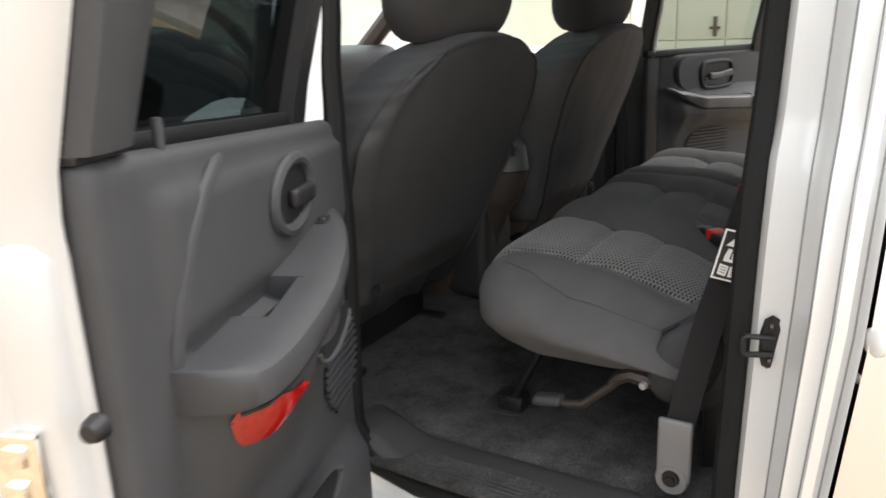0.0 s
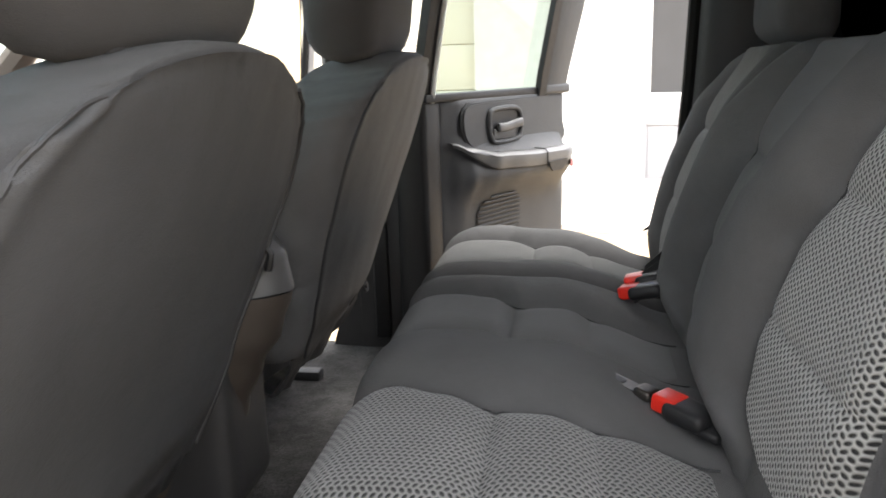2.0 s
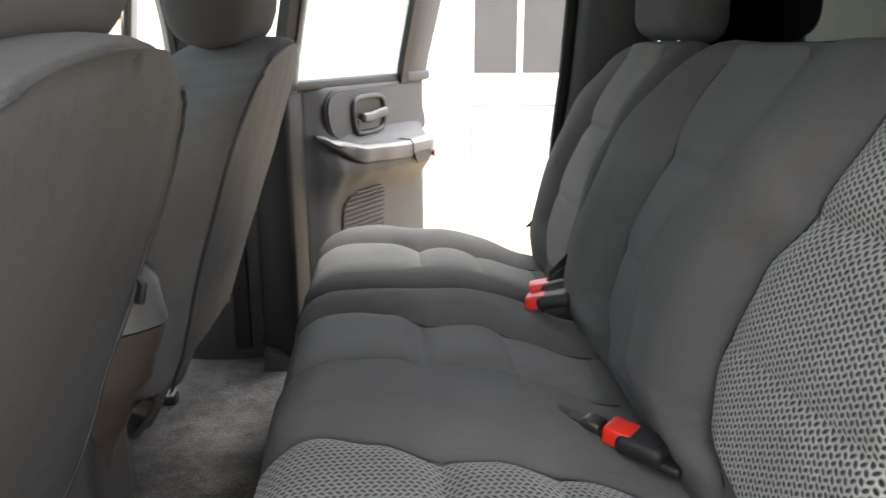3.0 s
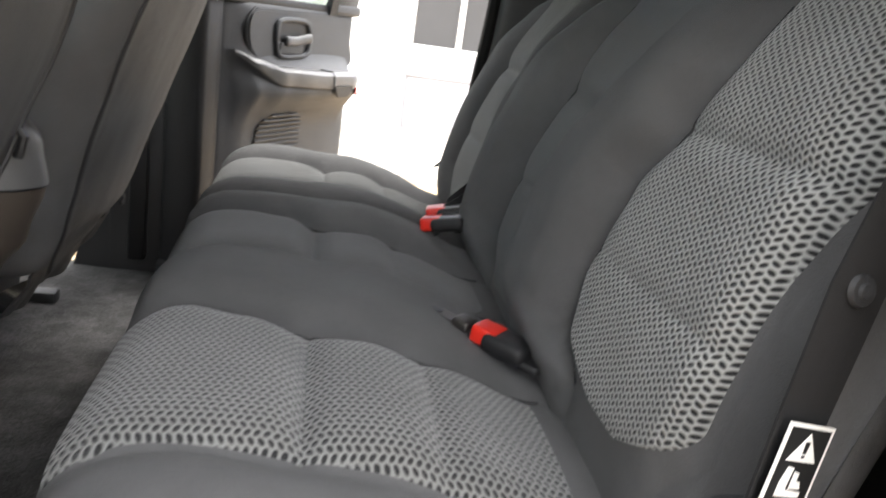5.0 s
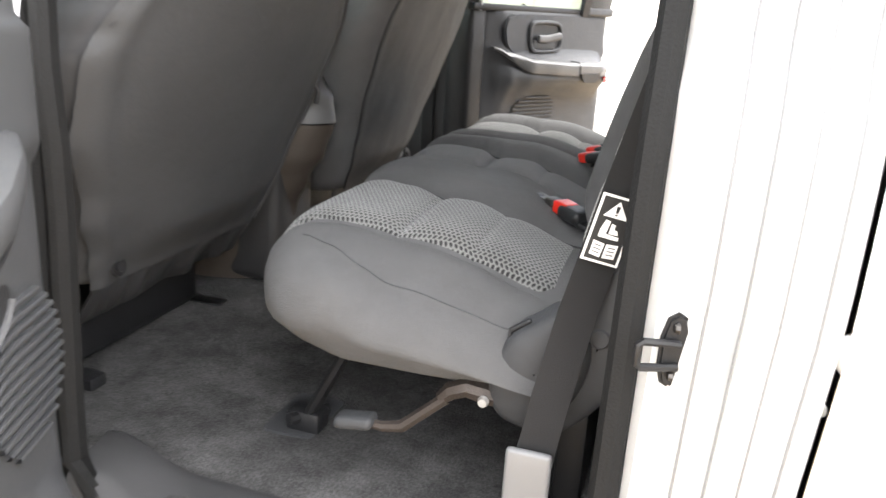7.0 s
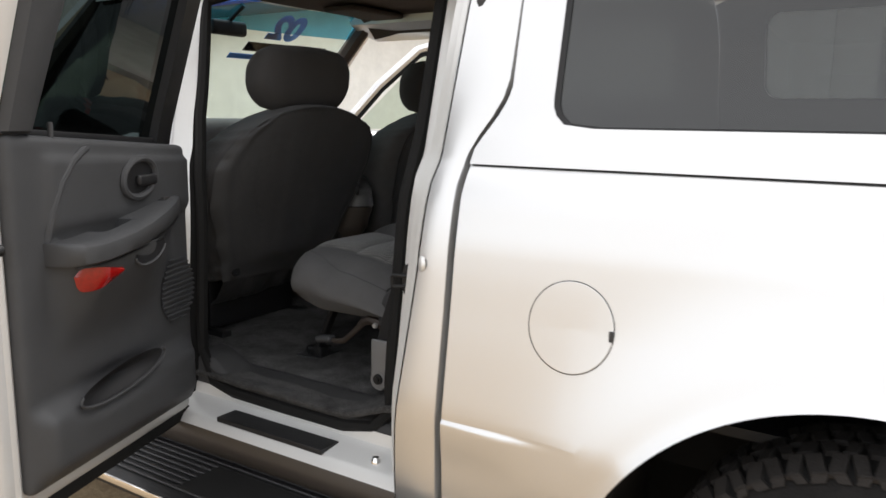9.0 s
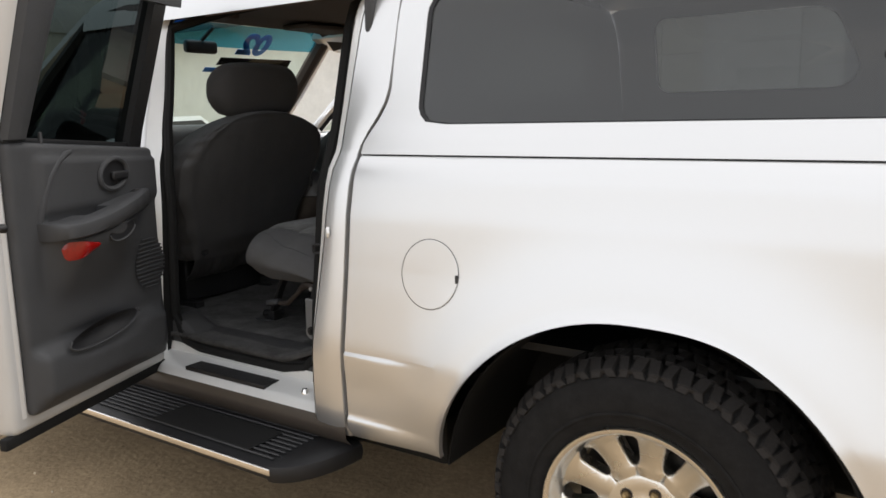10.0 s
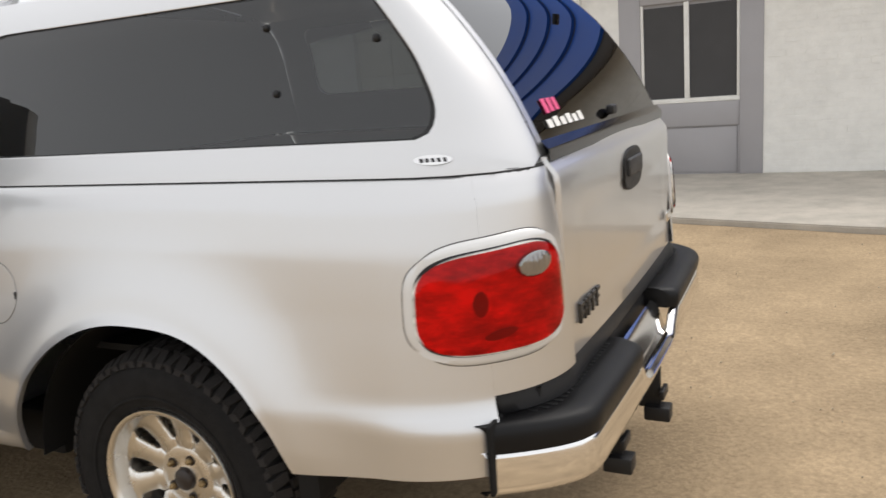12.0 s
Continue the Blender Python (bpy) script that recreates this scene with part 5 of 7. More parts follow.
    for k in range(13):
        z = gc - 0.078 + k * 0.013
        half = 0.078 * math.sqrt(max(0, 1 - ((z - gc) / 0.088) ** 2))
        P("grille_slat", surf([[(sv, bulge(sv, z) + o, z + h) for o, h in ((0.003, -0.0034), (0.009, -0.0026), (0.010, 0.0), (0.009, 0.0026), (0.003, 0.0034))] for sv in frange(gs - half, gs + half, 8)], flip=True), TRIM, d)
    P("lock_pin", lathe([(0, 0.042), (0.005, 0.041), (0.0055, 0.036), (0.0055, 0.0), (0.010, -0.001), (0.011, -0.004)], 12, pose(0.476, -0.010, 1.254)), TRIM, d, "grey lock pin")
    # window
    zs = frange(1.279, 1.72, 8)
    zp = frange(1.225, 1.72, 8)
    P("window_post", surf([[(0.613 - 0.07 * (z - 1.279), lean(z) + 0.030, z) for z in zs], [(0.606 - 0.08 * (z - 1.279), lean(z) + 0.050, z) for z in zs], [(0.580 - 0.11 * (z - 1.279), lean(z) + 0.054, z) for z in zs], [(0.546 - 0.16 * (z - 1.279), lean(z) + 0.050, z) for z in zs], [(0.534 - 0.17 * (z - 1.279), lean(z) + 0.040, z) for z in zs], [(0.534 - 0.17 * (z - 1.279), lean(z) - 0.015, z) for z in zs]], thick=0.004), TRIM, d, "grey moulded window post", 40)
    P("post_joint", box(0.536, -0.020, 1.272, 0.612, -0.004, 1.2795, 0.001, 1), BLACK, d, "dark joint under the window post")
    zf = frange(0.545, 1.23, 10) + frange(1.27, 1.72, 8)

    def sk_(z, s0, k, o):
        up = max(0, z - 1.27)
        return (s0 - k * up, (lean(z) if z > 1.25 else -0.05) + o, z)
    P("window_frame", surf([[sk_(z, 0.560, 0.07, -0.108) for z in zf], [sk_(z, 0.655, 0.08, -0.104) for z in zf], [sk_(z, 0.668, 0.08, -0.092) for z in zf], [sk_(z, 0.6685, 0.08, -0.02) for z in zf], [sk_(z, 0.650, 0.08, 0.0) for z in zf], [sk_(z, 0.640, 0.08, 0.022) for z in zf], [sk_(z, 0.618, 0.08, 0.030) for z in zf]], thick=0.003), EDGE, d, "silver outer door edge and window frame", 50)
    P("window_post", surf([[(0.065 - 0.05 * (z - 1.25) / 0.45, lean(z) + 0.01, z) for z in zp], [(-0.01 - 0.05 * (z - 1.25) / 0.45, lean(z), z) for z in zp]], thick=0.05), BLACK, d, "black window post", 40)
    P("window_rail", surf([[(s, lean(1.70), 1.685), (s, lean(1.74), 1.74)] for s in frange(-0.06, 0.50, 10)], thick=0.05), TRIM, d, "grey window top rail", 40)
    pane_rows = [[(0.60 - 0.06 * (z - 1.25) / 0.45, lean(z) - 0.012, z) for z in frange(1.24, 1.70, 6)], [(0.02 - 0.05 * (z - 1.25) / 0.45, lean(z) - 0.012, z) for z in frange(1.24, 1.70, 6)]]
    g = P("pane", surf(pane_rows), pane_mat, d, "tinted door glass", 60)
    g.visible_shadow = False
    P("belt_strip", moved(box(0.02, -0.095, -0.010, 0.60, -0.045, 0.010, 0.004), Matrix.Translation((0, 0, 1.240)) @ Matrix.Rotation(-radians(3.6), 4, "Y")), BLACK, d, "black window strip")
    P("bottom_seal", box(-0.03, -0.060, 0.472, 0.68, -0.034, 0.506, 0.006), RUBBER, d, "black rubber bottom seal")
    P("edge_buffer", lathe([(0, 0.013), (0.008, 0.012), (0.011, 0.006), (0.0125, -0.004)], 16, Matrix.Translation((0.652, 0.004, 1.060)) @ Matrix.Rotation(radians(90), 4, "Y")), BLACK, d, "black rubber buffer")
    P("latch", join(box(0.660, -0.085, 0.975, 0.6715, -0.040, 1.060, 0.003), box(0.666, -0.075, 0.99, 0.677, -0.055, 1.015, 0.003), box(0.666, -0.07, 1.03, 0.677, -0.05, 1.05, 0.003)), CHROME, d, "bright door latch")
    return d


un = Vector((0.343, -0.94, 0)).normalized()
NEAR = Matrix(((un.x, -un.y, 0, -1.66), (un.y, un.x, 0, 0.03), (0, 0, 1, 0), (0, 0, 0, 1)))
rear_door(NEAR, G_NEAR)


def far_rear_door():
    """Far door, swung wide; s runs from the hinge, off towards the cab."""
    th = radians(59.5)
    M = Matrix(((math.cos(th), math.sin(th), 0, -1.655), (math.sin(th), -math.cos(th), 0, 1.67), (0, 0, 1, 0), (0, 0, 0, 1)))

    def P(name, bm, material, parent, label="", angle=38):
        return part(name, moved(bm, M), material, parent, label, angle)

    def lean(z):
        return -0.020 + 0.24 * max(0, z - 1.25)
    d = P("rear_door", rbox((0.362, -0.075, 0.873), (0.303, 0.038, 0.373), 0.025, (14, 9, 16)), PAINT, truck, "open silver rear door with grey trim panel")
    PR = [(0.075, 0.004), (0.10, 0.022), (0.14, 0.040), (0.22, 0.060), (0.32, 0.072), (0.42, 0.076), (0.52, 0.072), (0.565, 0.060), (0.585, 0.035), (0.592, 0.006)]
    TOPZ = [(0.075, 1.132), (0.13, 1.115), (0.22, 1.098), (0.40, 1.090), (0.60, 1.086)]

    def panel_fn(q):
        w = step(-0.03, -0.005, q.y)
        z, sv = q.z, q.x
        o = 0.90 * smooth_table(PR, sv) * bell(z, 1.045, 0.058) if 0.075 < sv < 0.592 else 0.0
        o += 0.030 * (1 - step(0.70, 0.76, z)) * step(0.10, 0.18, sv)
        # the edge rolls back towards the hinge
        o -= 0.020 * (1 - step(0.05, 0.13, sv)) + 0.010 * step(0.60, 0.632, sv)
        return Vector((sv, q.y + o * w, z))
    P("trim_panel", rbox((0.341, -0.018, 0.893), (0.291, 0.018, 0.350), 0.016, (64, 8, 72), panel_fn), TRIM, d, "grey moulded plastic trim panel", 50)
    P("hinge_edge", rbox((0.026, -0.068, 0.876), (0.034, 0.052, 0.372), 0.014, (7, 8, 12)), BLACK, d, "black hinge edge")
    # raised field round the handle
    field = soft([(0.118, 1.205), (0.150, 1.226), (0.30, 1.231), (0.47, 1.231), (0.545, 1.218), (0.588, 1.175), (0.598, 1.098), (0.40, 1.098), (0.20, 1.105), (0.137, 1.125), (0.116, 1.165)], 5)
    xz_ = Matrix(((1, 0, 0, 0), (0, 0, 1, 0), (0, 1, 0, 0), (0, 0, 0, 1)))
    plate = P("handle_plate", slab(field, -0.004, 0.0085, xz_, 0.004), TRIM, d, "raised plate behind the handle", 40)
    P("plate_shadow_gap", tube([(sv, 0.001, z) for sv, z in soft([(0.150, 1.228), (0.118, 1.206), (0.113, 1.165), (0.134, 1.122), (0.118, 1.165)], 6)[:18]], 0.0034, 6), BLACK, plate, "dark joint")
    ring_ = soft([(0.222, 1.196), (0.245, 1.208), (0.33, 1.209), (0.358, 1.197), (0.366, 1.165), (0.362, 1.135), (0.335, 1.124), (0.25, 1.122), (0.228, 1.135), (0.220, 1.165)], 4)
    P("handle_bezel", tube([(sv, 0.013, z) for sv, z in ring_], 0.0068, 8, True), TRIM, plate, "rounded square handle surround")
    cx_, cz_ = 0.293, 1.165
    P("handle_cup", surf([[(cx_ + (sv - cx_) * k, 0.0105 - 0.001 * (1 - k), cz_ + (z - cz_) * k) for sv, z in ring_ + ring_[:1]] for k in (1.0, 0.6, 0.02)]), BLACK, plate, "dark handle recess")
    lever = P("handle_lever", rbox((0.296, 0.020, 1.160), (0.048, 0.008, 0.012), 0.0075, (10, 7, 7), lambda q: Vector((q.x, q.y + 0.012 * step(0.30, 0.344, q.x), q.z + 0.010 * step(0.29, 0.344, q.x)))), TRIM_M, plate, "curved grey door handle")
    P("handle_shelf", rbox((0.285, 0.013, 1.142), (0.05, 0.004, 0.014), 0.0035, (8, 7, 7)), TRIM, plate, "")
    # armrest band, with a dark pull slot below its end
    rw = []
    for sv in frange(0.076, 0.5915, 46):
        zt, pr = smooth_table(TOPZ, sv), smooth_table(PR, sv)
        k, thk = min(1, pr / 0.03), 0.034 * step(0.07, 0.20, sv) + 0.006
        rw.append([(sv, -0.010, zt + 0.002), (sv, pr * 0.6, zt + 0.002), (sv, pr - 0.008 * k, zt), (sv, pr, zt - 0.008), (sv, pr + 0.001, zt - 0.5 * thk), (sv, pr - 0.003 * k, zt - thk), (sv, pr - 0.012 * k, zt - thk - 0.003)])
    arm = P("armrest", surf(rw, flip=True), TRIM_M, d, "light grey armrest band", 40)
    P("armrest_joint", tube([(sv, smooth_table(PR, sv) - 0.007, smooth_table(TOPZ, sv) - (0.034 * step(0.07, 0.20, sv) + 0.0085)) for sv in frange(0.085, 0.585, 26)], 0.0026, 5), BLACK, arm, "dark joint under the armrest")
    P("armrest_split", tube([(0.402, 0.0775, 1.047), (0.402, 0.0785, 1.070), (0.402, 0.077, 1.0835), (0.402, 0.070, 1.0925), (0.402, 0.02, 1.094)], 0.0016, 5), BLACK, arm, "joint across the armrest")
    P("pull_slot", surf([[(sv, 0.0735 - 0.10 * (1.056 - z) * 0.4, z) for sv in frange(a_, b_, 8)] for z, a_, b_ in ((1.056, 0.412, 0.508), (1.046, 0.416, 0.502), (1.036, 0.422, 0.494), (1.028, 0.432, 0.482))], thick=0.004), BLACK, arm, "dark pull slot")
    P("courtesy_lens", surf([[(sv, smooth_table(PR, sv) * 0.93 + 0.004, z) for sv in frange(0.545, 0.588, 6)] for z in (1.046, 1.036, 1.026)], thick=0.003), RED_LENS, d, "red courtesy lamp lens", 50)
    # loudspeaker grille: tall rounded field of slats
    gs, gz, gw, gh = 0.270, 0.905, 0.098, 0.082
    P("grille_back", surf([[(gs + v * gw * math.sqrt(max(0, 1 - w ** 4)), panel_fn(Vector((gs + v * gw, 0.0, gz + w * gh))).y + 0.002, gz + w * gh) for v in frange(-1, 1, 12)] for w in frange(-0.99, 0.99, 22)], flip=True), BLACK, d, "dark loudspeaker opening")
    for k in range(13):
        z = gz - gh + 0.008 + k * 0.0124
        half_ = gw * math.sqrt(max(0, 1 - ((z - gz) / gh) ** 4))
        P("grille_slat", surf([[(sv, panel_fn(Vector((sv, 0.0, z))).y + o, z + h) for o, h in ((0.001, -0.0030), (0.006, -0.0024), (0.007, 0.0), (0.006, 0.0024), (0.001, 0.0030))] for sv in frange(gs - half_, gs + half_, 8)], flip=True), TRIM, d)
    # window with black channel and a grey rear post
    zs = frange(1.235, 1.72, 8)
    P("belt_strip", box(-0.01, -0.040, 1.236, 0.52, -0.004, 1.256, 0.004), BLACK, d, "black window strip")
    P("window_channel", surf([[(0.478 - 0.02 * (z - 1.25), lean(z) + 0.004, z) for z in zs], [(0.505 - 0.02 * (z - 1.25), lean(z) + 0.008, z) for z in zs]], thick=0.02), BLACK, d, "black window channel", 40)
    P("window_post", surf([[(0.503 - 0.02 * (z - 1.25), lean(z) + 0.014, z) for z in zs], [(0.515 - 0.02 * (z - 1.25), lean(z) + 0.022, z) for z in zs], [(0.612 + 0.05 * (z - 1.25), lean(z) + 0.020, z) for z in zs], [(0.634 + 0.05 * (z - 1.25), lean(z) + 0.004, z) for z in zs], [(0.640 + 0.05 * (z - 1.25), lean(z) - 0.035, z) for z in zs]], thick=0.004), TRIM, d, "grey window post", 40)
    P("post_foot", rbox((0.566, -0.004, 1.250), (0.068, 0.016, 0.014), 0.008, (9, 8, 7)), TRIM, d, "")
    P("window_post", surf([[(0.030 - 0.02 * (z - 1.25), lean(z) + 0.006, z) for z in zs], [(-0.02 - 0.02 * (z - 1.25), lean(z), z) for z in zs]], thick=0.03), BLACK, d, "black window post", 40)
    P("window_frame", tube([(0.020 - 0.02 * (z - 1.25), lean(z) + 0.008, z) for z in zs], 0.006, 6), JAMB, d, "pale window frame edge", 40)
    P("window_rail", surf([[(s_, lean(1.70), 1.685), (s_, lean(1.74), 1.74)] for s_ in frange(-0.04, 0.64, 10)], thick=0.05), TRIM, d, "grey window top rail", 40)
    pane = P("pane", surf([[(0.50, lean(z) - 0.006, z) for z in frange(1.24, 1.70, 6)], [(0.0, lean(z) - 0.006, z) for z in frange(1.24, 1.70, 6)]]), G_REAR, d, "tinted door glass", 60)
    pane.visible_shadow = False
    P("bottom_seal", box(-0.03, -0.060, 0.472, 0.66, -0.034, 0.506, 0.006), RUBBER, d, "black rubber bottom seal")
    return d


far_rear_door()

# far front door, swung open
hinge = Vector((-2.72, far(0.02), 0))
uo = Vector((math.cos(radians(62)), math.sin(radians(62)), 0))
FD = Matrix(((uo.x, uo.y, 0, hinge.x), (uo.y, -uo.x, 0, hinge.y), (0, 0, 1, 0), (0, 0, 0, 1)))
od = part("front_door", moved(rbox((0.50, -0.08, 0.87), (0.50, 0.07, 0.37), 0.035, (16, 9, 14)), FD), PAINT, truck, "open silver front door")
part("front_door_trim", moved(rbox((0.49, 0.0, 0.87), (0.46, 0.02, 0.34), 0.018, (16, 8, 14)), FD), TRIM, od, "grey door trim")
part("armrest", moved(rbox((0.55, 0.04, 1.03), (0.28, 0.04, 0.035), 0.02, (12, 8, 8)), FD), TRIM_L, od, "grey armrest")
part("window_frame", moved(tube([(0.04, -0.07, 1.25), (0.24, -0.03, 1.48), (0.46, 0.02, 1.68), (0.62, 0.04, 1.73), (0.90, 0.04, 1.72), (0.95, 0.0, 1.50), (0.97, -0.06, 1.25)], 0.024, 8), FD), PAINT, od, "silver window frame")
part("window_seal", moved(tube([(0.08, -0.06, 1.25), (0.26, -0.025, 1.46), (0.47, 0.02, 1.65), (0.62, 0.035, 1.70), (0.88, 0.035, 1.69), (0.92, 0.0, 1.50), (0.94, -0.06, 1.25)], 0.014, 6), FD), RUBBER, od, "black window seal")
pn = part("pane", moved(surf([[(0.10, -0.06, 1.25), (0.50, 0.025, 1.66)], [(0.93, -0.06, 1.25), (0.88, 0.03, 1.68)]]), FD), G_FAR, od, "green tinted glass", 0)
pn.visible_shadow = False


# ---------------------------------------------------------------- rear bench
def quilt(v, lines, puffs, radii):
    """Rise of padded panels between sewn lines, sunk at each line."""
    i = sum(1 for c in lines if v > c)
    d = min([abs(v - c) for c in lines])
    k = max(0.0, 1 - d / radii[i])
    return puffs[i] * (1 - k ** 2.7), i


def seams(v, places, radius=0.035):
    """0 on a cross seam, 1 away from it."""
    f = 1.0
    for c, depth in places:
        k = max(0.0, 1 - abs(v - c) / radius)
        f *= 1 - depth * k * k
    return f


def cushion_top(x, y, spec):
    """Height of a seat cushion: padded panels, pressed seams, fall to the back and the outer side."""
    lines = [smooth_table(tab, x) for tab in spec["lines"]]
    rise, i = quilt(y, lines, spec["puffs"], spec["radii"])
    if i in spec["sewn"]:
        rise = rise * seams(x, spec["cross"]) - 0.003 * (1 - seams(x, spec["cross"], 0.009))
    z = lerp_table(spec["level"], y) + rise * (1 - 0.6 * step(-1.26, -1.15, x))
    z += 0.003 * bell(x, -1.49, 0.06) - 0.043 * step(-1.36, -1.16, x) - 0.010 * (1 - step(-1.61, -1.53, x))
    drop = 0.040 + 0.030 * step(-1.52, -1.36, x)
    z -= drop * bell(y, spec["y0"], 0.12) if spec["outer"] < 0 else 0.5 * drop * bell(y, spec["y1"], 0.09)
    return z


CR = 0.050  # rounding of the cushions
CX, CHX, CHZ = -1.360, 0.245, 0.091


def cushion_fn(spec):
    y0, y1, zb, outer = spec["y0"], spec["y1"], spec["zb"], spec["outer"]
    cz = zb - CHZ

    def fn(q):
        w = step(cz - CHZ * 0.95, cz + CHZ * 0.9, q.z)
        z = q.z + (cushion_top(q.x, min(y1 - 0.004, max(y0 + 0.004, q.y)), spec) - zb) * w
        under = 1 - step(cz - CHZ, cz, q.z)
        z += under * 0.022 * (1 - step(-1.61, -1.45, q.x)) + under * 0.006
        x = q.x - 0.004 * bell(q.z, cz + 0.025, 0.06) * (1 - step(-1.60, -1.53, q.x))
        # corners round in plan at the front of the outer side
        off = (y0 + 0.17 - q.y) / 0.17 if outer < 0 else (q.y - y1 + 0.17) / 0.17
        x += 0.088 * max(0, off) ** 2.2 * (1 - step(-1.605, -1.36, q.x))
        side = 0.010 * bell(q.z, cz + 0.02, 0.05)
        y = q.y - side * (1 - step(y0 + 0.01, y0 + 0.05, q.y)) + side * step(y1 - 0.05, y1 - 0.01, q.y)
        # the side draws in under the seat and towards the back
        tuck = 0.014 * (1 - step(cz - CHZ, cz + 0.02, q.z)) + 0.020 * step(-1.34, -1.15, q.x)
        y += tuck * (1 - step(y0, y0 + 0.12, q.y)) * (1 if outer < 0 else 0) - tuck * step(y1 - 0.12, y1, q.y) * (1 if outer > 0 else 0)
        return Vector((x, y, z))
    return fn


def bench_cushion(parent, spec, label):
    hy = (spec["y1"] - spec["y0"]) / 2
    bm = rbox((CX, (spec["y0"] + spec["y1"]) / 2, spec["zb"] - CHZ), (CHX, hy, CHZ), CR, (84, max(24, int(hy * 2 / 0.0055)), 16), cushion_fn(spec))
    return part("cushion", bm, CLOTH, parent, label, 70)


def cushion_patch(parent, name, spec, k, x1, material, label, lift=0.0022, wrap=25, gap=0.003):
    """Cloth inlay between two sewn lines, wrapped over the front edge."""
    fn = cushion_fn(spec)
    top, front = spec["zb"], CX - CHX
    walkline = [(front + CR - CR * math.cos(radians(a)), top - CR + CR * math.sin(radians(a)), -math.cos(radians(a)), math.sin(radians(a))) for a in frange(wrap, 88, 10)]
    walkline += [(x, top, 0.0, 1.0) for x in frange(front + CR, x1, 84)]
    rws = []
    for j, (x, z, nx, nz) in enumerate(walkline):
        a, b_ = smooth_table(spec["lines"][k], x) + gap, smooth_table(spec["lines"][k + 1], x) - gap
        f = max(0.0, (x - x1 + 0.03) / 0.03)
        a, b_ = a + 0.020 * f * f, b_ - 0.020 * f * f
        row = []
        for i, v in enumerate(frange(0, 1, 44)):
            e = lift if 0 < i < 44 and 0 < j < len(walkline) - 1 else -0.002
            row.append(fn(Vector((x + nx * e, a + (b_ - a) * v, z + nz * e))))
        rws.append(row)
    return part(name, surf(rws, flip=True), material, parent, label, 70)


bench = thing("rear_bench_seat", (-1.39, YC, 0.57), "split grey cloth rear bench seat with woven inlays", "car seat")
A = {"y0": 0.272, "y1": 1.150, "zb": 0.938, "outer": -1, "sewn": (1, 3), "cross": [(-1.413, 1.0), (-1.296, 0.55)],
     "lines": [[(-1.60, 0.425), (-1.52, 0.436), (-1.42, 0.430), (-1.30, 0.418), (-1.18, 0.412)],
               [(-1.60, 0.700), (-1.545, 0.712), (-1.48, 0.690), (-1.413, 0.655), (-1.36, 0.652), (-1.30, 0.632), (-1.25, 0.640), (-1.18, 0.622)],
               [(-1.60, 0.888), (-1.52, 0.905), (-1.46, 0.905), (-1.405, 0.880), (-1.34, 0.878), (-1.28, 0.862), (-1.18, 0.845)],
               [(-1.60, 1.070), (-1.52, 1.075), (-1.46, 1.060), (-1.397, 1.015), (-1.33, 1.020), (-1.28, 0.998), (-1.18, 0.985)]],
     "puffs": [0.014, 0.012, 0.029, 0.014, 0.032], "radii": [0.07, 0.05, 0.085, 0.05, 0.065],
     "level": [(0.30, 0.922), (0.44, 0.924), (0.65, 0.923), (0.88, 0.926), (1.02, 0.934), (1.15, 0.934)]}
B = {"y0": 1.165, "y1": 1.640, "zb": 0.945, "outer": 1, "sewn": (1,), "cross": [(-1.397, 1.0), (-1.285, 0.55)],
     "lines": [[(-1.60, 1.255), (-1.52, 1.262), (-1.45, 1.268), (-1.397, 1.285), (-1.34, 1.275), (-1.28, 1.275), (-1.18, 1.265)],
               [(-1.60, 1.46), (-1.52, 1.475), (-1.46, 1.470), (-1.397, 1.432), (-1.34, 1.440), (-1.28, 1.422), (-1.18, 1.42)]],
     "puffs": [0.026, 0.012, 0.030], "radii": [0.055, 0.05, 0.085], "level": [(1.16, 0.934), (1.27, 0.936), (1.44, 0.938), (1.64, 0.940)]}
c1 = bench_cushion(bench, A, "wide plain grey cloth seat cushion")
c2 = bench_cushion(bench, B, "narrow grey cloth seat cushion")
cushion_patch(c1, "woven_inlay", A, 0, -1.176, WEAVE, "zigzag woven cloth inlay")
cushion_patch(c1, "plain_inlay", A, 2, -1.176, CLOTH_M, "plain cloth inlay", 0.0012, 40, 0.0)
cushion_patch(c2, "woven_inlay", B, 0, -1.176, CLOTH_L, "lighter cloth inlay", 0.002, 35)
for spec, k, par, mat_ in ((A, 0, c1, CLOTH_L), (A, 2, c1, CLOTH_M), (B, 0, c2, CLOTH_L)):
    fq = cushion_fn(spec)
    x_ = spec["cross"][0][0]
    ya, yb = smooth_table(spec["lines"][k], x_) + 0.004, smooth_table(spec["lines"][k + 1], x_) - 0.004
    part("inlay_seam", tube([fq(Vector((x_, y, spec["zb"] + 0.0015))) for y in frange(ya, yb, 16)], 0.0016, 5), mat_, par, "stitched cross seam")
for spec, par in ((A, c1), (B, c2)):
    fq = cushion_fn(spec)
    for tab in spec["lines"][-3:]:
        part("piping", tube([fq(Vector((x, smooth_table(tab, x), spec["zb"] + 0.0016))) for x in frange(-1.548, -1.165, 48)], 0.0019, 5), BLACK, par, "dark sewn seam")
f1 = cushion_fn(A)
SEAM = [(-1.545, 0.372), (-1.50, 0.356), (-1.44, 0.338), (-1.38, 0.327), (-1.30, 0.322), (-1.24, 0.324), (-1.19, 0.334)]
part("piping", tube([f1(Vector((x_, smooth_table(SEAM, x_), A["zb"] + 0.0004))) for x_ in frange(-1.545, -1.190, 30)], 0.0011, 6), SEATBACK, c1, "stitched side seam")

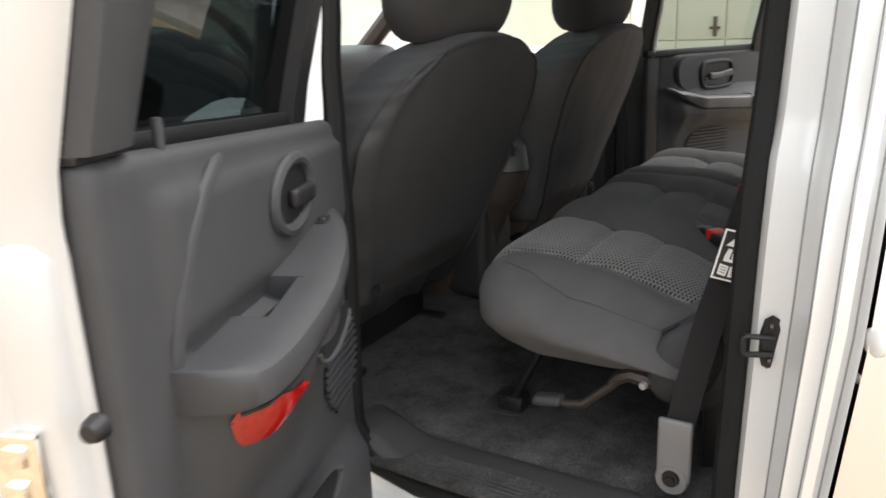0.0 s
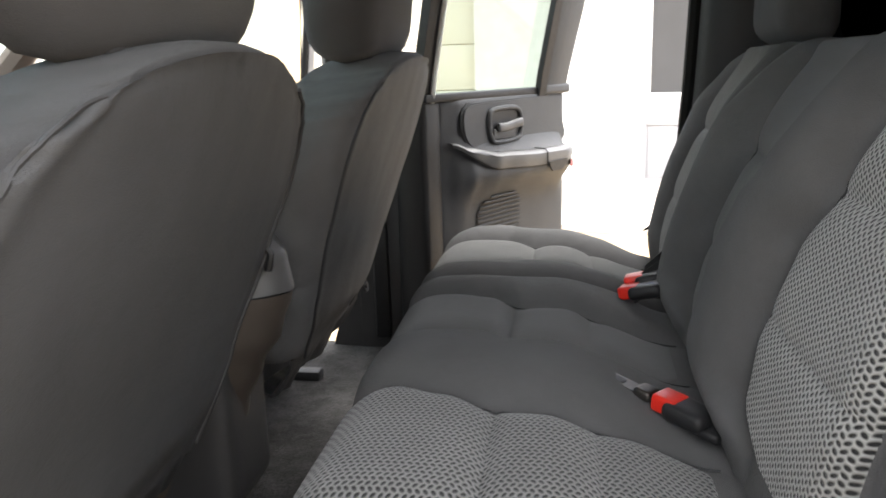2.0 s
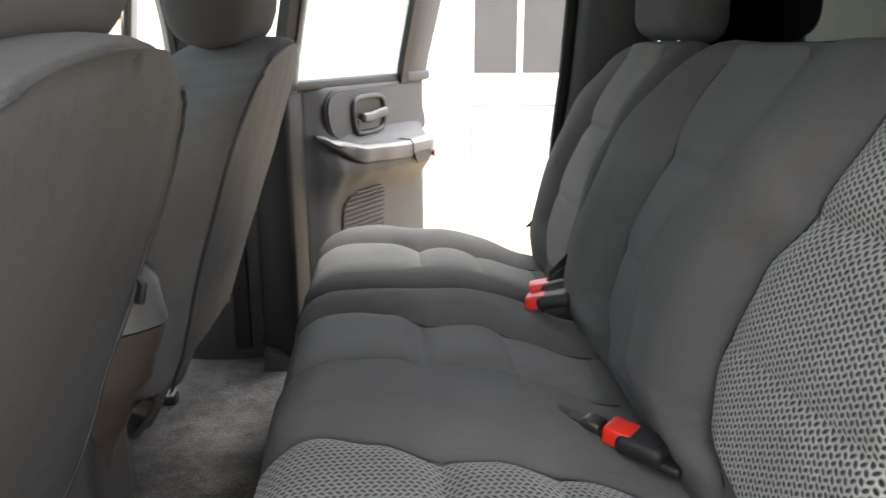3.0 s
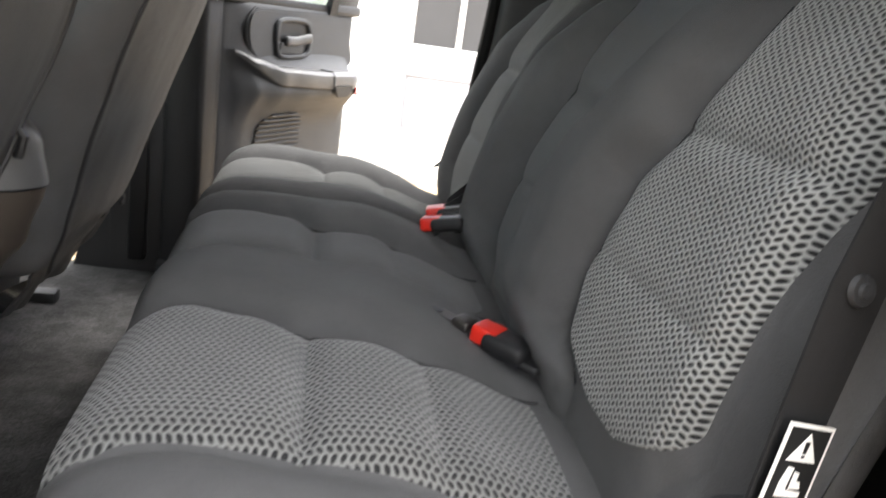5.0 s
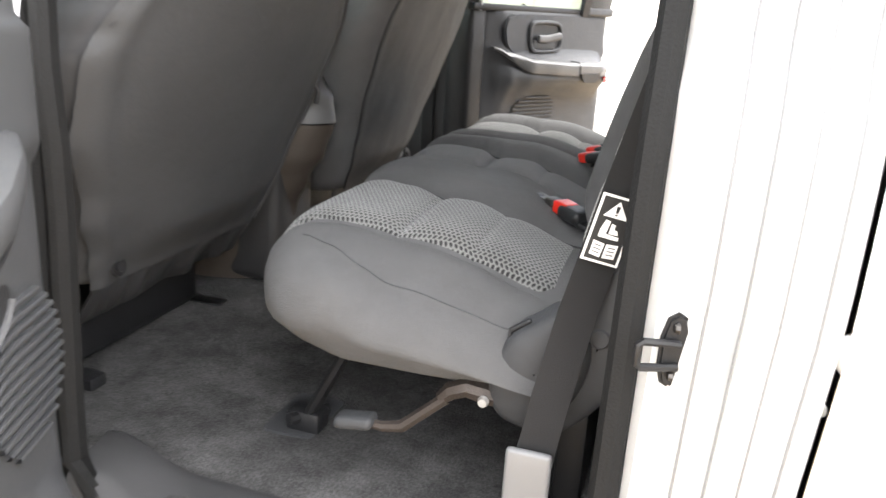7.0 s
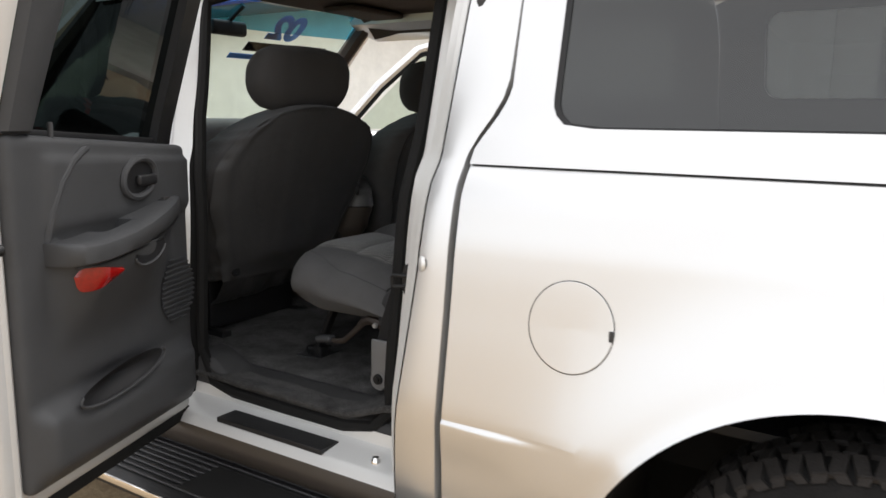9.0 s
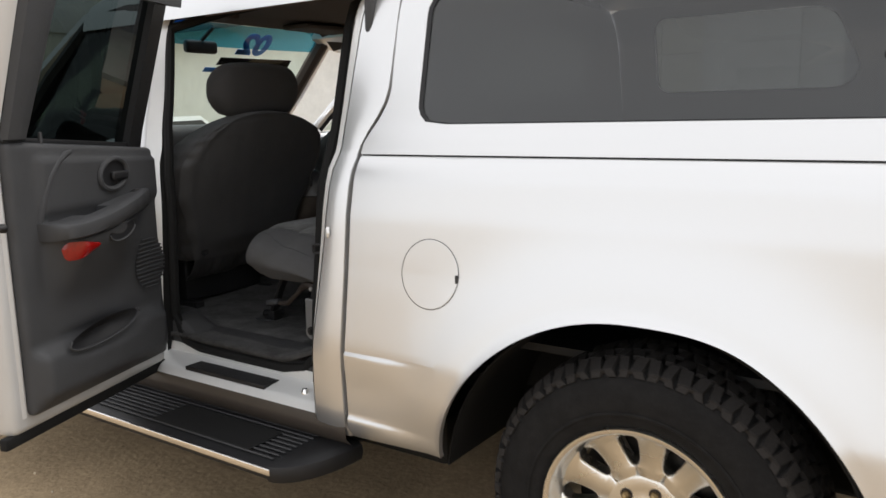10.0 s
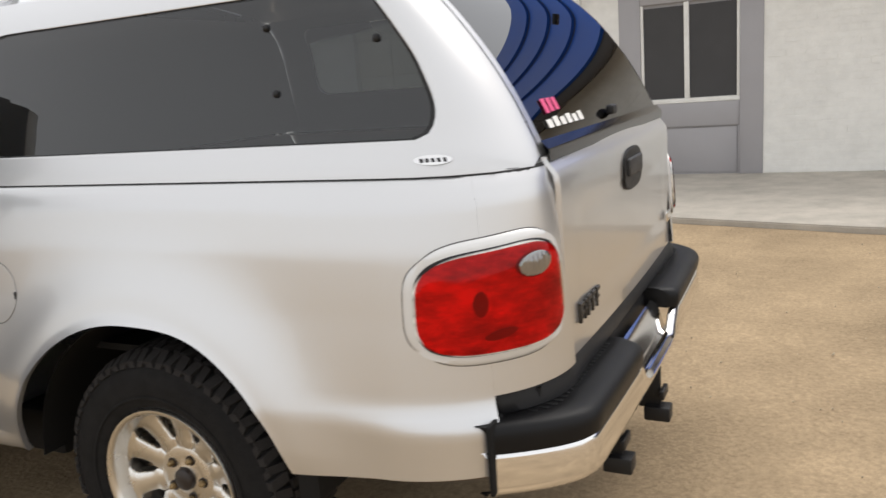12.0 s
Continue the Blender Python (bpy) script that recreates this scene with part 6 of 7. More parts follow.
# seat backs, in a frame that leans back
LEAN = radians(17)
BX, BZ = -1.098, 0.862


def back_frame(w, t, h):
    """Across, towards the seated side, and up along the leaning back."""
    return Vector((BX - t * math.cos(LEAN) + h * math.sin(LEAN), w, BZ + h * math.cos(LEAN) + t * math.sin(LEAN)))


def back_front(w, h, spec):
    """How far the padded front stands out."""
    lines = [smooth_table(tab, h) for tab in spec["lines"]]
    rise, i = quilt(w, lines, spec["puffs"], spec["radii"])
    if i in spec["sewn"]:
        rise = rise * seams(h, spec["cross"]) - 0.003 * (1 - seams(h, spec["cross"], 0.009))
    t = -0.004 + rise * step(-0.02, 0.08, h) * (1 - 0.45 * step(0.34, 0.50, h))
    t += 0.016 * math.sin(max(0, min(1, h / 0.46)) * math.pi) - 0.014 * step(0.36, 0.50, h)
    e0, e1 = w - smooth_table(spec["left"], h), smooth_table(spec["right"], h) - w
    if spec["outer"] < 0:
        return t - 0.075 * max(0, (0.10 - e0) / 0.10) ** 2
    return t - 0.060 * max(0, (0.10 - e1) / 0.10) ** 2


def seat_back(parent, spec, label):
    top, ht = spec["top"], 0.055

    def fn(q):
        # local: x across from 0 to 1, y thickness (positive towards the sitter), z up
        f = step(-0.01, ht * 0.8, q.y)
        a, b_ = smooth_table(spec["left"], q.z), smooth_table(spec["right"], q.z)
        u = (q.x - spec["mid"]) / spec["half"] * 0.5 + 0.5
        w = a + (b_ - a) * u
        return back_frame(w, q.y + back_front(w, q.z, spec) * f, q.z)
    bm = rbox((spec["mid"], 0.0, top / 2 - 0.04), (spec["half"], ht, top / 2 + 0.04), 0.045, (max(26, int(spec["half"] * 2 / 0.0055)), 12, 84), fn)
    return part("backrest", bm, CLOTH, parent, label, 70)


def back_patch(parent, name, spec, k, h0, h1, material, label, lift=0.0022, pinch=(0.05, 0.02), gap=0.003):
    rws, n = [], 84
    for i, h in enumerate(frange(h0, h1, n)):
        f = (h - h0) / (h1 - h0)
        pz = pinch[0] * max(0, 1 - f / 0.16) ** 2 + pinch[1] * max(0, (f - 0.9) / 0.1) ** 2
        a, b_ = smooth_table(spec["lines"][k], h) + gap + pz, smooth_table(spec["lines"][k + 1], h) - gap - pz
        row = []
        for j, v in enumerate(frange(0, 1, 44)):
            e = lift if 0 < j < 44 and 0 < i < n else -0.002
            w = a + (b_ - a) * v
            row.append(back_frame(w, 0.055 + back_front(w, h, spec) + e, h))
        rws.append(row)
    return part(name, surf(rws), material, parent, label, 70)


SA = {"mid": 0.734, "half": 0.416, "top": 0.500, "outer": -1, "sewn": (1, 3), "cross": [(0.322, 0.9), (0.175, 0.4)],
      "left": [(0.0, 0.318), (0.30, 0.322), (0.50, 0.350)], "right": [(-0.08, 1.11), (0.0, 1.125), (0.15, 1.155), (0.30, 1.130), (0.42, 1.080), (0.50, 1.04)],
      "lines": [[(0.05, 0.395), (0.09, 0.375), (0.20, 0.378), (0.35, 0.365), (0.49, 0.365)],
                [(0.04, 0.590), (0.09, 0.652), (0.15, 0.668), (0.25, 0.652), (0.32, 0.616), (0.40, 0.600), (0.49, 0.596)],
                [(0.04, 0.840), (0.10, 0.872), (0.20, 0.880), (0.27, 0.858), (0.32, 0.812), (0.38, 0.778), (0.49, 0.782)],
                [(0.04, 0.975), (0.10, 1.016), (0.20, 1.018), (0.32, 0.984), (0.41, 0.990), (0.49, 0.975)]],
      "puffs": [0.018, 0.012, 0.052, 0.014, 0.056], "radii": [0.06, 0.05, 0.095, 0.05, 0.085]}
SB = {"mid": 1.41, "half": 0.245, "top": 0.500, "outer": 1, "sewn": (1,), "cross": [(0.322, 0.9), (0.175, 0.4)],
      "left": [(0.0, 1.170), (0.25, 1.160), (0.50, 1.150)], "right": [(0.0, 1.610), (0.20, 1.625), (0.35, 1.590), (0.44, 1.545), (0.50, 1.50)],
      "lines": [[(0.04, 1.265), (0.10, 1.240), (0.18, 1.240), (0.25, 1.248), (0.33, 1.228), (0.49, 1.215)],
                [(0.04, 1.415), (0.11, 1.462), (0.19, 1.458), (0.33, 1.420), (0.49, 1.412)]],
      "puffs": [0.036, 0.012, 0.026], "radii": [0.060, 0.05, 0.080]}
b1 = seat_back(bench, SA, "wide grey cloth backrest")
b2 = seat_back(bench, SB, "narrow grey cloth backrest")
back_patch(b1, "woven_inlay", SA, 0, 0.050, 0.486, WEAVE_B, "zigzag woven cloth inlay", 0.0025, (0.075, 0.02))
back_patch(b1, "plain_inlay", SA, 2, 0.02, 0.486, CLOTH_M, "plain cloth inlay", 0.0012, (0.0, 0.01), 0.0)
back_patch(b2, "woven_inlay", SB, 0, 0.045, 0.486, CLOTH_L, "lighter cloth inlay", 0.002, (0.03, 0.01))
for spec, par in ((SA, b1), (SB, b2)):
    for tab in spec["lines"][-3:]:
        part("piping", tube([back_frame(smooth_table(tab, h), 0.0566 + back_front(smooth_table(tab, h), h, spec), h) for h in frange(0.045, 0.462, 48)], 0.0019, 5), BLACK, par, "dark sewn seam")
for yc, par in ((0.50, b1), (1.36, b2)):
    def hr(q, yc=yc):
        return back_frame(q.x, q.y - 0.012 + 0.02 * bell(q.z, 0.585, 0.05), q.z + 0.025)
    part("headrest", rbox((yc, 0.0, 0.565), (0.135, 0.052, 0.085), 0.045, (20, 12, 16), hr), CLOTH, par, "grey cloth headrest", 70)
    for dy in (-0.05, 0.05):
        part("headrest_post", tube([back_frame(yc + dy, -0.01, 0.45), back_frame(yc + dy, -0.01, 0.52)], 0.006, 8), CHROME, par, "steel post")
# plastic side shield with recliner of the near section


def dome(outline, y, depth, parent, name, label):
    """A swelling plastic cover over an outline in x and z."""
    cx_ = sum(p[0] for p in outline) / len(outline)
    cz_ = sum(p[1] for p in outline) / len(outline)
    rws = []
    for f, d in ((1.0, 0.045), (1.0, 0.010), (0.985, 0.004), (0.95, -0.3 * depth), (0.85, -0.65 * depth), (0.6, -0.92 * depth), (0.3, -depth), (0.02, -depth)):
        rws.append([(cx_ + (x - cx_) * f, y + d, cz_ + (z - cz_) * f) for x, z in outline])
    return part(name, surf(rws, close_v=True), TRIM, parent, label, 60)


shield = dome(soft([(-1.183, 0.868), (-1.215, 0.840), (-1.234, 0.785), (-1.231, 0.748), (-1.208, 0.724), (-1.165, 0.722), (-1.125, 0.765), (-1.105, 0.83), (-1.12, 0.885), (-1.152, 0.89)]), 0.312, 0.016, bench, "side_shield", "grey plastic seat hinge cover")
back_cover = dome(soft([(-1.145, 0.905), (-1.11, 0.955), (-1.065, 0.972), (-1.03, 0.95), (-1.028, 0.89), (-1.062, 0.81), (-1.10, 0.75), (-1.14, 0.712), (-1.17, 0.725), (-1.165, 0.80)]), 0.324, 0.012, bench, "hinge_cover", "grey plastic backrest hinge cover")
part("cover_plug", lathe([(0, 0.003), (0.011, 0.0028), (0.0135, 0.0), (0.0145, -0.002)], 20, pose(-1.100, 0.312, 0.862, 90, 0, 0)), TRIM, back_cover, "round plastic plug")
part("recliner_rod", tube([(-1.192, 0.318, 0.826), (-1.212, 0.318, 0.838), (-1.212, 0.320, 0.850), (-1.188, 0.324, 0.866)], 0.004, 8), BLACK, bench, "bent steel rod")
# folding leg and floor bracket
part("support_leg", tube([(-1.545, 0.405, 0.60), (-1.478, 0.40, 0.73), (-1.44, 0.41, 0.80)], 0.019, 8, flat=0.5), BLACK, bench, "black folding seat leg")
part("leg_foot", join(box(-1.572, 0.385, 0.585, -1.515, 0.425, 0.622, 0.006), tube([(-1.56, 0.375, 0.612), (-1.525, 0.44, 0.606)], 0.010, 8)), BLACK, bench, "black hooked leg foot")
part("floor_plate", slab(rounded(-1.605, 0.370, -1.520, 0.500, 0.010), 0.577, 0.589), TRIM, bench, "grey steel floor plate")
part("support_leg", tube([(-1.515, 1.05, 0.60), (-1.43, 1.05, 0.80)], 0.016, 6, flat=0.5), BLACK, bench, "black folding seat leg")
# release lever
part("release_rod", tube([(-1.395, 0.292, 0.690), (-1.372, 0.292, 0.689), (-1.345, 0.294, 0.694), (-1.318, 0.298, 0.718), (-1.288, 0.302, 0.745)], [0.006, 0.008, 0.009, 0.0085, 0.0085], 8), RUST, bench, "bent steel release rod")
part("release_handle", rbox((-1.412, 0.291, 0.690), (0.029, 0.017, 0.010), 0.0095, (10, 9, 8), lambda q: Vector((q.x, q.y, q.z + 0.15 * (q.x + 1.41)))), TRIM, bench, "rounded grey lever grip")
part("hinge_arm", tube([(-1.296, 0.303, 0.742), (-1.282, 0.305, 0.756), (-1.262, 0.308, 0.764), (-1.240, 0.312, 0.758), (-1.20, 0.330, 0.745)], [0.009, 0.013, 0.014, 0.015, 0.014], 8), RUST, bench, "worn steel hinge arm")
part("hinge_bolt", lathe([(0, 0.008), (0.006, 0.007), (0.008, 0.0)], 12, pose(-1.236, 0.298, 0.754, 90, 0, 0)), LAMP_GREY, bench, "pale hinge bolt")
part("seat_pan", box(-1.50, 0.42, 0.772, -1.18, 1.12, 0.785, 0.006), BLACK, bench, "black seat pan")
part("seat_pan", box(-1.50, 1.20, 0.772, -1.18, 1.50, 0.785, 0.006), BLACK, bench, "black seat pan")
part("rear_riser", box(-1.14, 0.32, 0.60, -1.10, 1.60, 0.86, 0.01), BLACK, bench, "black steel riser")


# ---------------------------------------------------------------- seat belts
def strap(points, width, side, material, parent, name, label="", thick=0.0022):
    """Flat webbing along points; side gives the direction across it at each point."""
    rws = []
    for p, s in zip(points, side):
        p, s = Vector(p), Vector(s).normalized() * width / 2
        rws.append([p - s, p - s * 0.5, p, p + s * 0.5, p + s])
    return part(name, surf(rws, thick=thick), material, parent, label, 60)


belt = thing("seat_belt", (-1.15, 0.22, 0.58), "dark grey seat belt hanging beside the bench with a warning label", "seat belt")
wp = [(-1.156, 0.224, 0.70), (-1.152, 0.231, 0.74), (-1.144, 0.246, 0.80), (-1.128, 0.279, 0.90), (-1.113, 0.304, 0.967), (-1.097, 0.3135, 1.041), (-1.075, 0.326, 1.13), (-1.045, 0.328, 1.25), (-1.01, 0.330, 1.40), (-0.97, 0.345, 1.56)]
wd = [(1, 0.1, 0.1), (1, 0.1, 0.1), (1, 0.2, 0.0), (1, 0.28, -0.15), (1, 0.30, -0.24), (1, 0.25, -0.22), (1, 0.15, -0.22), (1, 0.1, -0.25), (0.9, 0.0, -0.3), (0.9, -0.1, -0.3)]
strap(wp, 0.047, wd, WEB, belt, "webbing", "dark grey woven webbing")
part("stop_button", lathe([(0, 0.0055), (0.005, 0.006), (0.006, 0.0035), (0.010, 0.0035), (0.0115, 0.0)], 20, pose(-1.075, 0.3225, 1.131, 80, 0, 12)), TRIM_D, belt, "dark grey belt stop button")
part("anchor_sleeve", rbox((-1.158, 0.219, 0.690), (0.028, 0.006, 0.055), 0.0055, (9, 7, 10)), TRIM_L, belt, "light grey anchor sleeve")
part("anchor_end", lathe([(0, 0.006), (0.025, 0.006), (0.028, 0.0), (0.028, -0.006)], 24, pose(-1.160, 0.218, 0.637, 90, 0, 0)), TRIM_L, belt, "rounded grey anchor end")
part("anchor_bolt", lathe([(0, 0.010), (0.007, 0.010), (0.008, 0.006), (0.013, 0.006), (0.0145, 0.0)], 18, pose(-1.160, 0.212, 0.641, 90, 0, 0)), BLACK, belt, "black anchor bolt")
# warning label: white rim, black field, three pictograms
lt, lb = Vector((-1.0968, 0.3105, 1.041)), Vector((-1.1135, 0.3015, 0.9655))
up_ = (lt - lb)
across = Vector((1, 0.27, -0.23)).normalized()
nrm_ = across.cross(up_).normalized()
if nrm_.y > 0:
    nrm_ = -nrm_
base_l = lb - nrm_ * -0.005


def on_label(x, y, d):
    return base_l + across * x + up_ * y + nrm_ * d


def label_poly(pts, d0, d1, material, name, text=""):
    bm = bmesh.new()
    a = [bm.verts.new(on_label(x, y, d0)) for x, y in pts]
    b_ = [bm.verts.new(on_label(x, y, d1)) for x, y in pts]
    bm.faces.new(b_)
    bm.faces.new(a[::-1])
    for i in range(len(pts)):
        bm.faces.new((a[i], a[(i + 1) % len(pts)], b_[(i + 1) % len(pts)], b_[i]))
    bmesh.ops.recalc_face_normals(bm, faces=bm.faces[:])
    return part(name, bm, material, belt, text, 0)


label_poly(rounded(-0.0225, -0.02, 0.0225, 1.03, 0.002), 0.002, 0.0030, WHITE, "label_rim", "white label rim")
label_poly([(-0.0195, 0.015), (0.0195, 0.015), (0.0195, 0.995), (-0.0195, 0.995)], 0.003, 0.0034, LABEL_K, "label_field", "black label field")
label_poly([(-0.0145, 0.70), (0.0145, 0.70), (0.0, 0.955)], 0.0034, 0.0038, WHITE, "warning_triangle", "white warning triangle")
label_poly([(-0.0015, 0.775), (0.0015, 0.775), (0.0022, 0.88), (-0.0022, 0.88)], 0.0038, 0.0041, LABEL_K, "warning_mark")
label_poly([(-0.0015, 0.735), (0.0015, 0.735), (0.0015, 0.758), (-0.0015, 0.758)], 0.0038, 0.0041, LABEL_K, "warning_mark")
label_poly([(-0.012, 0.375), (0.012, 0.375), (0.012, 0.43), (-0.004, 0.44), (-0.003, 0.64), (-0.009, 0.65), (-0.012, 0.50)], 0.0034, 0.0038, WHITE, "seat_pictogram", "white seat pictogram")
label_poly([(-0.001, 0.45), (0.010, 0.455), (0.008, 0.52), (0.004, 0.53), (0.004, 0.60), (-0.001, 0.61)], 0.0034, 0.0038, WHITE, "seat_pictogram")
label_poly([(-0.015, 0.09), (-0.002, 0.07), (-0.001, 0.29), (-0.015, 0.31)], 0.0034, 0.0038, WHITE, "book_pictogram", "white book pictogram")
label_poly([(0.001, 0.07), (0.015, 0.09), (0.015, 0.31), (0.001, 0.29)], 0.0034, 0.0038, WHITE, "book_pictogram")
for k in range(3):
    label_poly([(-0.0125, 0.135 + k * 0.055), (-0.004, 0.125 + k * 0.055), (-0.004, 0.14 + k * 0.055), (-0.0125, 0.15 + k * 0.055)], 0.0038, 0.0041, LABEL_K, "book_line")
    label_poly([(0.004, 0.125 + k * 0.055), (0.0125, 0.135 + k * 0.055), (0.0125, 0.15 + k * 0.055), (0.004, 0.14 + k * 0.055)], 0.0038, 0.0041, LABEL_K, "book_line")

# far belt: straps over the far pillar
fb = thing("seat_belt", (-1.0, 1.66, 0.9), "black seat belt hanging at the far rear pillar", "seat belt")
strap([(-1.15, 1.56, 0.955), (-1.08, 1.60, 1.0), (-1.03, 1.63, 1.12), (-0.99, 1.63, 1.35), (-0.96, 1.60, 1.55)], 0.047, [(0.6, 0.6, 0), (0.8, 0.4, 0), (1, 0.1, 0), (1, 0, 0), (1, 0, 0)], WEB, fb, "webbing")
part("belt_guide", rbox((-0.98, 1.585, 1.47), (0.032, 0.012, 0.022), 0.008, (8, 8, 8)), BLACK, fb, "black belt guide")
part("tongue", rbox((-1.0, 1.60, 1.27), (0.012, 0.006, 0.04), 0.005, (8, 8, 8)), BLACK, fb, "black belt tongue")


def buckle(at, yaw, pitch, label, tongue=True):
    M = Matrix.Translation(at) @ Matrix.Rotation(radians(yaw), 4, "Z") @ Matrix.Rotation(radians(pitch), 4, "Y")
    b_ = thing("belt_buckle", at, label, "belt buckle")
    part("buckle_body", rbox((0.033, 0, 0), (0.028, 0.022, 0.012), 0.010, (12, 10, 8), None, M), BLACK, b_, "black buckle body")
    part("release_button", rbox((0.006, 0, 0.002), (0.017, 0.017, 0.011), 0.005, (8, 8, 8), None, M), RED_BTN, b_, "bright red release button")
    if tongue:
        part("tongue", slab(rounded(-0.085, -0.010, -0.010, 0.010, 0.006), -0.0015, 0.0015, M), STEEL, b_, "bright steel tongue")
        part("tongue_slot", slab(rounded(-0.076, -0.005, -0.060, 0.005, 0.003), 0.0012, 0.0024, M), BLACK, b_, "dark tongue slot")
        part("tongue_collar", rbox((-0.028, 0, 0.001), (0.012, 0.013, 0.007), 0.005, (7, 8, 7), None, M), STEEL, b_, "grey collar")
    part("stalk", rbox((0.066, 0, -0.008), (0.014, 0.017, 0.006), 0.005, (8, 8, 7), None, M), BLACK, b_, "black buckle stalk")
    return b_


buckle((-1.215, 0.700, 0.925), -42, 6, "black seat belt buckle with red button lying on the cushion")
buckle((-1.232, 1.090, 0.945), -20, -14, "two-toned red and black centre belt buckle", False)
buckle((-1.222, 1.120, 0.955), -10, -14, "black belt buckle with a red button between the cushions", False)
lap = thing("lap_belt", (-1.12, 1.13, 0.95), "black lap belt drawn between the cushions", "seat belt")
part("belt_sleeve", surf([[(-1.215, 1.105, 0.938), (-1.20, 1.112, 0.950), (-1.18, 1.122, 0.954)], [(-1.17, 1.09, 0.935), (-1.16, 1.115, 0.968), (-1.15, 1.135, 0.972)], [(-1.125, 1.075, 0.93), (-1.12, 1.11, 0.978), (-1.115, 1.145, 0.982)]], thick=0.004), RUBBER, lap, "black sleeve of the lap belt", 60)
strap([(-1.20, 1.125, 0.962), (-1.16, 1.15, 0.992), (-1.12, 1.175, 1.012), (-1.09, 1.19, 1.015)], 0.040, [(0, 0.5, 1), (0, 0.3, 1), (0, 0.2, 1), (0, 0.1, 1)], BLACK, lap, "webbing", "black lap strap")
strap([(-1.22, 1.10, 0.945), (-1.17, 1.12, 0.975), (-1.13, 1.15, 0.99), (-1.10, 1.18, 0.985)], 0.045, [(0, 0.5, 1), (0, 0.3, 1), (0, 0.2, 1), (0, 0.1, 1)], BLACK, lap, "webbing", "black lap strap")


# ---------------------------------------------------------------- front seats
def front_seat(yc, label, sgn, lean):
    """Bucket seat seen from behind; sgn is the side of the release lever, lean its rear line by height."""
    seat = thing("front_seat", (-2.05, yc, 0.57), label, "car seat", "front seats")
    HALF = [(0.0, 0.235), (0.06, 0.252), (0.15, 0.285), (0.30, 0.332), (0.41, 0.352), (0.46, 0.349), (0.51, 0.334), (0.55, 0.306), (0.59, 0.256), (0.615, 0.205), (0.63, 0.16)]
    WIDE = [(0.0, 0.245), (0.06, 0.262), (0.15, 0.300), (0.30, 0.357), (0.40, 0.366), (0.45, 0.345), (0.50, 0.314), (0.55, 0.274), (0.59, 0.235), (0.615, 0.198), (0.63, 0.165)]
    SLIM = [(0.0, 0.190), (0.06, 0.205), (0.15, 0.240), (0.30, 0.300), (0.41, 0.328), (0.46, 0.327), (0.51, 0.313), (0.55, 0.288), (0.59, 0.244), (0.615, 0.198), (0.63, 0.160)]
    T = 0.085

    def half_at(h, right):
        return smooth_table(WIDE if not right and sgn > 0 else SLIM if right and sgn < 0 else HALF, h)

    def fn(q):
        # local: x across, y thickness (positive to the rear), z up the back
        h = q.z
        w = q.x * half_at(h, q.x > 0) / 0.32
        e = abs(q.x) / 0.32
        rear = step(0.0, T * 0.9, q.y)
        bulge = 0.034 * (1 - e ** 2.5) * step(0.0, 0.1, h)
        ridge = 0.007 * bell(e, 0.90, 0.06)
        # the shoulder swells above its slanting seam
        line = 0.425 + 0.175 * step(0, 1, (0.37 - abs(w)) / 0.165) if w * sgn < 0 else 0.7
        ridge += 0.006 * step(0.0, 0.05, h - line) - 0.004 * bell(h - line, 0.0, 0.008)
        # loose creases in the cover
        ridge += 0.0035 * noise.noise((w * 7, h * 3.0, yc * 3)) + 0.0016 * noise.noise((w * 22, h * 8, yc))
        if sgn < 0 and q.x > 0:
            bulge -= 0.075 * max(0.0, (e - 0.60) / 0.40) ** 1.15 * step(0.02, 0.12, h)
        x = lerp_table(lean, h) + (q.y - T) * 0.93 + (bulge + ridge) * rear
        return Vector((x, yc + w, 0.79 + h * 0.897 - 0.032 * step(0.48, 0.63, h) * e ** 2.5 + 0.09 * (q.y - T)))
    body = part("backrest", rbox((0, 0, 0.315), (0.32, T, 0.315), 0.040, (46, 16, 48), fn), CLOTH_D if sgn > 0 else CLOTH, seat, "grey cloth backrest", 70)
    # vinyl panel over the rear, wrapped just short of the edges
    rws = []
    for h in frange(0.0, 0.612, 62):
        pin = 1.0 - 0.05 * step(0.54, 0.612, h)
        rws.append([fn(Vector((((0.195 if v > 0 else 0.286) if sgn < 0 else 0.286 if v > 0 else 0.3185) * pin * v, T + (0.0022 if abs(v) < 0.999 else -0.003), h))) for v in frange(-1, 1, 60)])
    back = part("rear_panel", surf(rws, flip=True), SEATBACK, body, "plain grey vinyl seat back", 70)
    # seam from the outer edge up over the shoulder to the headrest
    seam_pts = []
    for i in range(33):
        off = (0.362 if sgn > 0 else 0.285) - 0.157 * i / 32
        h = 0.425 + 0.175 * step(0, 1, (0.37 - off) / 0.165)
        if off < half_at(h, sgn < 0) * (0.97 if sgn > 0 else 0.89):
            seam_pts.append(fn(Vector((-0.32 * sgn * off / half_at(h, sgn < 0), T, h))) + Vector((0.0020, 0, 0)))
    part("piping", tube(seam_pts, 0.0024, 6), TRIM_D, body, "raised shoulder seam")
    for s_ in ((1,) if sgn > 0 else (-1, 1)):
        part("piping", tube([fn(Vector((0.196 if sgn < 0 and s_ > 0 else 0.287 * s_, T, h))) + Vector((0.001, 0, 0)) for h in frange(0.01, 0.585, 42)], 0.0030, 6), TRIM_D, body, "dark edge seam")

    xt = lean[-1][1] - 0.014

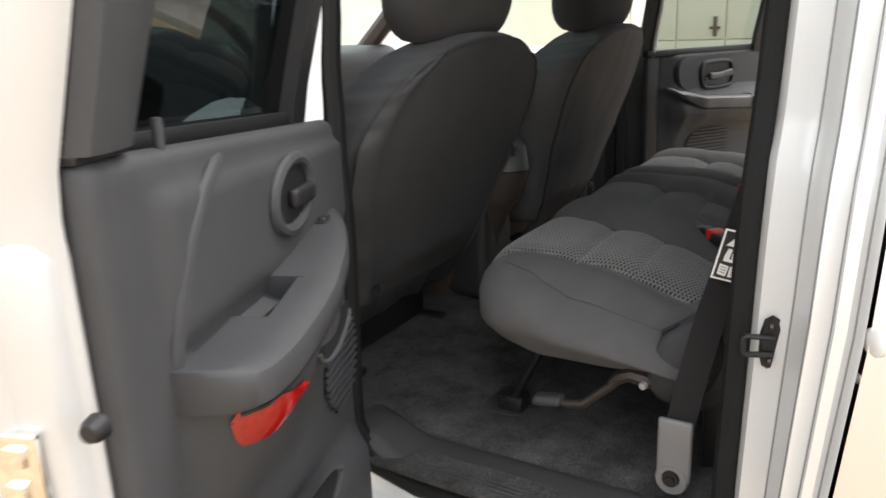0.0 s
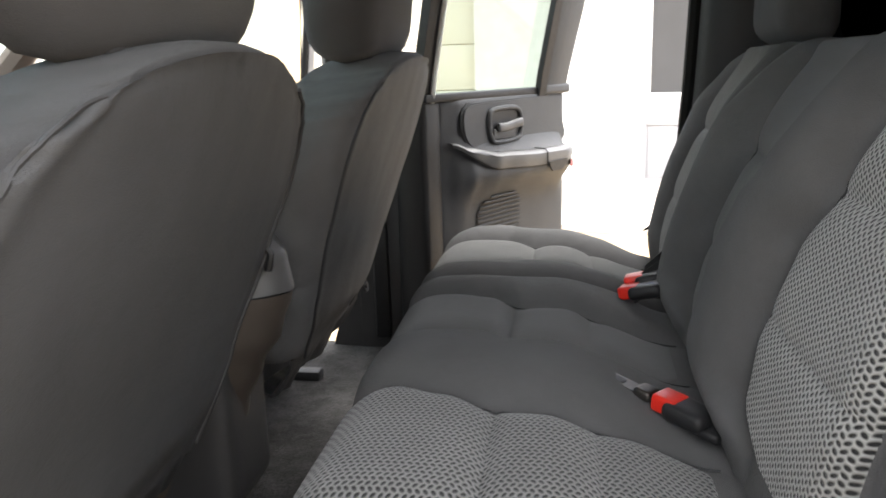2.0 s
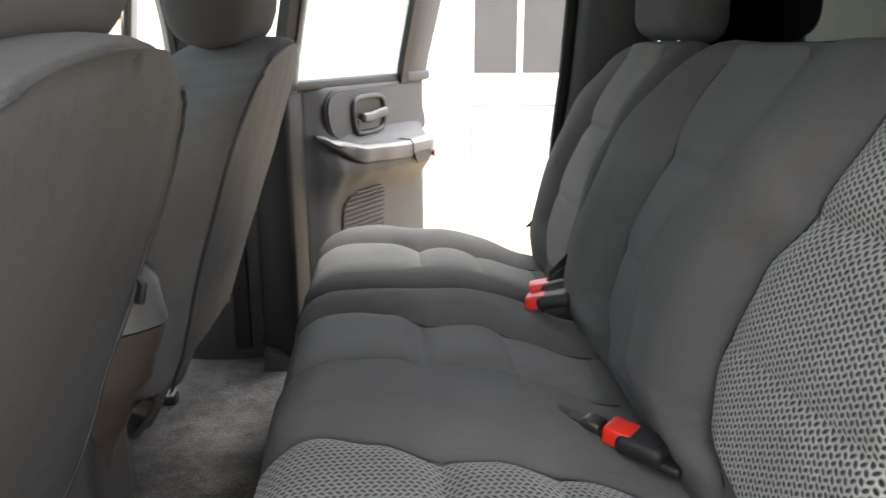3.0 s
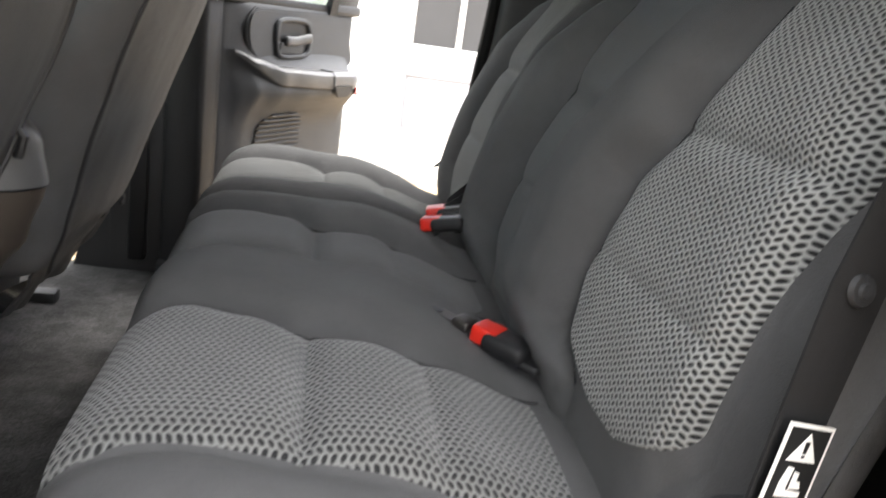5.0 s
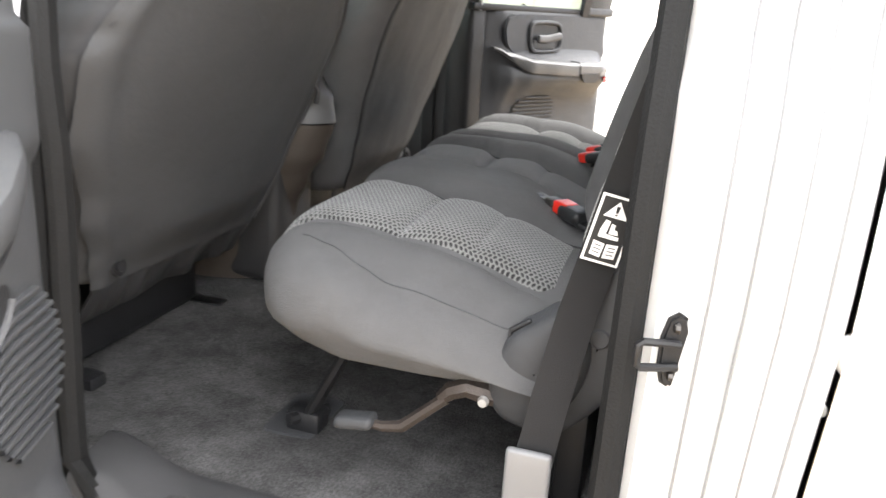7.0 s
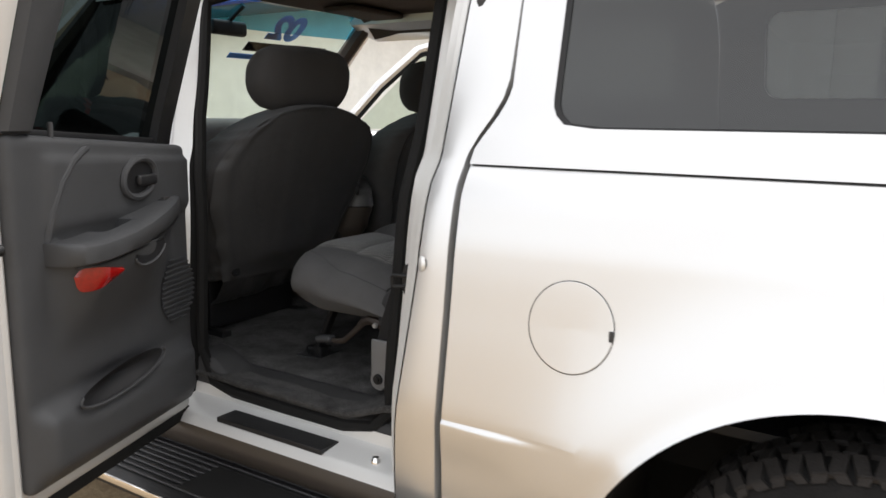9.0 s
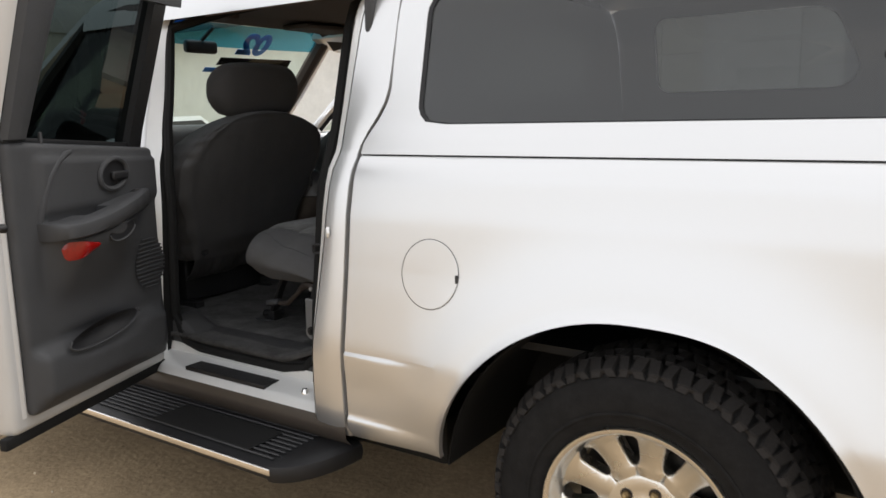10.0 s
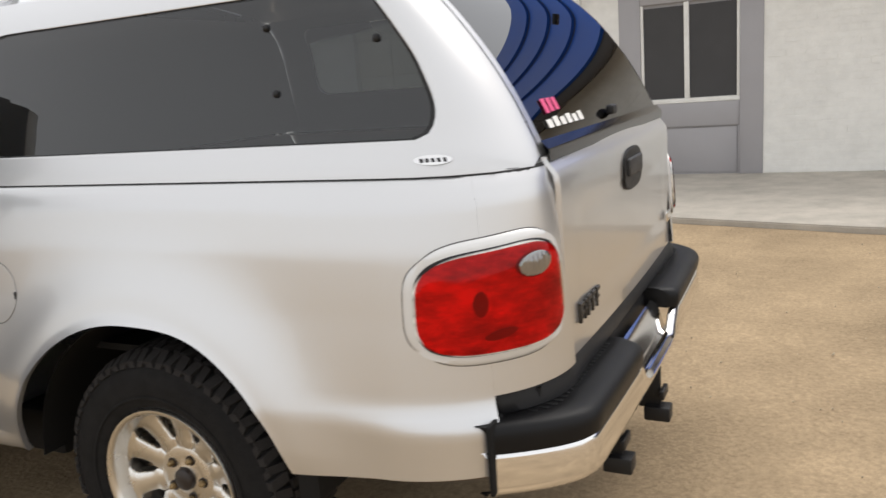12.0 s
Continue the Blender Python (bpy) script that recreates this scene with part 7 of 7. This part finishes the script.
    def hfn(q):
        return Vector((xt - 0.068 + 0.03 * (1 - (q.x / 0.22) ** 2) + q.y * 0.95 + 0.30 * (q.z - 1.36) * 0.35, yc + 0.01 * sgn + q.x * (1 - 0.10 * step(1.44, 1.52, q.z) - 0.16 * (1 - step(1.33, 1.42, q.z))), q.z + 0.010 * (1 - (q.x / 0.22) ** 2)))
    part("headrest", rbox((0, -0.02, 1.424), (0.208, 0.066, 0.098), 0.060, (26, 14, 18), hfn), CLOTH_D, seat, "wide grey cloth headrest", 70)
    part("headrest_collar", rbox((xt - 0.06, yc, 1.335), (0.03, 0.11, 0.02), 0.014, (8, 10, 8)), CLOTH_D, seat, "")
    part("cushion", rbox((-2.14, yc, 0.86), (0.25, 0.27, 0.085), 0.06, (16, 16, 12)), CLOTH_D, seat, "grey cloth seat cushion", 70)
    # loose skirt hanging below the back
    sk, x0 = [], lean[0][1]
    for y in frange(-0.232, 0.232, 60):
        wob = 0.016 * noise.noise((y * 13, yc, 0)) + 0.007 * noise.noise((y * 40, yc, 2))
        low = 0.705 + 0.040 * step(-0.1, 0.22, y * sgn) + 0.8 * wob
        sk.append([(x0 - 0.012, yc + y, 0.800), (x0 - 0.014 + wob * 0.3, yc + y, 0.780), (x0 - 0.030 + wob, yc + y, 0.755), (x0 - 0.046 + wob * 1.4, yc + y, 0.730), (x0 - 0.075 + wob, yc + y, low)])
    part("skirt", surf(sk, thick=0.004), TRIM_D, seat, "loose wrinkled dark skirt", 60)
    part("seat_base", box(-2.38, yc - 0.20, 0.60, -1.99, yc + 0.20, 0.77, 0.02), BLACK, seat, "black seat base")
    for s_ in (-1, 1):
        part("seat_track", box(-2.42, yc + 0.19 * s_ - 0.02, 0.572, -1.92, yc + 0.19 * s_ + 0.02, 0.61, 0.006), BLACK, seat, "black seat track")
    part("back_screw", lathe([(0, 0.004), (0.008, 0.004), (0.009, 0.0), (0.016, 0.001), (0.018, -0.003)], 20, pose(x0 + 0.021, yc - 0.205 * sgn, 0.822, 0, 78, 0)), BLACK, seat, "black round screw cover")
    return seat


front_seat(0.568, "grey vinyl-backed driver seat with a wide cloth headrest", 1, [(0.0, -1.872), (0.20, -1.815), (0.40, -1.748), (0.630, -1.676)])
front_seat(far(0.568), "grey vinyl-backed passenger seat with a wide cloth headrest", -1, [(0.0, -1.822), (0.20, -1.768), (0.40, -1.705), (0.630, -1.638)])

# folded centre armrest between the front seats
ctr = thing("centre_armrest", (-1.80, YC, 0.57), "grey padded centre armrest with brownish shell between front seats", "armrest")
REAR = [(0.62, -1.90), (0.70, -1.870), (0.79, -1.846), (0.86, -1.815), (0.92, -1.778), (0.985, -1.757), (1.04, -1.764), (1.085, -1.79), (1.10, -1.83)]


def console_rows(z0, z1, n, grow=0.0):
    """Rounded rear end, swept from side to side."""
    out = []
    for z in frange(z0, z1, n):
        xr = smooth_table(REAR, z) + grow
        out.append([(xr - 0.16 * (1 - math.cos(a)) ** 0.9, 0.935 + (0.082 + grow) * math.sin(a), z) for a in frange(-math.pi * 0.62, math.pi * 0.62, 30)])
    return out


part("shell", surf(console_rows(0.62, 0.984, 24)), BROWN, ctr, "brownish moulded lower shell", 60)
part("pad", surf(console_rows(0.988, 1.095, 12, 0.003) + [[(-1.95, 0.935, 1.105)] * 31]), TRIM_M, ctr, "grey padded rest", 60)
part("joint", tube(console_rows(0.986, 0.987, 1, -0.001)[0], 0.0022, 5), BLACK, ctr, "dark joint line")
part("base", rbox((-2.05, 0.95, 0.80), (0.20, 0.085, 0.18), 0.03, (14, 10, 12)), TRIM_D, ctr, "dark console base", 60)
part("strap_hook", tube([(-1.80, 0.862, 1.088), (-1.772, 0.866, 1.082), (-1.760, 0.868, 1.06), (-1.766, 0.868, 1.035)], 0.006, 8), BLACK, ctr, "small black hook")

# dashboard, steering wheel, mirror
dash = thing("dashboard", (-2.75, YC, 0.60), "dark grey dashboard below the windshield", "dashboard")


def dfn(q):
    return Vector((q.x + 0.05 * (1 - step(0.9, 1.1, q.z)) - 0.06 * ((q.y - YC) / 0.8) ** 2, q.y, q.z + 0.035 * bell(q.y, 0.48, 0.22) * step(1.0, 1.15, q.z)))


part("body", rbox((-2.80, YC, 1.08), (0.17, 0.80, 0.22), 0.06, (12, 40, 14), dfn), TRIM_D, dash, "moulded dark grey dash", 60)
part("instrument_hood", rbox((-2.68, 0.46, 1.325), (0.08, 0.19, 0.050), 0.04, (9, 16, 10)), TRIM_D, dash, "hooded instrument panel", 60)
part("vent", box(-2.635, 0.84, 1.08, -2.625, 0.98, 1.13, 0.006), BLACK, dash, "dark air vent")
swh = thing("steering_wheel", (-2.42, 0.46, 1.20), "dark steering wheel in front of the driver seat", "steering wheel")
SW = Matrix.Translation((-2.42, 0.46, 1.29)) @ Matrix.Rotation(radians(62), 4, "Y")
part("rim", moved(tube([(0.19 * math.cos(a), 0.19 * math.sin(a), 0) for a in frange(0, 2 * math.pi * 47 / 48, 47)], 0.015, 8, True), SW), BLACK, swh, "thick dark rim")
part("airbag_pad", rbox((0, 0, -0.01), (0.075, 0.085, 0.03), 0.025, (10, 10, 8), None, SW), TRIM_D, swh, "padded hub")
for a in (20, 160, 250, 290):
    r0 = radians(a)
    part("spoke", moved(tube([(0.06 * math.cos(r0), 0.06 * math.sin(r0), -0.01), (0.185 * math.cos(r0), 0.185 * math.sin(r0), 0)], 0.013, 6, flat=0.6), SW), TRIM_D, swh)
part("column", tube([(-2.43, 0.46, 1.275), (-2.70, 0.46, 1.12)], 0.045, 10), TRIM_D, swh, "dark column shroud")
rvm = thing("rear_view_mirror", (-2.33, YC, 1.66), "black rear-view mirror hung under the windshield header", "mirror")
part("housing", rbox((-2.42, 0.87, 1.655), (0.018, 0.090, 0.030), 0.016, (8, 14, 8)), BLACK, rvm, "black mirror housing")
part("stem", tube([(-2.43, 0.87, 1.67), (-2.36, 0.90, 1.74)], 0.009, 6), BLACK, rvm)
for y in (0.55, 1.35):
    v = thing("sun_visor", (-2.2, y, 1.74), "folded brownish sun visor against the headliner", "sun visor", "sun visors")
    part("blade", rbox((-2.09, y, 1.742), (0.085, 0.20, 0.010), 0.011, (9, 12, 7)), HEADLINER, v)


# grab handle on the driver's windshield pillar
gh = thing("grab_handle", (-2.42, 0.24, 1.56), "dark oblong grab handle on the windshield pillar", "grab handle")
part("loop", tube([(-2.50, 0.235, 1.505), (-2.475, 0.27, 1.515), (-2.40, 0.300, 1.575), (-2.32, 0.325, 1.640), (-2.285, 0.30, 1.665), (-2.275, 0.28, 1.675)], 0.014, 8), BLACK, gh, "curved dark bar")
for p_ in ((-2.505, 0.225, 1.50), (-2.275, 0.285, 1.677)):
    part("mount", rbox(p_, (0.028, 0.022, 0.022), 0.014, (8, 8, 8)), BLACK, gh, "dark mount")


# ---------------------------------------------------------------- camper shell
shell = thing("camper_shell", (0.14, YC, 1.225), "silver fibreglass camper shell with dark tinted windows on the bed", "camper shell")


def shell_y(z):
    return 0.082 + (z - 1.2225) * 0.22 + max(0, z - 1.58) ** 2 * 3.0


def shell_pt(s, z, out=0.0):
    """Side of the shell, s as along the bed; the rear corner leans forward with height."""
    p, nrm = plan(s)
    h_ = z - 1.2225
    back = step(1.2, S_END, s) * (0.22 * h_ + 0.75 * h_ * max(0, h_))
    yy = shell_y(z) + 0.010 * step(1.225, 1.32, z)
    q = p - nrm * (yy if s < 1.53 else yy * (1 - 0.55 * step(0, 0.45, s - 1.53))) + nrm * out
    toe = 0.078 * (1 - step(0.072, 0.17, s)) * (1 - step(1.2185, 1.42, z)) ** 1.5
    return Vector((q.x - back - toe, q.y, z))


WZ0, WZ1 = 1.290, 1.640
WX0, WX1 = 0.166, 1.728  # along s
NEAR_WINDOW, FAR_WINDOW = (1.296, 1.640, 0.166, 1.728), (1.395, 1.690, 0.240, 1.010)


def in_window(s, z, grow=0.0):
    """Signed: below 0 inside the rounded window outline."""
    x1 = WX1 - 0.06 * step(1.45, 1.64, z)
    cx, cz = (WX0 + x1) / 2, (WZ0 + WZ1) / 2
    hx, hz, r = (x1 - WX0) / 2 + grow, (WZ1 - WZ0) / 2 + grow, 0.095 + grow
    if s < cx:
        r = 0.055 + grow
    dx, dz = abs(s - cx) - (hx - r), abs(z - cz) - (hz - r)
    return math.hypot(max(dx, 0), max(dz, 0)) + min(max(dx, dz), 0) - r


def window_ring(grow, n=96):
    """Points of the window outline, by marching out from its middle."""
    cx, cz = (WX0 + WX1) / 2, (WZ0 + WZ1) / 2
    pts = []
    for i in range(n):
        a = 2 * math.pi * i / n
        # aim at the box so that corners get their share
        dx, dz = math.cos(a) * 0.72, math.sin(a) * 0.18
        sc_ = 1 / max(abs(math.cos(a)), abs(math.sin(a)))
        lo, hi = 0.0, 1.6 * sc_
        for _ in range(26):
            mid = (lo + hi) / 2
            if in_window(cx + dx * mid, cz + dz * mid, grow) < 0:
                lo = mid
            else:
                hi = mid
        pts.append((cx + dx * lo, cz + dz * lo))
    return pts


def box_ring(s0, z0, s1, z1, n=96):
    cx, cz = (WX0 + WX1) / 2, (WZ0 + WZ1) / 2
    pts = []
    for i in range(n):
        a = 2 * math.pi * i / n
        dx, dz = math.cos(a) * 0.72, math.sin(a) * 0.18
        k = min(((s1 if dx > 0 else s0) - cx) / dx if abs(dx) > 1e-9 else 9e9, ((z1 if dz > 0 else z0) - cz) / dz if abs(dz) > 1e-9 else 9e9)
        pts.append((cx + dx * k, cz + dz * k))
    return pts


def side_wall(mirror):
    inner = window_ring(0.0)
    outer = box_ring(0.072, 1.2190, S_END - 0.03, 1.735)
    rws = []
    n = len(inner)
    for i in range(n):
        (a, b_), (c, d) = inner[i], outer[i]
        r = [shell_pt(a, b_, -0.018), shell_pt(a, b_, -0.002)]
        for f in (0.02, 0.06, 0.12, 0.2, 0.3, 0.42, 0.55, 0.7, 0.85, 0.95, 1.0):
            r.append(shell_pt(a + (c - a) * f, b_ + (d - b_) * f))
        rws.append([(q.x, far(q.y), q.z) for q in r] if mirror else r)
    return surf(rws, close_u=True, flip=mirror)


for mirror in (False, True):
    WZ0, WZ1, WX0, WX1 = FAR_WINDOW if mirror else NEAR_WINDOW
    sw = part("side_wall", side_wall(mirror), PAINT, shell, "silver shell side", 60)
    ring_in = window_ring(-0.0005)
    cx, cz = (WX0 + WX1) / 2, (WZ0 + WZ1) / 2
    rows_g = []
    for f in [0.0005, 0.002, 0.006, 0.014, 0.026, 0.04, 0.055] + frange(0.07, 0.93, 30) + [0.945, 0.96, 0.974, 0.986, 0.994, 0.998, 0.9995]:
        s_ = WX0 + (WX1 - WX0) * f
        zs_ = [cz + (WZ1 - WZ0) / 2 * k_ / 200 for k_ in range(-200, 201) if in_window(s_, cz + (WZ1 - WZ0) / 2 * k_ / 200) < 0]
        if len(zs_) < 2:
            continue
        rows_g.append([shell_pt(s_, z_, -0.006) for z_ in frange(zs_[0], zs_[-1], 8)])
    if mirror:
        rows_g = [[Vector((q.x, far(q.y), q.z)) for q in r] for r in rows_g]
    g = part("side_window", surf(rows_g, flip=mirror), G_SHELL if mirror else G_TINT, sw, "dark tinted side window", 60)
    g.visible_shadow = False
    gr = [[shell_pt(cx + (a - cx) * f, cz + (b_ - cz) * f, o) for a, b_ in ring_in] for f, o in ((1.001, -0.001), (0.985, -0.0035))]
    gr = [[(lambda q: Vector((q.x, far(q.y), q.z)) if mirror else q)(q) for q in r] for r in gr]
    part("window_gasket", surf(gr, close_v=True, flip=not mirror), BLACK, sw, "black window gasket", 60)
    for (s, z) in () if mirror else ((1.233, 1.413), (1.572, 1.515), (1.20, 1.565)):
        p = shell_pt(s, z, -0.006)
        p = Vector((p.x, far(p.y), p.z)) if mirror else p
        part("window_knob", rbox(p, (0.009, 0.010, 0.009), 0.008, (7, 7, 7)), BLACK, sw, "small black latch knob")
    # badge
    if not mirror:
        bp = [[shell_pt(1.675 + 0.052 * math.cos(a) * k, 1.2535 + 0.0105 * math.sin(a) * k, 0.002 + 0.002 * (1 - k)) for a in frange(0, 2 * math.pi, 28)] for k in (1, 0.9, 0.02)]
        bd = part("badge", surf(bp, flip=True), CHROME, sw, "small chrome oval badge", 60)
        for k in range(5):
            s0_ = 1.640 + k * 0.0155
            part("badge_bar", surf([[shell_pt(s0_, 1.2495, 0.0056), shell_pt(s0_, 1.2575, 0.0056)], [shell_pt(s0_ + 0.009, 1.2495, 0.0056), shell_pt(s0_ + 0.009, 1.2575, 0.0056)]], thick=0.0005), BLACK, bd, "dark badge bars", 0)
# dark joint on the bed rail
part("base_gasket", surf([[shell_pt(s, z, -0.007) for z in (1.211, 1.2225)] for s in frange(0.075, S_END, 60)]), TRIM_D, shell, "black foam gasket along the bed rail", 60)
part("base_gasket", surf([[(lambda q: (q.x, far(q.y), q.z))(shell_pt(s, z, -0.007)) for z in (1.211, 1.2225)] for s in frange(0.075, S_END, 60)]), TRIM_D, shell, "black foam gasket along the bed rail", 60)
# roof
rr = []
ends = [shell_pt(s, 1.735) for s in frange(0.045, S_END - 0.03, 36)]
for q in ends:
    row = []
    for v in frange(0, 1, 22):
        y = q.y + (far(q.y) - q.y) * v
        e = math.sin(v * math.pi)
        row.append((q.x, y, 1.735 + 0.075 * e ** 0.6 - 0.02 * step(0.5, 1.0, q.x) * e))
    rr.append(row)
part("shell_roof", surf(rr), PAINT, shell, "silver shell roof", 60)
part("shell_front", surf([[(-0.734, shell_y(z) + 0.016, z) for z in frange(1.235, 1.735, 6)], [(-0.734, far(shell_y(z) + 0.016), z) for z in frange(1.235, 1.735, 6)]], thick=0.01), PAINT, shell, "silver shell front", 60)
# rear hatch glass between the corner posts
e0 = [shell_pt(S_END - 0.03, z) for z in frange(1.2345, 1.735, 20)]
hrows = []
for u in frange(0, 1, 20):
    row = []
    for q in e0:
        y = q.y + 0.008 + (far(q.y) - q.y - 0.016) * u
        row.append((q.x + 0.002 * (1 - (2 * u - 1) ** 2), y, q.z))
    hrows.append(row)
hatch = part("rear_hatch", surf(hrows[0:1] + [[(x + 0.001, y + 0.03, z) for x, y, z in hrows[0]]]), PAINT, shell, "frameless tinted rear hatch", 60)
hg = part("hatch_glass", surf(hrows), G_DARK, hatch, "dark tinted rear glass", 60)
hg.visible_shadow = False
part("hatch_sill", surf([[(x + 0.016, y, 1.222), (x + 0.016, y, 1.246), (x + 0.012, y, 1.252), (x - 0.004, y, 1.268)] for x, y, z in [r[0] for r in hrows]]), GLOSS, hatch, "black rubber hatch sill", 60)
lk = hrows[10][2]
part("hatch_handle", rbox((lk[0] + 0.012, lk[1], lk[2] + 0.01), (0.012, 0.026, 0.014), 0.008, (8, 10, 8)), BLACK, hatch, "black hatch lock handle")
for y in (0.30, far(0.30)):
    part("hatch_hinge", rbox((0.80, y, 1.742), (0.03, 0.02, 0.010), 0.006, (8, 8, 7)), BLACK, hatch, "black hatch hinge")


def on_hatch(u, z):
    i = u * 20
    a, b_ = hrows[int(i)], hrows[min(20, int(i) + 1)]
    f = i - int(i)
    zs = [p[2] for p in a]
    j = max(0, min(len(zs) - 2, int((z - zs[0]) / (zs[1] - zs[0]))))
    g_ = (z - zs[j]) / (zs[j + 1] - zs[j])
    pa = Vector(a[j]).lerp(Vector(a[j + 1]), g_)
    pb = Vector(b_[j]).lerp(Vector(b_[j + 1]), g_)
    return pa.lerp(pb, f) + Vector((0.004, 0, 0.002))


def sticker(u0, u1, z0, z1, material, label):
    return part("sticker", surf([[on_hatch(u0, z0), on_hatch(u0, z1)], [on_hatch(u1, z0), on_hatch(u1, z1)]], thick=0.0006), material, hatch, label, 0)


for k in range(3):
    sticker(0.105 + k * 0.03, 0.127 + k * 0.03, 1.318 + 0.002 * k, 1.352, PINK, "pink sticker bars")
for k in range(6):
    sticker(0.085 + k * 0.038, 0.112 + k * 0.038, 1.285, 1.304 + 0.004 * (k % 2), WHITE, "white sticker bars")


# ---------------------------------------------------------------- what stands beyond the windshield
def parked_car(at, yaw, label, paint):
    M = pose(*at, 0, 0, yaw)
    c = thing("parked_car", at, label, "car")
    prof = [(-2.1, 0.35), (-2.15, 0.62), (-2.0, 0.80), (-1.2, 0.92), (-0.6, 1.35), (0.9, 1.40), (1.6, 0.98), (2.1, 0.92), (2.2, 0.60), (2.1, 0.35)]
    bm = slab(prof, -0.82, 0.82, M @ Matrix(((1, 0, 0, 0), (0, 0, 1, 0), (0, 1, 0, 0), (0, 0, 0, 1))), 0.06)
    part("body", bm, paint, c, "glossy car body", 50)
    for s_ in (-0.835, 0.825):
        part("side_glass", slab([(-1.05, 0.98), (-0.55, 1.30), (0.85, 1.34), (1.35, 1.0)], s_, s_ + 0.01, M @ Matrix(((1, 0, 0, 0), (0, 0, 1, 0), (0, 1, 0, 0), (0, 0, 0, 1)))), SCREEN, c, "dark side glass")
        for x in (-1.35, 1.35):
            part("wheel", lathe([(0, 0.0), (0.2, 0.0), (0.31, -0.01), (0.32, -0.05), (0.32, -0.18), (0, -0.18)], 28, M @ Matrix.Translation((x, s_ + (0.03 if s_ > 0 else -0.02), 0.32)) @ Matrix.Rotation(radians(90 if s_ < 0 else -90), 4, "X")), TYRE, c, "black wheel")
    part("windscreen", slab([(-1.18, 0.94), (-0.62, 1.335), (-0.64, 1.36), (-1.22, 0.96)], -0.72, 0.72, M @ Matrix(((1, 0, 0, 0), (0, 0, 1, 0), (0, 1, 0, 0), (0, 0, 0, 1)))), SCREEN, c, "dark windscreen")
    return c


WPAINT = mat("white_car_paint", (0.8, 0.8, 0.8), 0.25, vary=0.03, bump=0.0, coat=0.8)
parked_car((-8.2, 1.2, 0), 80, "white parked car in front of the truck", WPAINT)
parked_car((-9.0, 4.6, 0), 95, "white parked car beside a fence", WPAINT)
shop = thing("shop_building", (-16, 2, 0), "low pale shop building with a flat roof and sign band", "building")
part("wall", box(-18, -7, 0, -15, 14, 4.0, 0.02), CREAM, shop, "pale cream wall")
band_ = part("sign_band", box(-15.05, -6.5, 3.15, -14.95, 13.5, 3.85, 0.01), WALLPAINT, shop, "white sign band")
cu = bpy.data.curves.new("lettering", "FONT")
cu.body, cu.size, cu.extrude = "SHOP", 0.30, 0.01
tx = new("lettering", cu)
deps = bpy.context.evaluated_depsgraph_get()
tm = bpy.data.meshes.new_from_object(tx.evaluated_get(deps))
bpy.data.objects.remove(tx)
bm = bmesh.new()
bm.from_mesh(tm)
bm.transform(Matrix.Translation((-14.935, 9.25, 3.38)) @ Matrix(((0, 0, 1, 0), (1, 0, 0, 0), (0, 1, 0, 0), (0, 0, 0, 1))))
part("lettering", bm, LABEL_K, band_, "black sign letters", 0)
for k in range(5):
    y = -5.5 + k * 2.6
    w_ = part("window", box(-15.03, y, 0.9, -14.97, y + 1.6, 2.1, 0.01), SCREEN, shop, "dark shop window")
    part("sill", box(-15.0, y - 0.05, 0.84, -14.88, y + 1.65, 0.9, 0.01), WALLPAINT, w_)
hedge = thing("hedge", (-12, 3, 0), "olive green trimmed hedge before the shop", "hedge")
hb = bmesh.new()
hr_ = random.Random(3)
for i in range(2600):
    p = Vector((-12 + hr_.gauss(0, 0.35), hr_.uniform(-4, 7), hr_.uniform(0.05, 1.1)))
    d = Vector((hr_.gauss(0, 1), hr_.gauss(0, 1), hr_.gauss(0, 1))).normalized() * 0.07
    e = d.cross(Vector((hr_.gauss(0, 1), hr_.gauss(0, 1), hr_.gauss(0, 1)))).normalized() * 0.03
    hb.faces.new([hb.verts.new(p), hb.verts.new(p + d + e), hb.verts.new(p + d * 2), hb.verts.new(p + d - e)])
part("leaves", hb, OLIVE, hedge, "small olive leaves", 0, "stuff")


# ---------------------------------------------------------------- painted bricks beside the grey door
brng = random.Random(11)
part("brick_face", box(DX1 + 0.002, WALL_Y + 0.004, 0.05, DX1 + 0.012, WALL_Y + 0.012, 2.9, 0), WALLPAINT, wall)


def brick_mesh(k):
    bm = bmesh.new()
    bmesh.ops.create_cube(bm, size=1, matrix=Matrix.Diagonal((0.205, 0.02, 0.064, 1)))
    for v in bm.verts:
        if v.co.y < 0:
            v.co.x *= 0.985 + brng.uniform(-0.006, 0.006)
            v.co.z *= 0.94 + brng.uniform(-0.03, 0.03)
            v.co.y += brng.uniform(-0.0015, 0.0015)
    me = bpy.data.meshes.new("brick")
    bm.to_mesh(me)
    bm.free()
    me.materials.append(WALLPAINT)
    return me


shapes = [brick_mesh(k) for k in range(6)]
count = 0
for row in range(37):
    for col in range(8):
        x = DX1 + 0.125 + col * 0.215 + (0.107 if row % 2 else 0.0)
        z = 0.088 + row * 0.0745
        ob = new("brick", shapes[brng.randrange(6)])
        ob.matrix_world = Matrix.Translation((x, WALL_Y + 0.0188 - brng.uniform(0.0, 0.0022), z)) @ Matrix.Rotation(brng.uniform(-0.006, 0.006), 4, "Y")
        mw_ = ob.matrix_world.copy()
        ob.parent = wall
        ob.matrix_world = mw_
        count += 1
